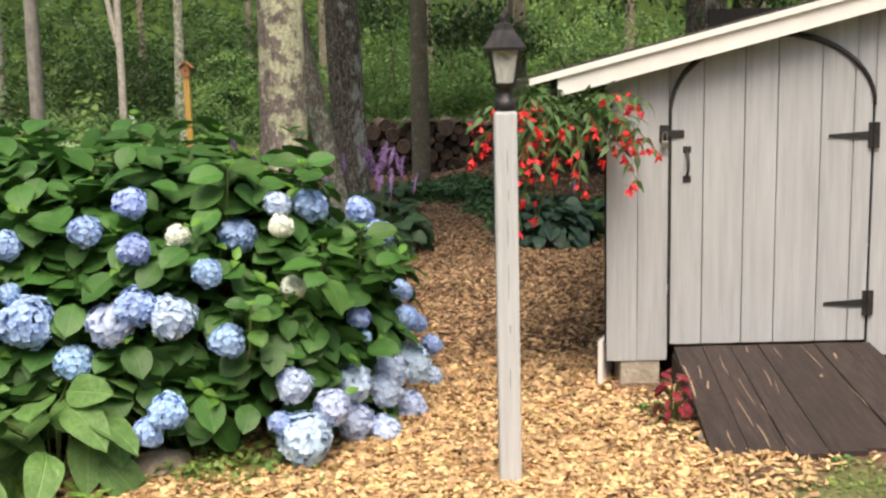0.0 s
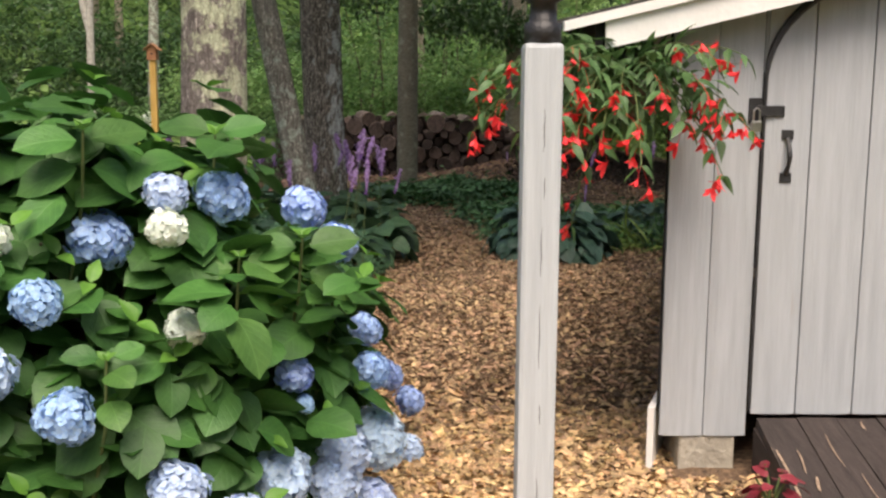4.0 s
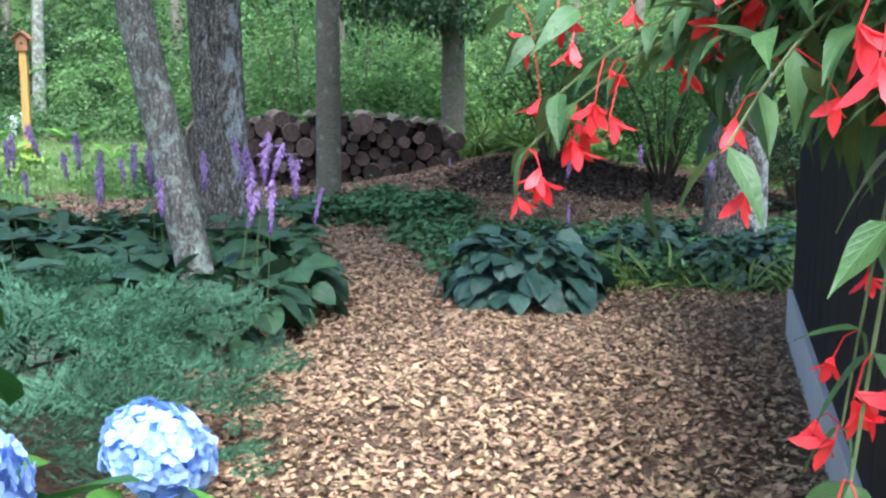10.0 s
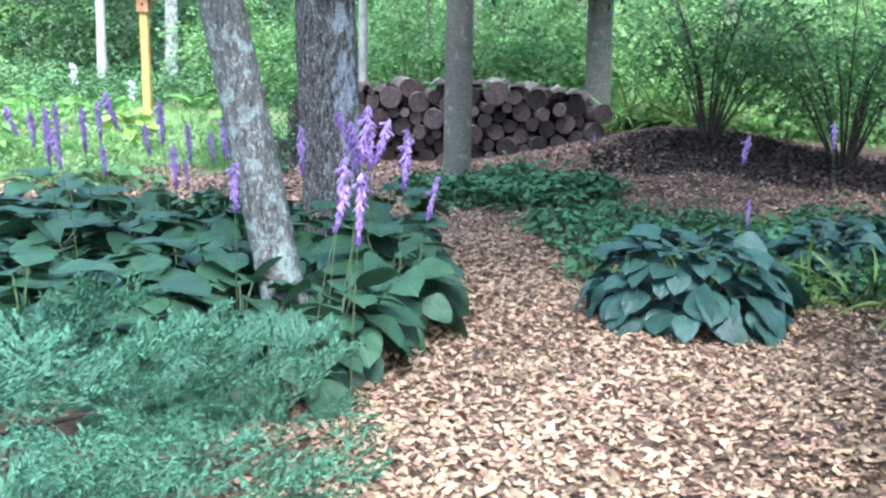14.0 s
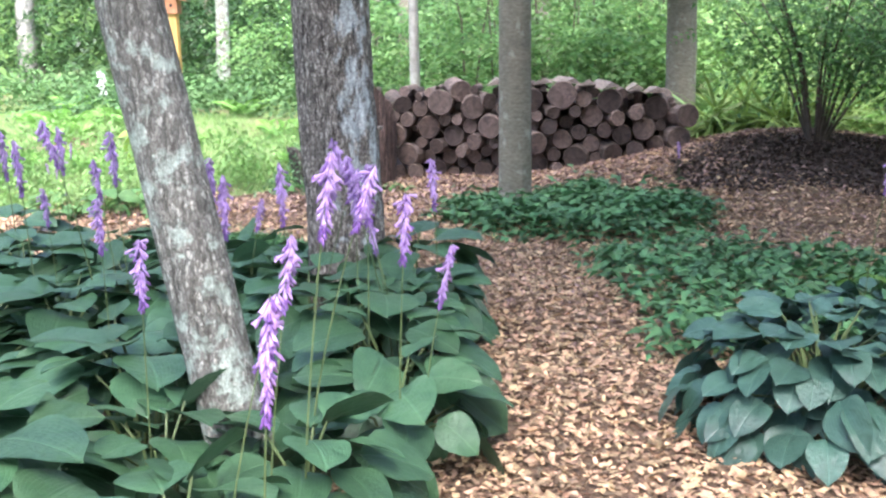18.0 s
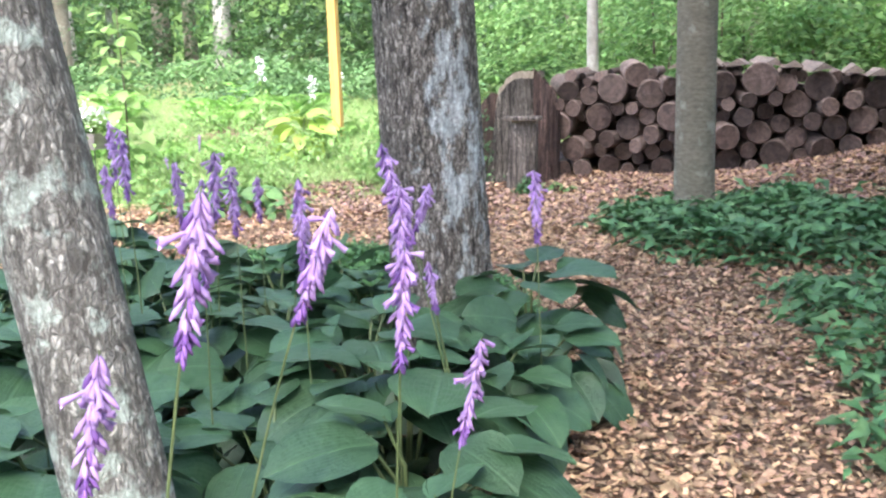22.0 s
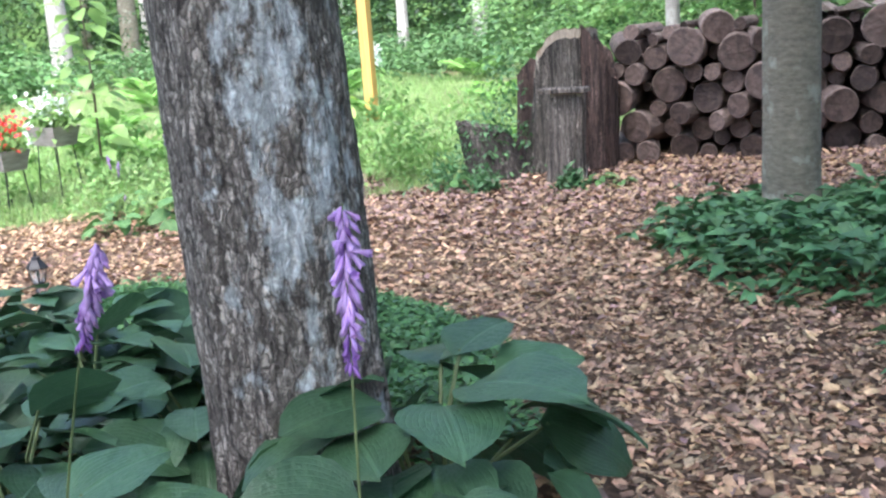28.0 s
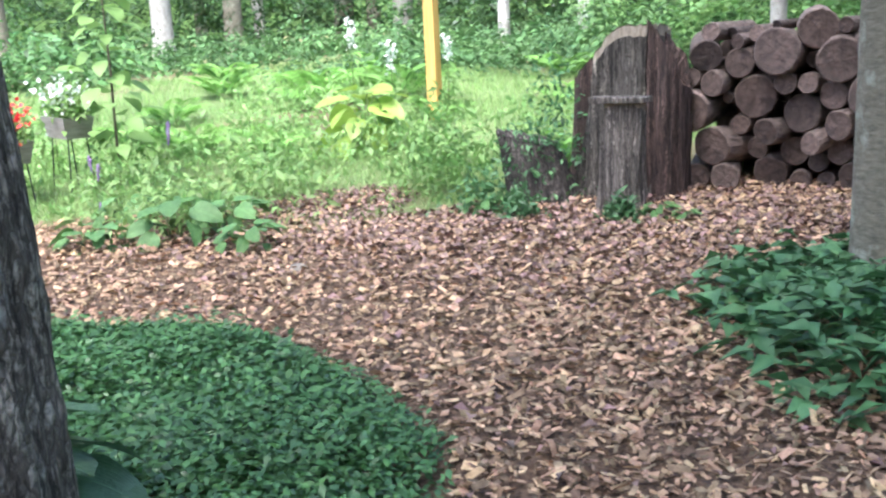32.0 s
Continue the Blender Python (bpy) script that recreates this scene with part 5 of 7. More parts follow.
PALE = [(-0.749, 4.70, 0.797, 0.068), (-1.17, 4.35, 0.36, 0.105), (-1.43, 4.33, 0.34, 0.102), (-0.18, 5.2, -0.09, 0.103), (-0.19, 5.15, -0.31, 0.088), (-0.3, 4.81, -0.33, 0.083), (-0.63, 4.41, -0.21, 0.115)]
WHITES = [(-1.15, 4.45, 0.7, 0.056), (-0.719, 4.575, 0.716, 0.060), (-0.682, 4.59, 0.43, 0.062)]
ALL_HEADS = np.array(BLUE_A + BLUE_B + PALE + WHITES)
OUTWARD = np.array([0.19, -0.94, 0.27])


def clear_of_heads(p, room):
    """Whether a leaf at p leaves the flower heads open towards the path."""
    e = np.asarray(p) - ALL_HEADS[:, :3]
    a = e @ OUTWARD
    off = np.linalg.norm(e - a[:, None] * OUTWARD, axis=1)
    return not np.any((a > -0.04) & (a < 0.6) & (off < ALL_HEADS[:, 3] + room))


SHOOTS = [(-0.663, 4.98, 0.955, 1.1, 1.9), (-0.56, 4.78, 0.600, 0.85, 0.4), (-0.383, 4.86, 0.652, 0.95, 0.2), (-0.83, 4.36, 0.40, 0.68, 2.3), (-0.30, 4.98, 0.50, 0.8, 1.2), (-0.95, 4.62, 0.98, 1.05, 0.7)]
spots = [p for p in spots if all(math.dist(p, q[:3]) > 0.13 for q in SHOOTS) and clear_of_heads(p, -0.02) and not (-1.25 < p[0] < -0.75 and p[2] < -0.10 and p[1] < 5.0) and not (p[0] > -0.5 and p[1] < 4.72 and p[2] > 0.42)]
made = 0
rest_t, rest_p, new_t, new_p = [], [], [], []
for p in spots:
    out = (p - HC) / HR
    out = out / np.linalg.norm(out)
    axis = out * 0.7 + np.array([0, 0, 0.75]) + rng.normal(0, 0.15, 3)
    axis /= np.linalg.norm(axis)
    a0 = rng.random() * 6.28
    u = np.cross(axis, (0.3, 0.8, 0.1))
    u /= np.linalg.norm(u)
    w = np.cross(axis, u)
    for k in range(5):
        a = a0 + k * 6.283 / 5 + rng.normal(0, 0.2)
        f = np.cos(a) * u + np.sin(a) * w + axis * rng.uniform(-0.25, 0.15)
        size = rng.uniform(0.75, 1.2)
        tm = turns_of(f[None], axis[None], np.array([size]))[0]
        pp = p + f * 0.015 - axis * 0.03 * k
        if not (clear_of_heads(pp + f * 0.085 * size, 0.025) and clear_of_heads(pp + f * 0.15 * size, 0.0)):
            continue
        near = p[1] < 5.9 and p[0] > -2.6
        if near and made < 300 and k % 2 == 0:
            ob = part("leaf", HYD_LEAVES[made % 3], LEAF_HYD, bush)
            ob.matrix_local = joint(tm, pp)
            made += 1
        else:
            rest_t.append(tm), rest_p.append(pp)
    if rng.random() < 0.3:
        for k in range(2):
            a = a0 + 0.6 + k * 3.14
            f = np.cos(a) * u + np.sin(a) * w + axis * 0.6
            new_t.append(turns_of(f[None], axis[None], np.array([0.5]))[0]), new_p.append(p + axis * 0.01)
# leading shoots near the path: two crossed pairs of broad leaves round a bright bud
for x, y, z, size, turn_ in SHOOTS:
    p = np.array([x, y, z])
    for k, (l, lift, drop) in enumerate(((1.0, 0.22, 0.03), (0.96, 0.10, 0.03), (0.80, 0.45, 0.0), (0.78, 0.30, 0.0), (1.0, -0.2, 0.10), (0.95, -0.25, 0.10))):
        a = turn_ + (k % 2) * math.pi + (k // 2) * 1.45
        f = np.array([math.cos(a), math.sin(a), lift])
        ob = part("leaf", HYD_LEAVES[k % 3], LEAF_HYD, bush)
        ob.matrix_local = joint(turns_of(f[None], np.array([[0.15, -0.75, 1.0]]), np.array([l * size]))[0], p - (0, 0, drop) + f * 0.02)
    for k in range(4):
        a = turn_ + 0.7 + k * 1.57
        f = np.array([math.cos(a), math.sin(a), 1.1 + 0.5 * (k % 2)])
        new_t.append(turns_of(f[None], np.array([[0.0, -0.6, 1.0]]), np.array([(0.33 - 0.08 * (k % 2)) * size]))[0]), new_p.append(p)
    part("stem", mesh_of("stem", *tube([p + (-0.10, 0.10, -0.5), p + (-0.02, 0.03, -0.2), p], [0.006, 0.005, 0.004], 6), STEM), STEM, bush)
for k in range(1700):
    d = rng.normal(0, 1, 3)
    d[2] = abs(d[2]) * 0.8
    p = dome_point(d[None], 0.62 + 0.31 * rng.random())[0]
    if p[2] < -0.05 and p[1] < 4.62 or p[2] < 0.0 and p[1] < 4.95 and -1.25 < p[0] < -0.75 and p[2] < -0.10:
        continue
    f = (p - HC) + rng.normal(0, 0.5, 3)
    if not clear_of_heads(p + f / np.linalg.norm(f) * 0.08, 0.02):
        continue
    rest_t.append(turns_of(f[None], np.array([[0, 0, 1.0]]) + rng.normal(0, 0.3, (1, 3)), np.array([rng.uniform(0.8, 1.2)]))[0]), rest_p.append(p)
tagged(part("foliage", many("foliage", HYD_T, np.array(rest_t), np.array(rest_p), LEAF_HYD, veined=True), LEAF_HYD, bush, "dense broad green leaves"), kind="stuff")
tagged(part("young_leaves", many("young_leaves", leaf(0.165, 0.085, 0.25, 0.3, 5, 0.4, 1.2), np.array(new_t), np.array(new_p), LEAF_NEW), LEAF_NEW, bush, "bright young leaf pairs at the shoot tips"), kind="stuff")
for k in range(46):
    a = rng.random() * 6.28
    d = np.array([math.cos(a), math.sin(a), rng.uniform(0.4, 1.4)])
    e = dome_point(d[None], 0.9)[0]
    s = np.array([HC[0] + 0.5 * math.cos(a), HC[1] + 0.4 * math.sin(a), -0.42])
    part("stem", mesh_of("stem", *tube([s, s * 0.5 + e * 0.5 + (0, 0, 0.12), e], [0.009, 0.007, 0.004], 5), TWIG), TWIG, bush)


def mophead(mat, seed, florets=180):
    """A rounded flower head of four-petalled florets with broad, cupped petals."""
    r = np.random.default_rng(seed)
    i = np.arange(florets) + 0.5
    ph, th = np.arccos(1 - 1.80 * i / florets), math.pi * (1 + 5 ** 0.5) * i
    d = np.stack([np.cos(th) * np.sin(ph), np.sin(th) * np.sin(ph), np.cos(ph)], 1) + r.normal(0, 0.07, (florets, 3))
    d /= np.linalg.norm(d, axis=1)[:, None]
    p = d * (1, 1, 0.86) * (0.80 + 0.18 * r.random(florets))[:, None] * (1 + 0.09 * np.sin(3 * th + seed) * np.sin(ph))[:, None]
    d = d + r.normal(0, 0.24, (florets, 3))
    d /= np.linalg.norm(d, axis=1)[:, None]
    petal = [(0, 0.008, 0.0), (-0.062, 0.045, 0.022), (-0.082, 0.098, 0.034), (-0.045, 0.148, 0.022), (0.0, 0.158, 0.040), (0.045, 0.148, 0.026), (0.082, 0.098, 0.036), (0.062, 0.045, 0.022), (0.0, 0.09, 0.006)]
    v, f = [], []
    for q in range(4):
        c, s = math.cos(q * math.pi / 2), math.sin(q * math.pi / 2)
        b = len(v)
        v += [(x * c - y * s, x * s + y * c, z + 0.012 * (q % 2)) for x, y, z in petal]
        f += [(b, b + 8, b + 2, b + 1), (b + 8, b + 4, b + 3, b + 2), (b + 8, b + 6, b + 5, b + 4), (b, b + 7, b + 6, b + 8)]
    fw = r.normal(0, 1, (florets, 3))
    fw -= d * (fw * d).sum(1)[:, None]
    # a second, deeper layer closes the gaps
    p = np.concatenate([p, p[::2] * 0.74])
    d, fw = np.concatenate([d, d[::2]]), np.concatenate([fw, fw[1::2]])[:len(p)]
    return many("flower_head", (v, f), turns_of(fw, d, 0.95 + 0.42 * r.random(len(p))), p, mat, smooth=True)


HEADS = {"blue": [mophead(PETAL_BLUE, s) for s in (1, 2, 3)], "pale": [mophead(PETAL_PALE, s) for s in (4, 5)], "white": [mophead(PETAL_WHITE, s) for s in (6, 7)]}



def place_heads(colour, rows, label):
    for k, (x, y, z, r) in enumerate(rows):
        out = (np.array([x, y, z]) - HC) / HR
        out = out / np.linalg.norm(out) + (0, 0, 0.45)
        r = r * (1.14 if z < 0.1 else 1.0)
        tm = turns_of(np.cross(out, (0.2, 0.5, 0.9))[None], out[None], np.array([r * 0.96]))[0]
        ob = part("flower_head", HEADS[colour][k % len(HEADS[colour])], PETAL_BLUE, bush, label)
        ob.matrix_local = joint(tm, np.array([x, y, z]))


place_heads("blue", BLUE_A + BLUE_B[:5] + BLUE_B[12:], "blue hydrangea mophead")
place_heads("pale", PALE + BLUE_B[5:12], "pale blue hydrangea mophead")
place_heads("white", WHITES, "creamy white hydrangea mophead")


# ---- begonia in a hanging basket under the eave ----
basket = thing("hanging_begonia", 0.66, 5.62, 1.0, "trailing red begonia in a basket hung under the shed eave", "plant")
basket.matrix_world = Matrix.Identity(4)
BC = np.array([0.72, 5.60, 1.12])
pot = part("basket", turned([(0.06, 0.98), (0.10, 1.0), (0.13, 1.10), (0.135, 1.12), (0.125, 1.12), (0.11, 1.10)], 20, TWIG, "basket"), TWIG, basket, "brown hanging pot hidden in leaves")
pot.matrix_local = Matrix.Translation((0.72, 5.60, 0.02))
for k in range(3):
    a = k * 2.094
    part("hanger", mesh_of("hanger", *tube([(0.72 + 0.12 * math.cos(a), 5.60 + 0.12 * math.sin(a), 1.13), (0.72, 5.60, 1.27), (0.72, 5.60, 1.31)], [0.003] * 3, 5), IRON), IRON, basket)


def flower_mesh(seed, petals=5):
    """A nodding begonia flower of narrow pointed petals opening downwards."""
    r = random.Random(seed)
    v, f = [], []
    for k in range(petals):
        a = 2 * math.pi * k / petals + r.uniform(-0.2, 0.2)
        spread, l = r.uniform(0.35, 0.85), r.uniform(0.050, 0.068)
        c, s = math.cos(a), math.sin(a)
        b = len(v)
        for i, (t, w) in enumerate(((0, 0.25), (0.3, 0.75), (0.6, 1.0), (0.85, 0.6), (1.0, 0.08))):
            out, down = spread * l * (t ** 1.4), l * t * (1.1 - 0.45 * spread * t)
            hw = 0.0125 * w
            v += [(out * c - hw * s, out * s + hw * c, -down), (out * c * 1.08, out * s * 1.08, -down - 0.001), (out * c + hw * s, out * s - hw * c, -down)]
            if i:
                o = b + 3 * i
                f += [(o - 3, o - 2, o + 1, o), (o - 2, o - 1, o + 2, o + 1)]
    return mesh_of("flower", v, f, PETAL_RED, smooth=True)


FLOWERS = [flower_mesh(s, 4 + s % 2) for s in range(5)]
BEG_LEAF = [blade_mesh(leaf(0.094, 0.033, d, 0.22, 7, 0.26, 0.9, ripple=0.03), LEAF_BEG) for d in (0.2, 0.45)]
BEG_T = leaf(0.095, 0.028, 0.35, 0.22, 4, 0.3, 1.0)
bt, bp = [], []
nf = nl = 0


def spray(end, flowers, sag=0.12, begin=None, bare=2):
    """One trailing stem from the basket to its end, with leaves along it and flowers hung near the tip."""
    global nf, nl
    a, e = np.array(begin or (BC[0], BC[1], BC[2] + 0.04)), np.array(end)
    m = a * 0.45 + e * 0.55 + (0, 0, sag + 0.25 * max(0.0, a[2] - e[2]))
    q = [((1 - t) ** 2) * a + 2 * t * (1 - t) * m + t * t * e for t in np.linspace(0, 1, 9)]
    part("stem", mesh_of("stem", *tube(q, list(np.linspace(0.0045, 0.0018, 9)), 5), STEM), STEM, basket)
    for k in range(bare, 9):
        for s in (1, -1):
            d = q[k] - q[k - 1]
            side = np.cross(d, (0, 0, 1.0))
            side /= np.linalg.norm(side) + 1e-6
            f = side * s * 0.8 + d / (np.linalg.norm(d) + 1e-6) * 0.6 + np.array([0, 0, -0.25]) + rng.normal(0, 0.25, 3)
            tm = turns_of(f[None], (np.array([0, 0, 1.0]) + rng.normal(0, 0.35, 3))[None], np.array([rng.uniform(0.7, 1.15)]))[0]
            if k >= 6 and nl < 150:
                ob = part("leaf", BEG_LEAF[nl % 2], LEAF_BEG, basket)
                ob.matrix_local = joint(tm, q[k])
                nl += 1
            else:
                bt.append(tm), bp.append(q[k])
    for k in range(flowers):
        p = q[8 - k % 3] + rng.normal(0, 0.026, 3) + (0, -0.012, -0.045)
        h = q[8 - k % 3]
        part("flower_stalk", mesh_of("flower_stalk", *tube([h, h * 0.4 + p * 0.6 + (0, 0, 0.012), p], [0.0009] * 3, 4), PETAL_RED), PETAL_RED, basket)
        ob = part("flower", FLOWERS[nf % 5], PETAL_RED, basket)
        ob.matrix_local = pose(*p, rng.normal(0, 28), rng.normal(0, 28), rng.uniform(0, 360)) @ Matrix.Scale(rng.uniform(0.58, 0.80), 4)
        nf += 1


spray((0.163, 5.70, 0.945), 7, bare=4)
spray((0.205, 5.70, 1.02), 2, bare=4)
spray((0.175, 5.76, 1.10), 3, bare=3)
spray((0.16, 5.81, 1.15), 2, bare=5)
spray((0.374, 5.16, 0.665), 5, bare=7)
for end, count in (((0.363, 5.10, 0.915), 6), ((0.455, 5.06, 0.93), 5), ((0.35, 5.09, 1.13), 5), ((0.42, 5.08, 1.02), 4), ((0.50, 5.12, 1.06), 4), ((0.56, 5.16, 0.93), 4), ((0.685, 5.10, 0.86), 6), ((0.62, 5.18, 1.04), 4), ((0.76, 5.20, 1.10), 4),
                   ((0.84, 5.20, 1.00), 4), ((0.92, 5.24, 1.10), 5), ((0.99, 5.24, 0.82), 4), ((1.09, 5.28, 0.97), 6), ((1.0, 5.30, 1.02), 4), ((0.51, 5.45, 0.62), 4), ((0.30, 5.52, 1.20), 3)):
    spray(end, count)
for k in range(14):
    a = 2 * math.pi * k / 14 + rng.normal(0, 0.15)
    r = rng.uniform(0.26, 0.58) * (1.0 if math.sin(a) < 0.3 else 0.9)
    ex, ey = BC[0] + r * math.cos(a) * 1.0, BC[1] + r * math.sin(a)
    if ex > 0.80 and ey > 5.45:
        ey = 5.45 - 0.15 * rng.random()
    if ex < 0.3 and k % 2:
        continue
    ex = min(max(ex, 0.14), 1.02)
    spray((ex, ey, rng.uniform(1.06, 1.26) if ey > 5.4 else rng.uniform(0.90, 1.24)), 3)
for k in range(420):
    d = rng.normal(0, 1, 3)
    d /= np.linalg.norm(d)
    d[2] = d[2] * 0.8 + 0.1
    p = BC + d * (0.34, 0.30, 0.20) * rng.uniform(0.5, 1.1)
    if p[0] > 0.86 and p[1] > 5.5:
        continue
    bt.append(turns_of((d + rng.normal(0, 0.5, 3))[None], np.array([[0, 0, 1.0]]), np.array([rng.uniform(0.8, 1.2)]))[0]), bp.append(p)
# leaves hanging on the path side of the basket
for k in range(230):
    p = np.array([0.50, 5.62, 1.16]) + rng.normal(0, 1, 3) * (0.085, 0.16, 0.075)
    f = np.array([-0.6, 0.0, -0.5]) + rng.normal(0, 0.6, 3)
    bt.append(turns_of(f[None], np.array([[-0.4, 0, 1.0]]), np.array([rng.uniform(0.8, 1.15)]))[0]), bp.append(p)
tagged(part("foliage", many("foliage", BEG_T, np.array(bt), np.array(bp), LEAF_BEG, veined=True), LEAF_BEG, basket, "pointed green begonia leaves"), kind="stuff")


# ---- hostas ----
def hosta(name, leaves, length, width, mat, label, radius=0.2, rise=0.34, seed=1, group="hostas", category="hosta", droop=0.95, loose=1.0, skirt=0):
    """A clump: leaf blades on arching stalks, low and drooping outside, upright in the heart."""
    r = np.random.default_rng(seed)
    t = thing(name, 0, 0, 0, label, category, group)
    blades = [blade_mesh(leaf(length, width, d, 0.13, 8, 0.38, 2.3, ripple=0.030), mat) for d in (0.28, 0.42, 0.55)]
    for k in range(leaves):
        s = (k + 0.5) / leaves
        a = k * 2.39996 + r.normal(0, 0.2 * loose)
        out = radius * (0.25 + 0.9 * s ** 0.6)
        h = rise * (1.0 - 0.72 * s ** 1.5) + r.normal(0, 0.02 * loose)
        p = np.array([math.cos(a) * out, math.sin(a) * out, h])
        f = np.array([math.cos(a), math.sin(a), 0.32 - droop * s + r.normal(0, 0.12 * loose)])
        tm = turns_of(f[None], np.array([[0, 0, 1.0]]) + 0.32 * r.normal(0, 1, (1, 3)), np.array([r.uniform(0.68, 1.12)]))[0]
        ob = part("leaf", blades[min(2, int(s * 3))], mat, t)
        ob.matrix_local = joint(tm, p)
        if k % 3 == 0:
            part("stalk", mesh_of("stalk", *tube([(0.02 * math.cos(a), 0.02 * math.sin(a), -0.03), tuple(p * (0.55, 0.55, 0.75)), tuple(p + f * 0.02)], [0.006, 0.005, 0.004], 5, cap=False), STEM), STEM, t)
    for k in range(skirt):
        a = 6.283 * k / skirt + r.normal(0, 0.1)
        p = np.array([math.cos(a), math.sin(a), 0]) * radius * r.uniform(0.4, 1.1)
        p[2] = 0.04 + 0.36 * max(0.0, 1.15 - math.hypot(p[0], p[1]) / radius) * r.uniform(0.6, 1.0)
        f = np.array([math.cos(a), math.sin(a), r.uniform(-0.55, -0.1)])
        ob = part("leaf", blades[k % 3], mat, t)
        ob.matrix_local = joint(turns_of(f[None], np.array([[0, 0, 1.0]]) + 0.3 * r.normal(0, 1, (1, 3)), np.array([r.uniform(0.75, 1.1)]))[0], p)
    return t


def spread(poly, step, seed, count=999):
    """Jittered points inside an outline, not too near one another."""
    r = np.random.default_rng(seed)
    xs, ys = [p[0] for p in poly], [p[1] for p in poly]
    out = []
    for y in np.arange(min(ys), max(ys), step * 0.87):
        for x in np.arange(min(xs), max(xs), step):
            q = (x + r.uniform(-0.25, 0.25) * step + (step / 2 if int(y / step) % 2 else 0), y + r.uniform(-0.25, 0.25) * step)
            if bool(inside(poly, np.array([q[0]]), np.array([q[1]]))[0]):
                out.append(q)
    return out[:count]


STEMS = ((-0.90, 10.62, 0.24), (-1.13, 13.12, 0.33), (-1.01, 6.52, 0.22))
INNER = [(-0.52, 9.65), (-0.42, 10.3), (-0.44, 11.5), (-0.55, 12.6), (-0.72, 13.25), (-1.2, 13.5), (-3.0, 14.1), (-4.6, 13.5), (-4.6, 9.9), (-3.2, 9.5), (-1.6, 9.4)]
kinds = [hosta("hosta", 31, 0.245, 0.205, LEAF_HOSTA, "dark green broad-leaved hosta in the tree bed", 0.22, 0.38, s) for s in (11, 12, 13)]
where = [p for p in spread(INNER, 0.56, 5) if all(math.hypot(p[0] - x, p[1] - y) > r for x, y, r in STEMS)]
where.sort(key=lambda p: -p[0])
where = [(-0.72, 13.10), (-0.60, 12.62)] + [p for p in where[:57] if math.hypot(p[0] + 0.72, p[1] - 13.10) > 0.3 and math.hypot(p[0] + 0.60, p[1] - 12.62) > 0.28]
CLUMPS = []
for k, (x, y) in enumerate(where):
    m = pose(x, y, float(ground_z(x, y)) - 0.01, random.uniform(-5, 5), random.uniform(-5, 5), random.uniform(0, 360))
    if k < 3:
        kinds[k].matrix_world = m @ Matrix.Scale(1.2 if k == 0 else 1.0, 4)
        CLUMPS.append((x, y, kinds[k]))
    else:
        CLUMPS.append((x, y, copy_thing(kinds[k % 3], m)))


def bell_spike(seed, height=1.0, lean=0.1, start=0.6):
    """A slender flower stalk closely hung with nodding purple bells, a few of them flaring, dark buds last."""
    r = random.Random(seed)

    def at(t):
        return Vector((lean * height * (t ** 1.6), 0, height * t))
    stalk = mesh_of("flower_stalk", *tube([at(t) for t in np.linspace(0, 1, 9)], [0.0036 - 0.002 * i / 8 for i in range(9)], 6), STEM)
    v, f, slots = [], [], []
    n = int(34 + 250 * (1 - start))
    for k in range(n):
        u_ = (k + r.random()) / n
        t = start + (1 - start) * u_
        a = k * 2.4 + r.uniform(-0.5, 0.5)
        open_ = r.random() < (0.24 if u_ > 0.55 else 0.08)
        l = (0.020 + 0.020 * min(1, 1.8 * u_)) * r.uniform(0.55, 1.1) * (0.85 if u_ > 0.9 else 1)
        d = Vector((math.cos(a), math.sin(a), r.uniform(-1.4, 0.1) if open_ else r.uniform(-3.2, -0.9))).normalized()
        u = d.orthogonal().normalized()
        w = d.cross(u)
        b = len(v)
        fat = 0.72 + 0.35 * min(1, 2 * u_)
        rad = (0.0010, 0.0032, 0.0048, 0.0015) if not open_ else (0.0010, 0.0030, 0.0042, 0.0058)
        bend = Vector((0, 0, -0.006)) * r.uniform(0.2, 1.0)
        for i in range(4):
            c = at(t) + d * l * (0.12 + i / 3) + bend * (i / 3) ** 2
            for q in range(6):
                wave = 1 + (r.uniform(-0.35, 0.55) if open_ and i == 3 else 0.0)
                v.append(c + (u * math.cos(q * 1.0472) + w * math.sin(q * 1.0472)) * rad[i] * fat * wave + d * (0.004 * (q % 2) if open_ and i == 3 else 0.0))
            if i:
                o = b + 6 * i
                f += [(o - 6 + j, o - 6 + (j + 1) % 6, o + (j + 1) % 6, o + j) for j in range(6)]
                slots += [1 if u_ < 0.2 or (k * 7) % 11 == 0 else 0] * 6
        if not open_:
            f.append(tuple(range(len(v) - 6, len(v))))
            slots.append(1 if u_ < 0.2 else 0)
    return stalk, mesh_of("flower_spike", v, f, [PETAL_PURPLE, PETAL_BUD], smooth=True, slots=slots)


SPIKES = [bell_spike(s, 1.0, 0.06 + 0.09 * (s % 3), (0.73, 0.79, 0.82, 0.76, 0.74, 0.80)[s]) for s in range(6)]


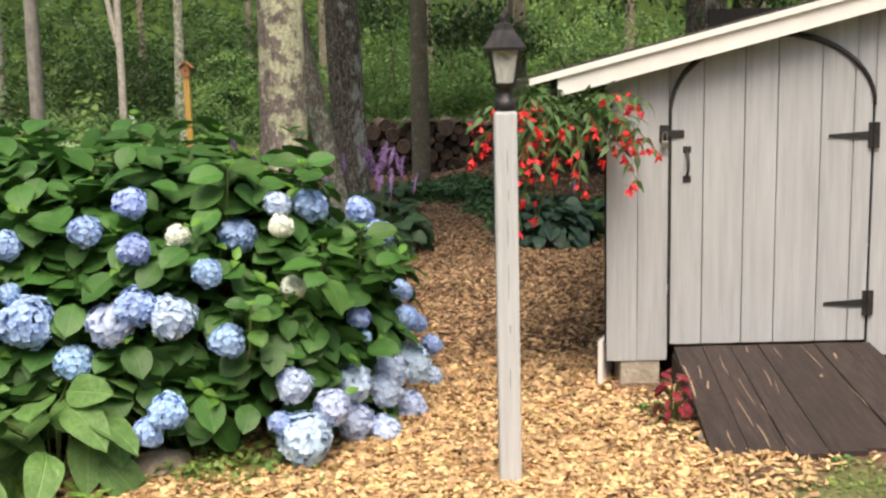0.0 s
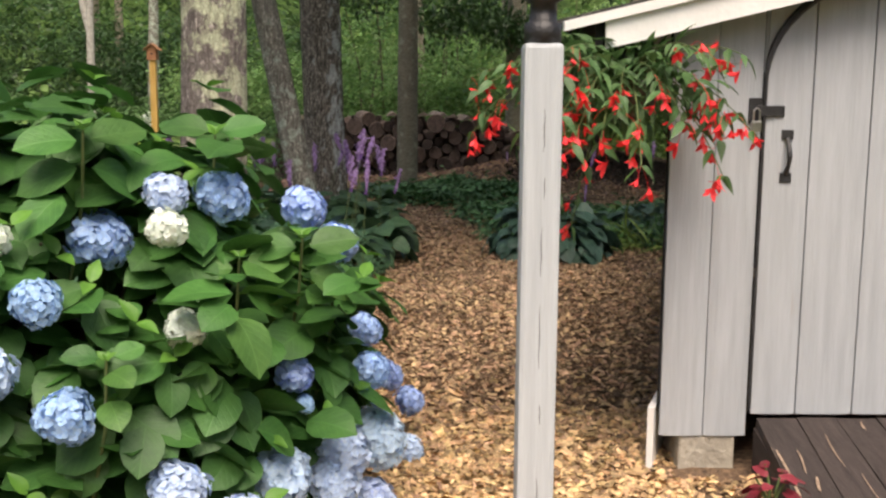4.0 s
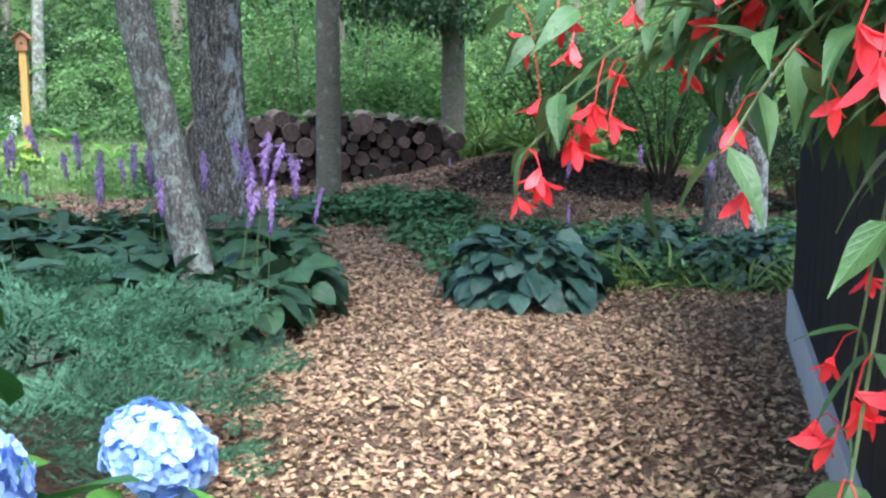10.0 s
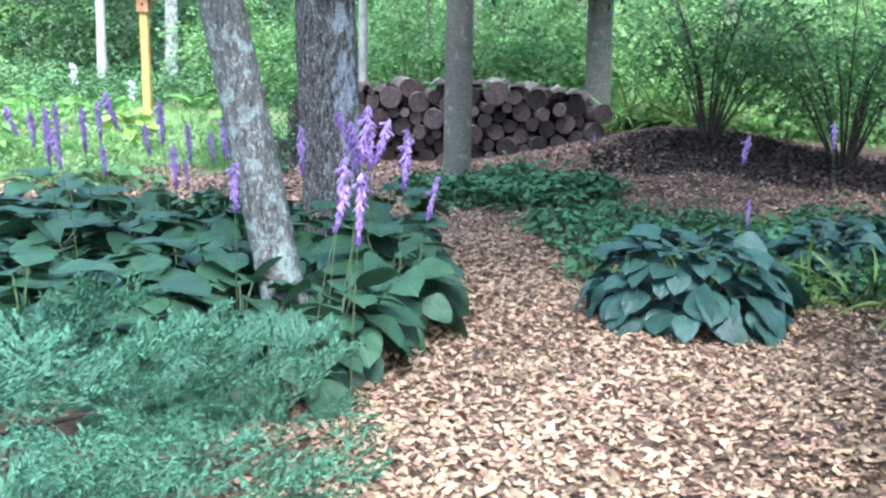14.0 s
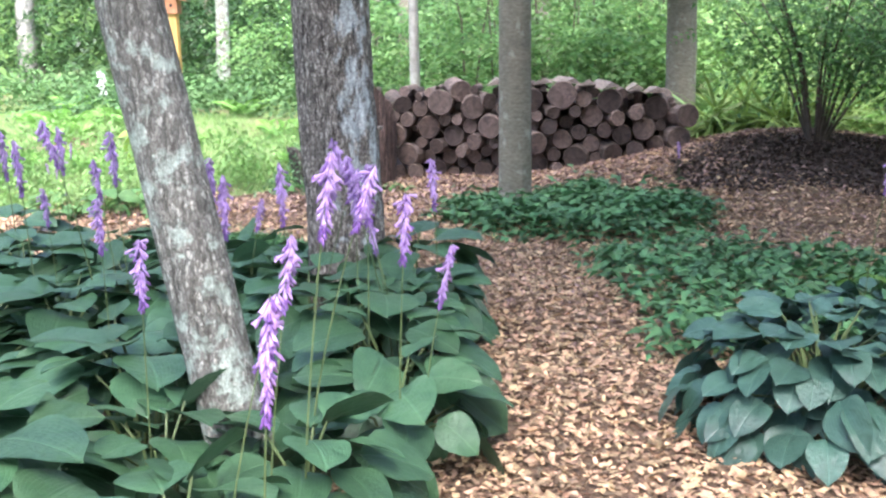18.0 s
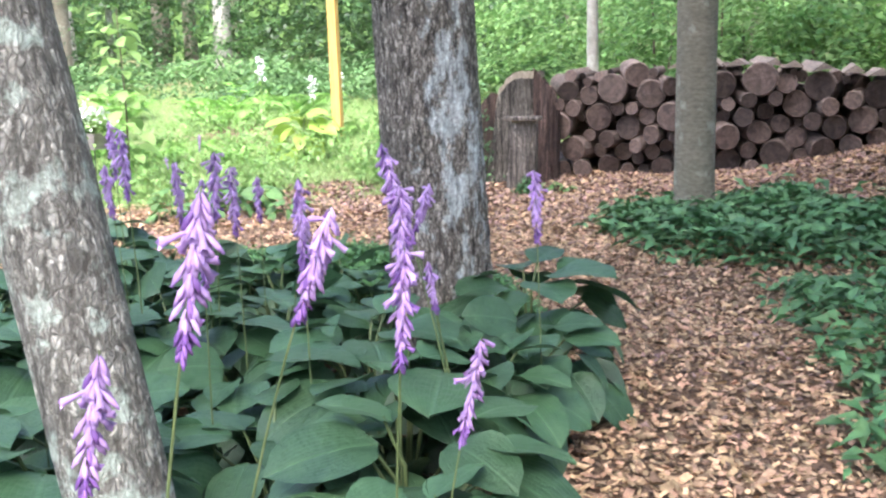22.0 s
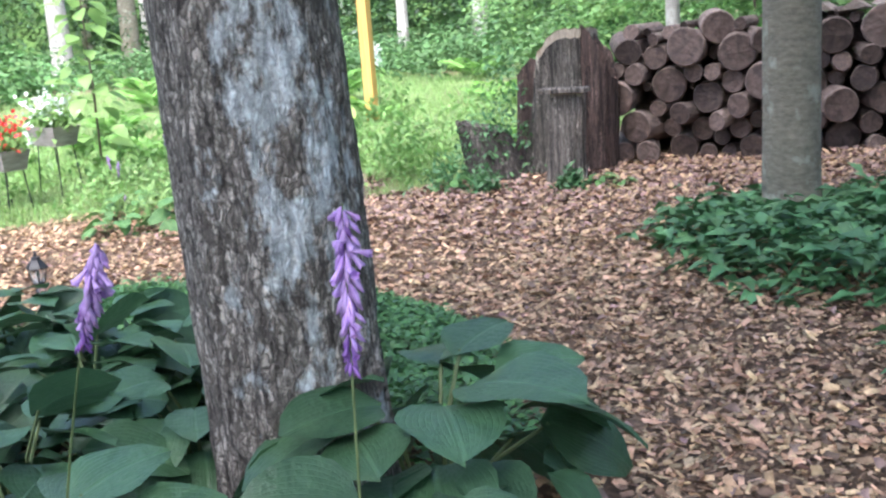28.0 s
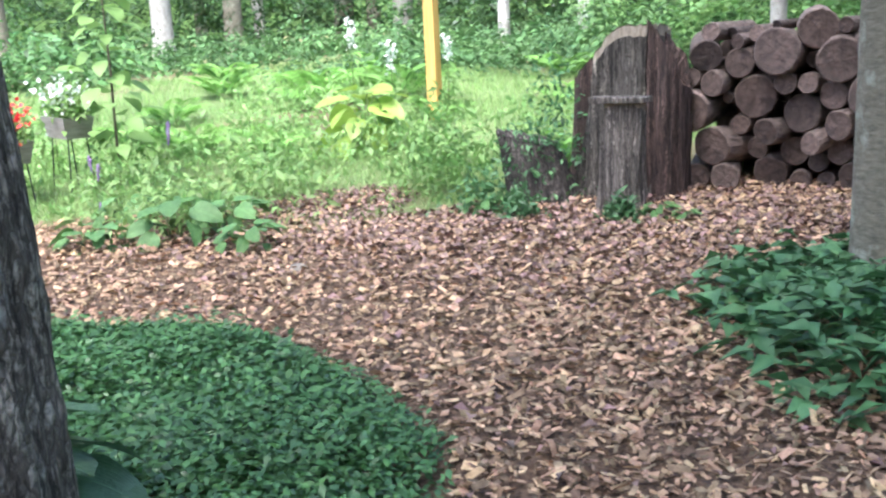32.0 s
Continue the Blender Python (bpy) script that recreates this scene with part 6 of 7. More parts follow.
def spike(x, y, tip, toward, k):
    """A flower stalk with its tip at the given height, leaning the given way (degrees), grown from the nearest clump."""
    own = min(CLUMPS, key=lambda c: math.hypot(c[0] - x, c[1] - y))[2]
    z0 = float(ground_z(x, y)) + 0.05
    s = tip - z0
    lean = (0.06 + 0.09 * (k % 3)) * s
    m = pose(x - lean * math.cos(radians(toward)), y - lean * math.sin(radians(toward)), z0, 0, 0, toward) @ Matrix.Scale(s, 4)
    bpy.context.view_layer.update()
    inv = own.matrix_world.inverted()
    st = part("flower_stalk", SPIKES[k][0], STEM, own)
    st.matrix_local = inv @ m
    bl = part("flower_spike", SPIKES[k][1], PETAL_PURPLE, st, "purple nodding bell flowers")


for x, y, tip, to, k in ((-0.25, 10.74, 0.455, 10, 4), (-0.40, 10.73, 0.63, 50, 3), (-0.53, 12.42, 0.575, 110, 4), (-0.86, 12.24, 0.55, 0, 2), (-0.73, 11.82, 0.365, 150, 1), (-0.44, 9.24, 0.63, 40, 0), (-0.555, 9.69, 0.53, 50, 5),
                         (-0.53, 10.22, 0.82, 60, 1), (-0.61, 10.05, 0.61, 60, 1), (-0.65, 11.39, 0.66, 80, 3), (-0.81, 11.73, 0.66, 160, 5), (-0.79, 11.80, 0.57, 100, 3), (-1.10, 11.71, 0.635, 120, 0), (-0.92, 11.95, 0.72, 170, 2), (-0.47, 10.55, 0.74, 30, 2)):
    spike(x, y, tip, to, k)
for k, (x, y, tip, to) in enumerate(((-2.63, 12.3, 0.70, 160), (-2.50, 12.3, 0.45, 170), (-2.22, 12.3, 0.60, 150), (-1.97, 12.4, 0.60, 160), (-1.79, 12.3, 0.55, 120), (-1.67, 12.2, 0.66, 90), (-2.83, 12.2, 0.58, 180), (-3.1, 12.6, 0.66, 170),
                                     (-1.36, 12.3, 0.40, 40), (-2.05, 12.6, 0.34, 200), (-2.4, 11.3, 0.62, 140), (-1.7, 11.2, 0.55, 130), (-1.25, 11.4, 0.62, 100), (-1.15, 10.3, 0.55, 100), (-3.4, 11.6, 0.6, 170), (-2.9, 13.3, 0.7, 150), (-2.45, 12.25, 0.80, 165), (-2.10, 12.25, 0.74, 150), (-3.1, 13.0, 0.70, 170), (-1.55, 12.1, 0.62, 130), (-1.8, 12.75, 0.5, 120), (-2.7, 11.9, 0.72, 160), (-3.5, 13.1, 0.66, 175))):
    spike(x, y, tip, to, (0, 3, 1, 0, 5, 3)[k % 6])

blue = hosta("blue_hosta", 145, 0.195, 0.170, LEAF_BLUE, "large blue-green hosta mound at the path edge", 0.46, 0.44, 21, "bed hostas", droop=0.75, loose=2.2, skirt=80)
blue.matrix_world = pose(1.14, 11.42, float(ground_z(1.14, 11.42)) - 0.01)
for k, (x, y, s) in enumerate(((2.25, 12.4, 0.75), (2.9, 12.1, 0.7), (1.7, 12.7, 0.6), (3.4, 12.5, 0.7), (2.6, 13.0, 0.7))):
    c = copy_thing(blue, pose(x, y, float(ground_z(x, y)) - 0.01, 0, 0, 70 * k) @ Matrix.Scale(s, 4))
    tagged(c, "smaller blue-green hosta further back in the bed")
    c.scale = (s, s, s)
CLUMPS += [(1.14, 11.42, blue)]
for k, (x, y, tip, to) in enumerate(((1.5, 11.6, 0.25, 30), (1.75, 12.7, 0.55, 20), (2.5, 13.3, 0.6, 80), (2.9, 12.6, 0.55, 60), (1.1, 16.4, 0.3, 90))):
    spike(x, y, tip, to, k)
front = hosta("striped_hosta", 30, 0.24, 0.15, LEAF_STRIPE, "ribbed mid-green hosta in front of the hydrangea", 0.22, 0.42, 31, "front hostas")
front.matrix_world = pose(-1.72, 4.30, -0.39) @ Matrix.Scale(1.15, 4)
copy_thing(front, pose(-1.62, 4.55, -0.39, 0, 0, 120))
copy_thing(front, pose(-2.15, 4.35, -0.39, 0, 0, 220))
yellow = hosta("lime_hosta", 16, 0.34, 0.22, LIME, "lime-yellow hosta in the clearing", 0.16, 0.5, 41, "clearing hostas")
yellow.matrix_world = pose(-4.81, 19.46, float(ground_z(-4.81, 19.46)))
weed = hosta("leafy_weed", 18, 0.16, 0.10, LEAF_STRIPE, "broad-leaved green weed at the path edge", 0.14, 0.18, 51, "weeds", "weed")
weed.matrix_world = pose(-4.5, 16.30, -0.41)
for x, y, s in ((-1.62, 17.75, 0.45), (-3.6, 16.6, 0.8), (-2.7, 17.7, 0.6), (-4.9, 16.9, 0.9), (1.05, 5.15, 0.3), (-1.05, 4.62, 0.45), (-0.80, 4.42, 0.35), (-1.12, 4.36, 0.3), (-4.18, 16.62, 1.25), (-4.05, 16.95, 1.0), (-1.45, 17.68, 0.35), (2.05, 4.36, 0.3), (1.75, 4.40, 0.22)):
    c = copy_thing(weed, pose(x, y, float(ground_z(x, y)), 0, 0, 90 * s) @ Matrix.Scale(s, 4))
    c.scale = (s, s, s)

for x, y, tip, to, k in ((-4.62, 16.42, 0.16, 170, 1), (-4.50, 16.38, 0.12, 20, 3), (-4.36, 16.25, -0.08, 10, 2), (-4.75, 17.2, 0.28, 40, 0)):
    CLUMPS.append((-4.5, 16.30, weed))
    spike(x, y, tip, to, k)

# ---- crimson coleus and stone by the ramp ----
col = hosta("coleus", 34, 0.075, 0.045, COLEUS, "dark crimson coleus beside the ramp", 0.06, 0.25, 61, "coleus", "plant")
col.matrix_world = pose(1.13, 4.98, -0.39)
c = copy_thing(col, pose(2.55, 5.15, -0.39, 0, 0, 60))


def stone(x, y, s, seed, label):
    bm = bmesh.new()
    bmesh.ops.create_icosphere(bm, subdivisions=3, radius=1)
    for v in bm.verts:
        v.co *= 1 + 0.28 * noise.noise(v.co * 1.2 + Vector((seed, 0, 0)))
        v.co = Vector((v.co.x * s[0], v.co.y * s[1], v.co.z * s[2]))
    ob = part("stone", bm, ROCK, None, smooth=True)
    ob.matrix_world = pose(x, y, float(ground_z(x, y)) + 0.2 * s[2], 0, 0, 40 * seed)
    return tagged(ob, label, "stone", "garden stones")


stone(-1.29, 4.42, (0.15, 0.10, 0.09), 1, "rounded tan field stone under the hydrangea")
stone(-3.05, 16.35, (0.05, 0.04, 0.03), 2, "small pale stone lying on the mulch")
stone(1.25, 4.75, (0.10, 0.05, 0.03), 3, "flat grey stone by the ramp")


# ---- low planting, as uncountable masses ----
def cover(name, poly, count, size, mat, low, high, label, template=None, mound=0.0, centre=None, seed=1, bias=0.5, category="ground cover", avoid=()):
    """Small leaves at all heights between the ground and a humped top."""
    r = np.random.default_rng(seed)
    xs, ys = np.array([p[0] for p in poly]), np.array([p[1] for p in poly])
    x, y = r.uniform(xs.min(), xs.max(), count * 3), r.uniform(ys.min(), ys.max(), count * 3)
    ok = inside(poly, x, y)
    for ax, ay, ar in avoid:
        ok &= np.hypot(x - ax, y - ay) > ar
    x, y = x[ok][:count], y[ok][:count]
    n = len(x)
    edge = np.full(n, 9.0)
    for (x0, y0), (x1, y1) in zip(poly, poly[1:] + poly[:1]):
        t = np.clip(((x - x0) * (x1 - x0) + (y - y0) * (y1 - y0)) / ((x1 - x0) ** 2 + (y1 - y0) ** 2), 0, 1)
        edge = np.minimum(edge, np.hypot(x - x0 - t * (x1 - x0), y - y0 - t * (y1 - y0)))
    lump = 0.75 + 0.5 * (np.sin(5.1 * x + 1.3 * seed) * np.sin(4.3 * y + seed)) * 0.5
    thin = r.random(n) < np.clip(edge / 0.20, 0.12, 1) * (0.75 + 0.25 * np.sin(9 * x + seed) * np.sin(8 * y))
    x, y, edge, lump = x[thin], y[thin], edge[thin], lump[thin]
    n = len(x)
    top = low + (high - low) * np.clip(edge / 0.22, 0.15, 1) * lump * np.where(r.random(n) < 0.06, 1.6, 1.0)
    z = ground_z(x, y) + top * r.random(n) ** bias
    a = r.random(n) * 6.283
    fw = np.stack([np.cos(a), np.sin(a), r.normal(0.05, 0.3, n)], 1)
    up = np.stack([r.normal(0, 0.4, n), r.normal(0, 0.4, n), np.ones(n)], 1)
    me = many(name, template or small_leaf(1, 0.5), turns_of(fw, up, size * (0.6 + 0.8 * r.random(n))), np.stack([x, y, z], 1), mat, smooth=False)
    return tagged(new(name, me), label, category, kind="stuff")


cover("vinca", BED_VINCA, 64000, 0.034, LEAF_VINCA, 0.03, 0.17, "dense low vinca mat with small glossy leaves", template=plain_leaf(0.5), seed=3, avoid=((-1.13, 13.12, 0.24),))
cover("ground_cover", BED_COVER, 6200, 0.09, LEAF_COVER, 0.04, 0.25, "low green leafy ground cover beside the path", seed=4)
cover("ground_cover", BED_POLE, 5600, 0.10, LEAF_COVER, 0.03, 0.24, "low green leafy ground cover round the smooth trunk", seed=5, avoid=((-0.27, 16.85, 0.16),))
cover("under_planting", [(-5.4, 9.3), (-0.6, 9.6), (-0.65, 13.5), (-3.2, 14.3), (-5.4, 13.8)], 6000, 0.09, LEAF_HOSTA, 0.02, 0.14, "dark leaves filling between the hostas", seed=6, avoid=STEMS)
cover("bed_leaves", [(1.5, 11.9), (3.9, 11.6), (5.5, 13.0), (5.0, 15.0), (2.6, 14.8), (1.6, 13.4)], 5200, 0.10, LEAF_COVER, 0.05, 0.28, "mixed green bed plants behind the blue hosta", seed=7, avoid=((3.35, 13.2, 0.32),))


def needle_spray(seed):
    """A feathery juniper plume: side twigs forking from a nodding leader, each forked again and set with short needles."""
    r = np.random.default_rng(seed)
    P, W = [], []
    for k in range(22):
        t = 0.08 + 0.92 * k / 22
        hand = 1 if k % 2 else -1
        way = np.array([hand * r.uniform(0.55, 0.85), 0.75, r.normal(0.22, 0.16)])
        way /= np.linalg.norm(way)
        root = np.array([0.0, t * 0.9, 0.16 * math.sin(t * 2.6) - 0.10 * t * t])
        reach = (0.36 * (1 - t) + 0.13) * r.uniform(0.8, 1.15)
        for m in range(7):
            q = (m + 0.6) / 7
            fork = way + np.array([r.normal(0, 0.35), 0.15, r.normal(0.05, 0.30)]) * (0.3 + q)
            fork /= np.linalg.norm(fork)
            for c in np.linspace(0, 1, 9):
                P.append(root + way * reach * q + fork * reach * 0.30 * c)
                W.append(fork)
    P, W = np.array(P), np.array(W)
    n = len(P)
    P = P + r.normal(0, 0.003, (n, 3))
    fw = W + r.normal(0, 0.38, (n, 3))
    blade = ([(-0.5, 0, 0), (0.5, 0, 0.2), (0.0, 1, 0.1)], [(0, 1, 2)])
    return many("frond", blade, turns_of(fw, r.normal(0, 0.5, (n, 3)) + (0, 0, 1), np.stack([np.full(n, 0.011), 0.030 + 0.022 * r.random(n), np.full(n, 0.02)], 1)), P, NEEDLE, smooth=False)


SPRAYS = [needle_spray(s) for s in range(4)]
jun = thing("juniper", -1.6, 8.4, -0.36, "feathery blue-green spreading juniper beside the path", "shrub")
jun.matrix_world = Matrix.Identity(4)
JIN = [(-0.72, 7.2), (-0.62, 8.4), (-0.60, 9.0), (-1.2, 9.0), (-3.6, 9.1), (-4.2, 8.0), (-3.6, 7.1), (-1.6, 7.0)]
for k, (x, y) in enumerate(spread(JIN, 0.175, 9)[:300]):
    e = min(1.0, (x - -4.4) * 0.5, (-0.42 - x) * 1.6 + 0.1)
    z = float(ground_z(x, y)) + 0.02 + max(0.06, 0.46 * e) * random.uniform(0.25, 1.0)
    ob = part("frond", SPRAYS[k % 4], NEEDLE, jun)
    s = random.uniform(0.40, 0.58)
    ob.matrix_local = pose(x, y, z, random.uniform(-5, 28), random.uniform(-18, 18), random.uniform(-175, 60) if x > -1.2 else random.uniform(0, 360)) @ Matrix.Scale(s, 4)
for k in range(9):
    a = 0.7 * k
    part("branch", mesh_of("branch", *tube([(-1.8, 8.3, -0.36), (-1.8 + 0.5 * math.cos(a), 8.3 + 0.4 * math.sin(a), -0.1), (-1.8 + 1.1 * math.cos(a), 8.3 + 0.8 * math.sin(a), -0.05)], [0.02, 0.012, 0.005], 6), TWIG), TWIG, jun)


def fern_mesh(seed, n=9, length=0.6):
    """Arching fronds with two rows of tapering leaflets."""
    r = np.random.default_rng(seed)
    tt, pp = [], []
    for k in range(n):
        a = 6.283 * k / n + r.normal(0, 0.2)
        h = r.uniform(0.6, 1.0)
        o = np.array([math.cos(a), math.sin(a), 0])
        for i in range(22):
            t = 0.12 + 0.88 * i / 22
            p = o * t * length * 0.8 + np.array([0, 0, length * h * (1.25 * t - 0.85 * t * t)])
            w = length * 0.26 * math.sin(math.pi * min(1, 0.15 + 0.9 * t)) ** 0.8
            d = np.cross(o, (0, 0, 1.0))
            for s in (1, -1):
                tt.append(turns_of((d * s + o * 0.35 + (0, 0, -0.15))[None], np.array([[0, 0, 1.0]]), np.array([w]))[0]), pp.append(p)
    return many("fronds", small_leaf(1, 0.22), np.array(tt), np.array(pp), FERN, smooth=False)


FERNS = [fern_mesh(s, 8 + s % 3) for s in range(3)]


def fern(x, y, s, k, label="light green fern in the clearing"):
    t = thing("fern", x, y, float(ground_z(x, y)), label, "fern", "ferns", rz=random.uniform(0, 360))
    ob = part("fronds", FERNS[k % 3], FERN, t)
    ob.scale = (s, s, s)


fern(-1.80, 4.08, 0.36, 0, "small bright fern in front of the hydrangea")
fern(-1.50, 4.16, 0.28, 1, "small bright fern in front of the hydrangea")
for k, (x, y, s) in enumerate(((2.0, 13.6, 0.9), (2.4, 13.9, 0.8), (3.9, 13.9, 0.9), (-6.9, 21.6, 1.5), (-6.2, 22.2, 1.5), (-7.6, 22.4, 1.4), (-5.6, 19.2, 0.9), (-6.4, 19.0, 1.0), (-3.9, 21.8, 1.0), (-5.0, 21.0, 0.9),
                               (-8.2, 20.6, 1.0), (-7.4, 19.3, 0.9), (2.4, 20.6, 1.2), (3.0, 21.0, 1.2), (2.0, 21.6, 1.2), (3.6, 20.4, 1.1), (-9.2, 22.5, 1.2), (-2.9, 19.2, 0.8), (-9.5, 19.4, 1.0), (-10.5, 24.0, 1.3), (-5.3, 24.6, 1.2), (-8.6, 25.5, 1.3))):
    fern(x, y, s, k)

# blades of grass over the clearing, denser near the path
n = 120000
lx, ly = rng.uniform(-13, 6, n), 15.8 + 14 * rng.random(n) ** 1.4
keep = (lawn_amount(lx, ly) > 0.35 + 0.5 * rng.random(n)) & (np.sin(1.9 * lx) * np.sin(1.6 * ly + 0.8) > rng.uniform(-1.4, 0.3, n))
lx, ly = lx[keep], ly[keep]
n = len(lx)
fw = np.stack([rng.normal(0, 0.5, n), rng.normal(0, 0.5, n), np.ones(n)], 1)
grass = ([(-0.5, 0, 0), (0.5, 0, 0), (0.3, 0.55, 0.1), (-0.3, 0.55, 0.1), (0, 1, 0.35)], [(0, 1, 2), (0, 2, 3), (3, 2, 4)])
tall = 0.05 + 0.10 * rng.random(n) + 0.10 * np.clip(np.sin(0.9 * lx + 2) * np.sin(1.1 * ly), 0, 1)
tagged(new("grass", many("grass", grass, turns_of(fw, rng.normal(0, 1, (n, 3)), np.stack([np.full(n, 0.008), tall, np.full(n, 0.03)], 1)), np.stack([lx, ly, ground_z(lx, ly)], 1), GRASS, smooth=False)), "uneven light green grass and weeds in the clearing", "grass", kind="stuff")


def weeds(name, centres, per, size, mat, label, seed, category="weeds", shape=None):
    """Loose leafy weeds in tufts."""
    r = np.random.default_rng(seed)
    P = []
    for x, y, s, h in centres:
        q = r.normal(0, 1, (per, 3)) * (s * 0.5, s * 0.5, 0)
        q[:, 2] = r.random(per) ** 0.8 * h * np.exp(-(q[:, 0] ** 2 + q[:, 1] ** 2) / (s * s))
        q[:, 0] += x
        q[:, 1] += y
        q[:, 2] += ground_z(q[:, 0], q[:, 1])
        P.append(q)
    P = np.concatenate(P)
    n = len(P)
    fw = r.normal(0, 1, (n, 3)) + (0, 0, 0.4)
    up = r.normal(0, 0.5, (n, 3)) + (0, 0, 1)
    return tagged(new(name, many(name, shape or small_leaf(1, 0.42), turns_of(fw, up, size * (0.6 + 0.8 * r.random(n))), P, mat, smooth=False)), label, category, kind="stuff")


cw = [(-4.3, 17.6, 0.5, 0.35), (-5.2, 17.2, 0.5, 0.35), (-3.7, 18.9, 0.5, 0.6), (-3.3, 18.2, 0.35, 0.5), (-5.0, 18.6, 0.6, 0.45), (-6.0, 18.2, 0.7, 0.5), (-6.8, 17.0, 0.6, 0.4), (-4.4, 16.9, 0.45, 0.3), (-3.2, 19.6, 0.5, 0.55), (-5.6, 20.2, 0.6, 0.5), (-4.6, 19.4, 0.4, 0.4), (-7.4, 18.0, 0.7, 0.5), (-6.6, 20.3, 0.6, 0.6), (-8.4, 18.8, 0.8, 0.6)]
weeds("clearing_weeds", cw, 520, 0.075, LEAF_SUN_TONED, "bright leafy weeds in tufts over the clearing", 8)
weeds("stump_weeds", [(-2.50, 18.25, 0.24, 1.25), (-2.42, 18.05, 0.20, 0.95), (-2.62, 18.0, 0.22, 0.55), (-2.75, 17.75, 0.2, 0.3), (-1.80, 17.62, 0.10, 0.16), (-2.4, 17.6, 0.12, 0.2)], 300, 0.05, LEAF_COVER, "weeds growing over the low stump", 9)
weeds("grass_tuft", [(1.85, 19.5, 0.22, 0.2), (2.2, 19.6, 0.25, 0.2), (2.55, 19.5, 0.25, 0.2), (2.9, 19.7, 0.25, 0.2), (3.3, 19.9, 0.3, 0.2)], 130, 0.62, STRAP, "bright arching grassy leaves beside the log pile", 23, "plant", leaf(1, 0.05, 0.7, 0.2, 6, 0.4))
weeds("strap_leaves", [(1.95, 11.85, 0.22, 0.16), (2.35, 11.8, 0.25, 0.16), (2.75, 11.7, 0.25, 0.15), (3.1, 11.7, 0.25, 0.15)], 60, 0.30, STRAP, "thin arching yellow-green grassy leaves at the bed edge", 10, "plant", leaf(1, 0.055, 0.75, 0.2, 6, 0.4))
weeds("strap_leaves", [(1.75, 19.6, 0.3, 0.25), (2.2, 19.9, 0.35, 0.3), (2.7, 20.1, 0.35, 0.3), (3.2, 20.3, 0.35, 0.3), (1.9, 20.3, 0.3, 0.25)], 70, 0.55, LEAF_SUN_TONED, "bright green arching strappy leaves behind the mound", 14, "plant", leaf(1, 0.06, 0.6, 0.2, 6, 0.4))
weeds("edge_plants", [(1.8, 12.0, 0.3, 0.3), (2.3, 12.0, 0.3, 0.3), (2.8, 11.9, 0.3, 0.3), (3.3, 11.9, 0.3, 0.3)], 220, 0.08, LEAF_COVER, "mixed dark green plants at the bed edge", 12, "plant")


# ---- shrubs on the mound ----
def shrub(x, y, h, w, mat, label, seed, count=2600, size=0.085):
    """Many arching stems from one foot, the leaves carried in flat layered sprays along them."""
    t = thing("shrub", x, y, float(ground_z(x, y)), label, "shrub", "mound shrubs")
    r = np.random.default_rng(seed)
    tips = []
    for k in range(17):
        a, o = 6.283 * k / 17 + r.normal(0, 0.2), w * r.uniform(0.35, 1.0)
        e = np.array([o * math.cos(a), o * math.sin(a), h * r.uniform(0.55, 1.0)])
        m = e * (0.35, 0.35, 0.5)
        part("stem", mesh_of("stem", *tube([(0.05 * math.cos(a), 0.05 * math.sin(a), -0.05), m, e], [0.017, 0.011, 0.004], 6), TWIG), TWIG, t)
        tips += [m * (1 - q) + e * q for q in (0.0, 0.2, 0.4, 0.6, 0.8, 1.0)]
    tips = np.array(tips)
    per = 12
    n = count // per
    c = tips[r.integers(0, len(tips), n)] + r.normal(0, 1, (n, 3)) * (0.24, 0.24, 0.10)
    out = c * (1, 1, 0) + r.normal(0, 0.35, (n, 3)) + (0, 0, -0.1)
    out /= np.linalg.norm(out, axis=1)[:, None]
    flat = r.normal(0, 0.25, (n, 3)) + (0, 0, 1)
    side = np.cross(out, flat)
    side /= np.linalg.norm(side, axis=1)[:, None]
    q = np.tile(np.linspace(0, 1, per), n)
    hand = np.tile(np.where(np.arange(per) % 2 == 0, 1.0, -1.0), n)
    o, s, f, c = (np.repeat(b, per, 0) for b in (out, side, flat, c))
    p = c + o * (q * 0.36)[:, None] + s * (hand * 0.02)[:, None] - np.array([0, 0, 1.0]) * (q * q * 0.08)[:, None]
    fw = o * 0.5 + s * hand[:, None] + r.normal(0, 0.25, p.shape)
    tagged(part("foliage", many("foliage", small_leaf(1, 0.45), turns_of(fw, f + r.normal(0, 0.2, p.shape), size * (0.6 + 0.8 * r.random(len(p)))), p, mat, smooth=False), mat, t), kind="stuff")
    return t


LEAF_SHRUB = material("shrub_leaf", (0.065, 0.165, 0.042), (0.155, 0.300, 0.085), 3, 0.45, 0.0, island=0.35, through_light=0.35)
shrub(2.60, 18.0, 1.8, 1.30, LEAF_SHRUB, "open many-stemmed dark green shrub on the mound", 1, 4800, 0.075)
shrub(3.95, 17.3, 2.2, 1.55, LEAF_SHRUB, "open many-stemmed fan-shaped green shrub on the mound", 2, 6600, 0.075)
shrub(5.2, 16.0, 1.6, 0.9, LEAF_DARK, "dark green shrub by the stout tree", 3)


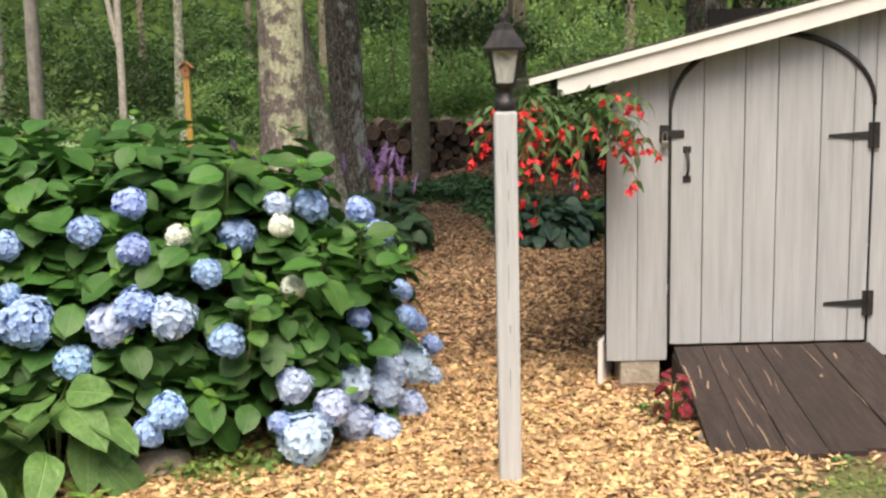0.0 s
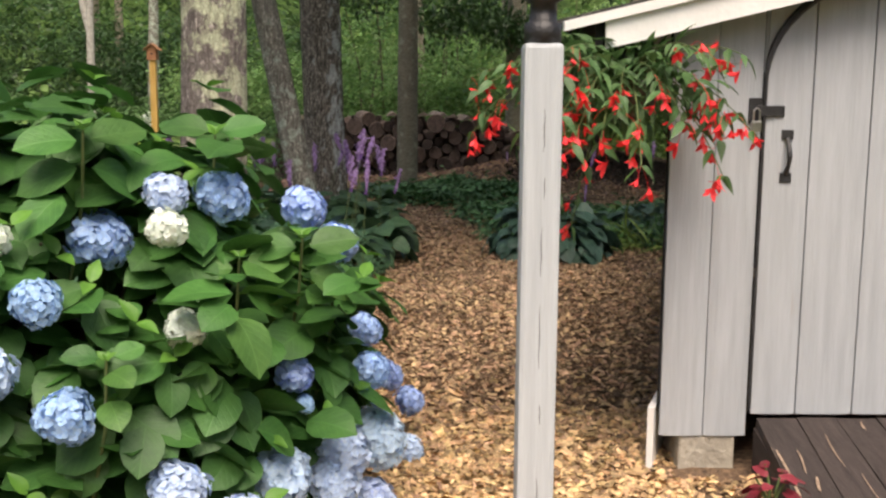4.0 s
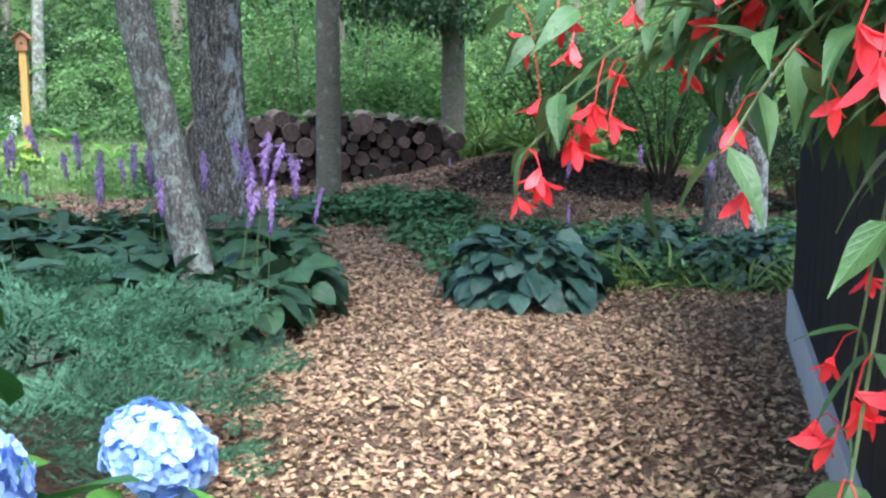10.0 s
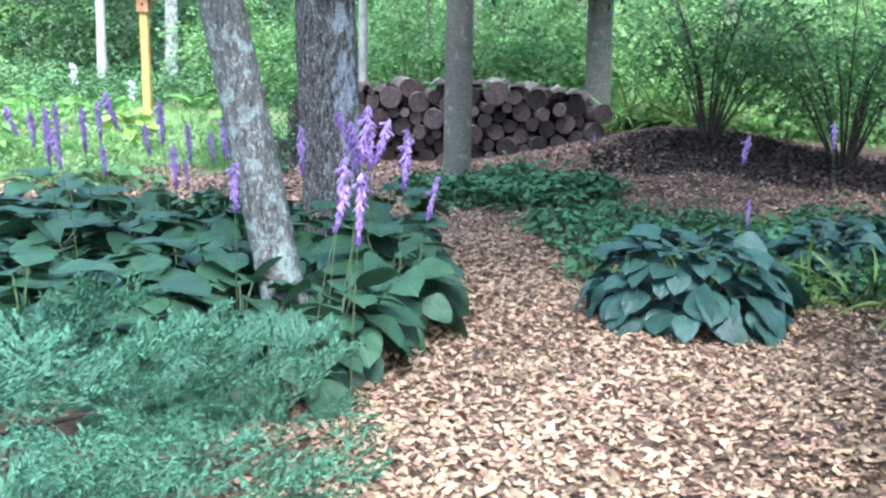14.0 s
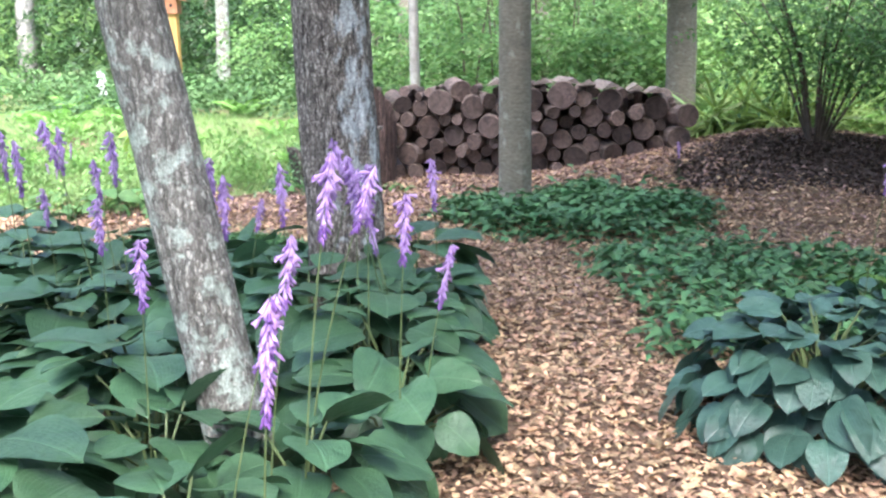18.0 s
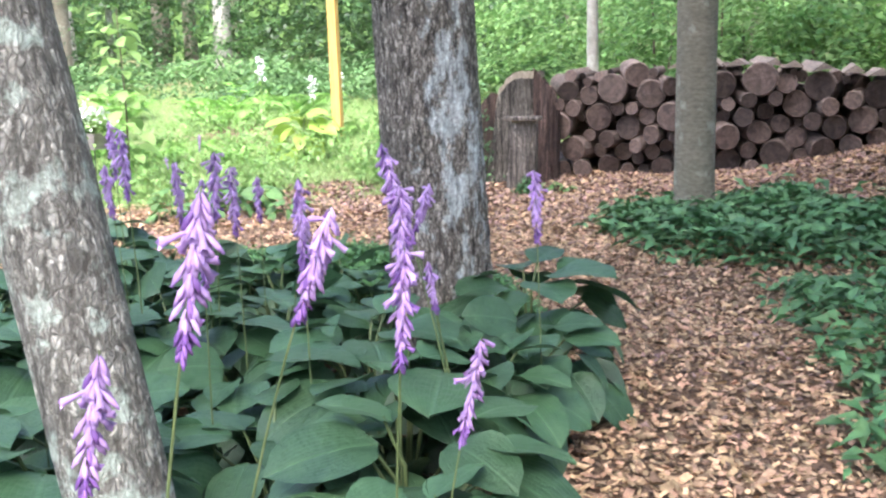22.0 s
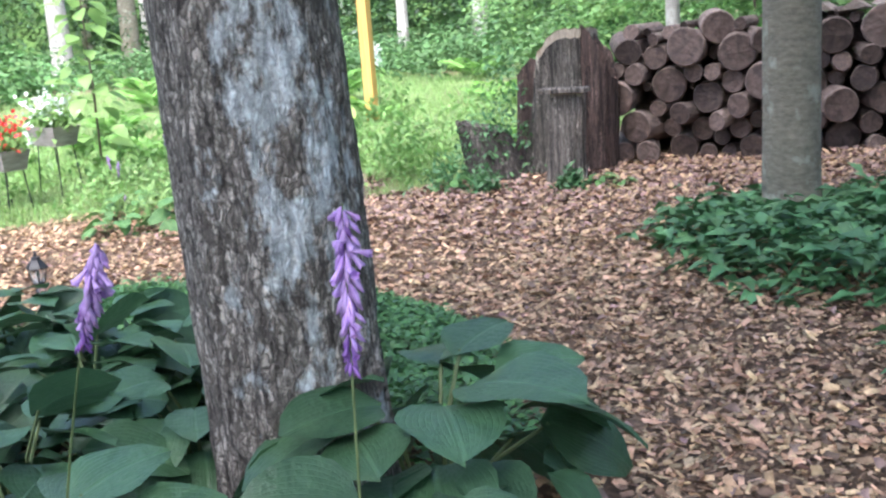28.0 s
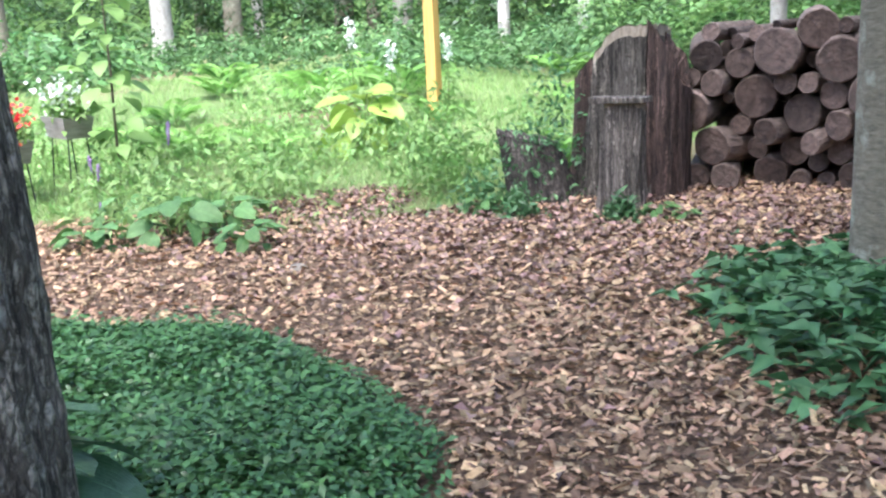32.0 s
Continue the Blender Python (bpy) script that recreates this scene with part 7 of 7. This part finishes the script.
# ---- sapling and white spires in the clearing ----
def sapling(x, y, h, label):
    t = thing("sapling", x, y, float(ground_z(x, y)), label, "sapling")
    r = np.random.default_rng(5)
    part("stem", mesh_of("stem", *tube([(0, 0, -0.03), (0.03, 0, h * 0.5), (0, 0.02, h)], [0.012, 0.009, 0.004], 6), TWIG), TWIG, t)
    blade = [mesh_of("leaf", *leaf(0.21, 0.15, d, 0.15, 5, 0.42), LEAF_SUN_TONED, smooth=True) for d in (0.2, 0.45)]
    for k in range(64):
        z = h * (0.12 + 0.88 * k / 64)
        a = k * 2.4
        o = 0.10 + 0.16 * r.random() * (1.2 - z / h)
        f = np.array([math.cos(a), math.sin(a), -0.1 + 0.2 * r.normal()])
        ob = part("leaf", blade[k % 2], LEAF_SUN_TONED, t)
        ob.matrix_local = joint(turns_of(f[None], np.array([[0, 0, 1.0]]) + 0.3 * r.normal(0, 1, (1, 3)), np.array([r.uniform(0.6, 1.1)]))[0], (f[0] * o, f[1] * o, z))
    return t


sapling(-5.95, 17.80, 1.75, "leafy green sapling beside the flower boxes")


def spire(x, y, h, label):
    t = thing("white_spire_flower", x, y, float(ground_z(x, y)), label, "flower", "white spires")
    part("stem", mesh_of("stem", *tube([(0, 0, -0.03), (0.01, 0, h)], [0.006, 0.003], 5), STEM), STEM, t)
    r = np.random.default_rng(int(h * 1000))
    n = 60
    k = r.random(n)
    p = np.stack([r.normal(0, 0.022, n), r.normal(0, 0.022, n), h * (0.68 + 0.34 * k)], 1)
    tagged(part("flower_spike", many("flower_spike", small_leaf(1, 0.8), turns_of(r.normal(0, 1, (n, 3)), r.normal(0, 1, (n, 3)), 0.035 + 0.02 * r.random(n)), p, PETAL_WHITE, smooth=False), PETAL_WHITE, t, "white blossoms crowded on the spire"), kind="stuff")
    n = 40
    p = np.stack([r.normal(0, 0.06, n), r.normal(0, 0.06, n), h * 0.62 * r.random(n)], 1)
    part("foliage", many("foliage", small_leaf(1, 0.4), turns_of(r.normal(0, 1, (n, 3)), r.normal(0, 0.5, (n, 3)) + (0, 0, 1), 0.10 + 0.05 * r.random(n)), p, LEAF_SUN_TONED, smooth=False), LEAF_SUN_TONED, t)


for x, y, h in ((-6.3, 21.4, 0.95), (-5.3, 21.7, 0.75), (-5.0, 20.2, 0.8), (-6.9, 18.0, 0.55)):
    spire(x, y, h, "tall stalk with small white flowers in the clearing")

# ---- planters, birdhouse ----
def planter(x, y, z, mat, label, seed):
    t = thing("flower_box", x, y, float(ground_z(x, y)), label, "planter", "planters on stands", rz=-20)
    h = z - float(ground_z(x, y))
    v = [(sx * wx, sy * wy, hz) for hz, wx, wy in ((h, 0.20, 0.09), (h + 0.16, 0.25, 0.12)) for sx in (-1, 1) for sy in (-1, 1)] + [(sx * wx, sy * wy, hz) for hz, wx, wy in ((h + 0.13, 0.22, 0.10), (h + 0.16, 0.235, 0.107)) for sx in (-1, 1) for sy in (-1, 1)]
    part("box", mesh_of("box", v, [(0, 2, 3, 1), (0, 1, 5, 4), (1, 3, 7, 5), (3, 2, 6, 7), (2, 0, 4, 6), (4, 5, 13, 12), (5, 7, 15, 13), (7, 6, 14, 15), (6, 4, 12, 14), (8, 9, 13, 12), (9, 11, 15, 13), (11, 10, 14, 15), (10, 8, 12, 14), (8, 10, 11, 9)], PLANTER_WOOD), PLANTER_WOOD, t, "grey tapered flower box")
    for sx in (-0.17, 0.17):
        for sy in (-0.07, 0.07):
            part("leg", mesh_of("leg", *tube([(sx, sy, h + 0.01), (sx * 1.15, sy * 1.4, -0.02)], [0.006, 0.006], 6), IRON), IRON, t, "thin black iron leg")
    r = np.random.default_rng(seed)
    n = 420
    p = r.normal(0, 1, (n, 3)) * (0.13, 0.07, 0.07) + (0, 0, h + 0.24)
    part("foliage", many("foliage", small_leaf(1, 0.6), turns_of(r.normal(0, 1, (n, 3)), r.normal(0, 0.5, (n, 3)) + (0, 0, 1), 0.05 + 0.03 * r.random(n)), p, LEAF_SUN_TONED, smooth=False), LEAF_SUN_TONED, t)
    n = 170
    p = r.normal(0, 1, (n, 3)) * (0.15, 0.08, 0.06) + (0, 0, h + 0.31)
    part("blossoms", many("blossoms", small_leaf(1, 0.8), turns_of(r.normal(0, 1, (n, 3)), r.normal(0, 0.5, (n, 3)) + (0, 0, 1), 0.035 + 0.03 * r.random(n)), p, mat, smooth=False), mat, t)


planter(-6.25, 17.62, 0.10, PETAL_WHITE, "grey flower box with white blossoms on iron legs", 1)
planter(-6.32, 17.12, -0.03, PETAL_RED, "grey flower box with red blossoms on iron legs", 2)

bird = thing("birdhouse", -5.04, 21.0, float(ground_z(-5.04, 21.0)) - 0.05, "small brown birdhouse on a golden timber post", "birdhouse")
part("post", box(-0.055, -0.055, 0.0, 0.055, 0.055, 1.82, 0.006), YELLOW_WOOD, bird, "golden yellow timber post")
hb = part("house_box", box(-0.085, -0.085, 1.82, 0.085, 0.085, 2.02, 0.004), BROWN_WOOD, bird, "brown wooden box")
part("gable", mesh_of("gable", [(-0.085, -0.085, 2.02), (0.085, -0.085, 2.02), (0, -0.085, 2.10), (-0.085, 0.085, 2.02), (0.085, 0.085, 2.02), (0, 0.085, 2.10)], [(0, 1, 2), (3, 5, 4), (0, 3, 4, 1)], BROWN_WOOD), BROWN_WOOD, hb)
for s in (-1, 1):
    v = [(s * 0.145, yy, 1.985 + d) for yy in (-0.13, 0.13) for d in (0, 0.018)] + [(0, yy, 2.105 + d) for yy in (-0.13, 0.13) for d in (0, 0.018)]
    part("roof_board", mesh_of("roof_board", v, [(0, 1, 3, 2), (4, 6, 7, 5), (0, 4, 5, 1), (2, 3, 7, 6), (0, 2, 6, 4), (1, 5, 7, 3)], BROWN_WOOD), BROWN_WOOD, hb)
# no opening is cut: the dark inside is put on as a near-black disc
part("entrance_hole", mesh_of("entrance_hole", *tube([(0, -0.086, 1.93), (0, -0.089, 1.93)], [0.022, 0.022], 14), SIDE_DARK), SIDE_DARK, hb)


# ---- woodland all round ----
# two unseen trees, added so that their big crowns shade the garden
for k, (x, y, lx_, h) in enumerate(((-6.5, 5.6, 0.28, 10.0), (6.6, 8.5, -0.22, 10.0))):
    t = tree(x, y, 0.2, BARK_GREY, "grey trunk added out of view, its crown shading the garden", h, (lx_, 0.0), seed=9.1 + k * 0.61, group="edge trees")
    for c in t.children:
        if c.name.startswith("crown"):
            c.data = CROWN_BIG

def wood_mass(name, count, spots, size, mat, label, seed, per=13):
    """Understory leaves set in flat, drooping sprays that make up bush-shaped masses; spots are x, y, spread, height."""
    r = np.random.default_rng(seed)
    c = np.array(spots)
    m = count // per
    k = r.integers(0, len(c), m)
    d = r.normal(0, 1, (m, 3))
    d /= np.linalg.norm(d, axis=1)[:, None]
    d *= (0.50 + 0.55 * r.random(m) ** 0.5)[:, None] * (1 + 0.25 * np.sin(5 * d[:, 0] + k) + 0.2 * np.sin(7 * d[:, 2] + 2 * k))[:, None]
    p = np.stack([c[k, 0] + d[:, 0] * c[k, 2], c[k, 1] + d[:, 1] * c[k, 2], 0 * d[:, 2]], 1)
    p[:, 2] = ground_z(p[:, 0], p[:, 1]) + np.abs(c[k, 3] * (0.42 + 0.58 * d[:, 2]))
    out = d * (1, 1, 0) + r.normal(0, 0.45, (m, 3)) * (1, 1, 0.4) + (0, 0, -0.15)
    out /= np.linalg.norm(out, axis=1)[:, None]
    flat = r.normal(0, 0.28, (m, 3)) + (0, 0, 1)
    side = np.cross(out, flat)
    side /= np.linalg.norm(side, axis=1)[:, None]
    # leaves in two rows along each twig
    t = np.tile(np.linspace(0, 1, per), m) + r.normal(0, 0.05, m * per)
    hand = np.tile(np.where(np.arange(per) % 2 == 0, 1.0, -1.0), m)
    o, s, f, q = (np.repeat(a, per, 0) for a in (out, side, flat, p))
    n = m * per
    place = q + o * (t * size * 4.2)[:, None] + s * (hand * size * 0.25)[:, None] - np.array([0, 0, 1.0]) * (t * t * size * 1.1)[:, None]
    fw = o * 0.55 + s * hand[:, None] + r.normal(0, 0.25, (n, 3)) + (0, 0, -0.2)
    up = f + r.normal(0, 0.22, (n, 3))
    return tagged(new(name, many(name, plain_leaf(), turns_of(fw, up, size * (0.6 + 0.7 * r.random(n))), place, mat, smooth=False)), label, "woodland", kind="stuff")


r = np.random.default_rng(77)
ring = []
for k in range(150):
    a, d = r.uniform(0, 6.283), r.uniform(15, 30)
    x, y = d * math.cos(a) * 1.05 - 1, 11 + d * math.sin(a) * 1.15
    if y < 24 and -9 < x < 5 or (-13 < x < -3 and y < 27):
        continue
    ring.append((x, y, r.uniform(1.0, 2.4), r.uniform(0.4, 1.2) if x < -2 and 20 < y < 36 else r.uniform(1.2, 4.5)))
wood_mass("understory", 165000, ring, 0.165, LEAF_WOOD, "leafy green understory bushes round the clearing", 1)
wall = [(1.05 * 33 * math.cos(a) + r.uniform(-3, 3), 11 + 38 * math.sin(a) + r.uniform(-3, 3), r.uniform(2.5, 4), r.uniform(4, 10)) for a in np.linspace(0, 6.283, 110)]
wood_mass("far_woods", 110000, wall, 0.32, LEAF_WOOD, "dense green woods in the distance", 2)
sunny = [(2.5, 22.5, 1.2, 1.6), (4.2, 22.5, 1.4, 2.2), (6.0, 24.0, 1.6, 2.6), (1.0, 24.5, 1.5, 2.4), (-1.2, 24.0, 1.3, 2.2), (-3.0, 26.0, 1.4, 2.0), (8.5, 26, 2, 3.4), (3.5, 26.5, 2, 3.4), (-5.4, 29.0, 1.6, 2.2), (10.5, 21.5, 1.8, 2.6), (-0.2, 28.5, 2, 3.8), (6.5, 18.6, 1.0, 1.2), (7.8, 20.0, 1.2, 2.0), (3.4, 21.4, 0.8, 1.0), (5.0, 21.0, 0.9, 1.2), (2.2, 23.6, 1.3, 2.4), (0.4, 22.6, 1.0, 1.6)]
# these take the leaf colour brightened for sunlight
wood_mass("sunlit_bushes", 45000, [b for b in sunny if b[0] > 1.8], 0.12, LEAF_SUN_TONED, "bushes beside the log pile, leaf colour brightened for sunlight", 3)
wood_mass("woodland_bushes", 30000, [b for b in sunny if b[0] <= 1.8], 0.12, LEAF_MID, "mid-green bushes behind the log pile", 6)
# canopy shade is put into these bushes by the dark leaf colour
deep = [(-21, 33, 2.4, 4.2), (-18, 34.5, 2.4, 4.5), (-15, 36, 2.5, 4.6), (-12.2, 36.5, 2.4, 4.2), (-8.8, 37, 2.5, 4.5), (-6, 36.5, 2.4, 4.2), (-23, 29.5, 2.3, 4.0), (-24, 26, 2.2, 3.8), (-10.5, 35, 2, 3), (-7.5, 33.5, 1.8, 2.5), (-4.5, 33, 2, 3), (-8.0, 14.5, 1.6, 1.9), (-9.5, 11.0, 1.6, 2.2), (-6.8, 9.8, 1.2, 1.7)]
wood_mass("shaded_bushes", 80000, deep, 0.13, LEAF_DARK, "bushes under the trees, leaf colour darkened for shade", 4)

low = [(r.uniform(-17, -3), r.uniform(23.5, 33), r.uniform(0.7, 1.5), r.uniform(0.35, 0.95)) for k in range(46)]
BRUSH = material("fern_brush", (0.045, 0.110, 0.038), (0.115, 0.215, 0.070), 0.8, 0.85, 0.0, island=0.4, through_light=0.3, blotch=0.45, hue=0.012)
wood_mass("fern_bank", 30000, low, 0.13, BRUSH, "low ferns and brush under the far trees", 5)

# thin leaning stems through the brush
sv_, sf_ = [], []
for k in range(44):
    x, y, h = r.uniform(-2.5, 9), r.uniform(22.5, 30), r.uniform(1.4, 4.2)
    z = float(ground_z(x, y))
    dx, dy = r.normal(0, 0.12) * h, r.normal(0, 0.08) * h
    w = r.uniform(0.010, 0.022)
    tv, tf = tube([(x, y, z - 0.05), (x + 0.35 * dx + r.normal(0, 0.05), y + 0.4 * dy, z + 0.5 * h), (x + dx, y + dy, z + h)], [w, 0.8 * w, 0.4 * w], 5)
    sf_ += [tuple(i + len(sv_) for i in f) for f in tf]
    sv_ += tv
tagged(new("brush_stems", mesh_of("brush_stems", sv_, sf_, TWIG)), "thin dark stems standing in the brush", "brush", kind="stuff")

# closing wall of far foliage
bv, bf = [], []
for i in range(97):
    a = 6.283185 * i / 96
    for h, k in ((-2, 1.0), (4, 1.02), (9, 1.0), (15 + 2 * math.sin(9 * a) + math.sin(23 * a), 0.97)):
        bv.append((62 * k * math.cos(a), 11 + 62 * k * math.sin(a), h))
    if i:
        o = 4 * i
        bf += [(o - 4 + j, o + j, o + 1 + j, o - 3 + j) for j in range(3)]
BACK = material("far_foliage", (0.018, 0.045, 0.012), (0.12, 0.22, 0.05), 1.2, 0.9, 0.0, detail=10.0, blotch=0.5)
tagged(new("backdrop", mesh_of("backdrop", bv, bf, BACK, smooth=True)), "far wall of summer foliage", "backdrop", kind="structure")
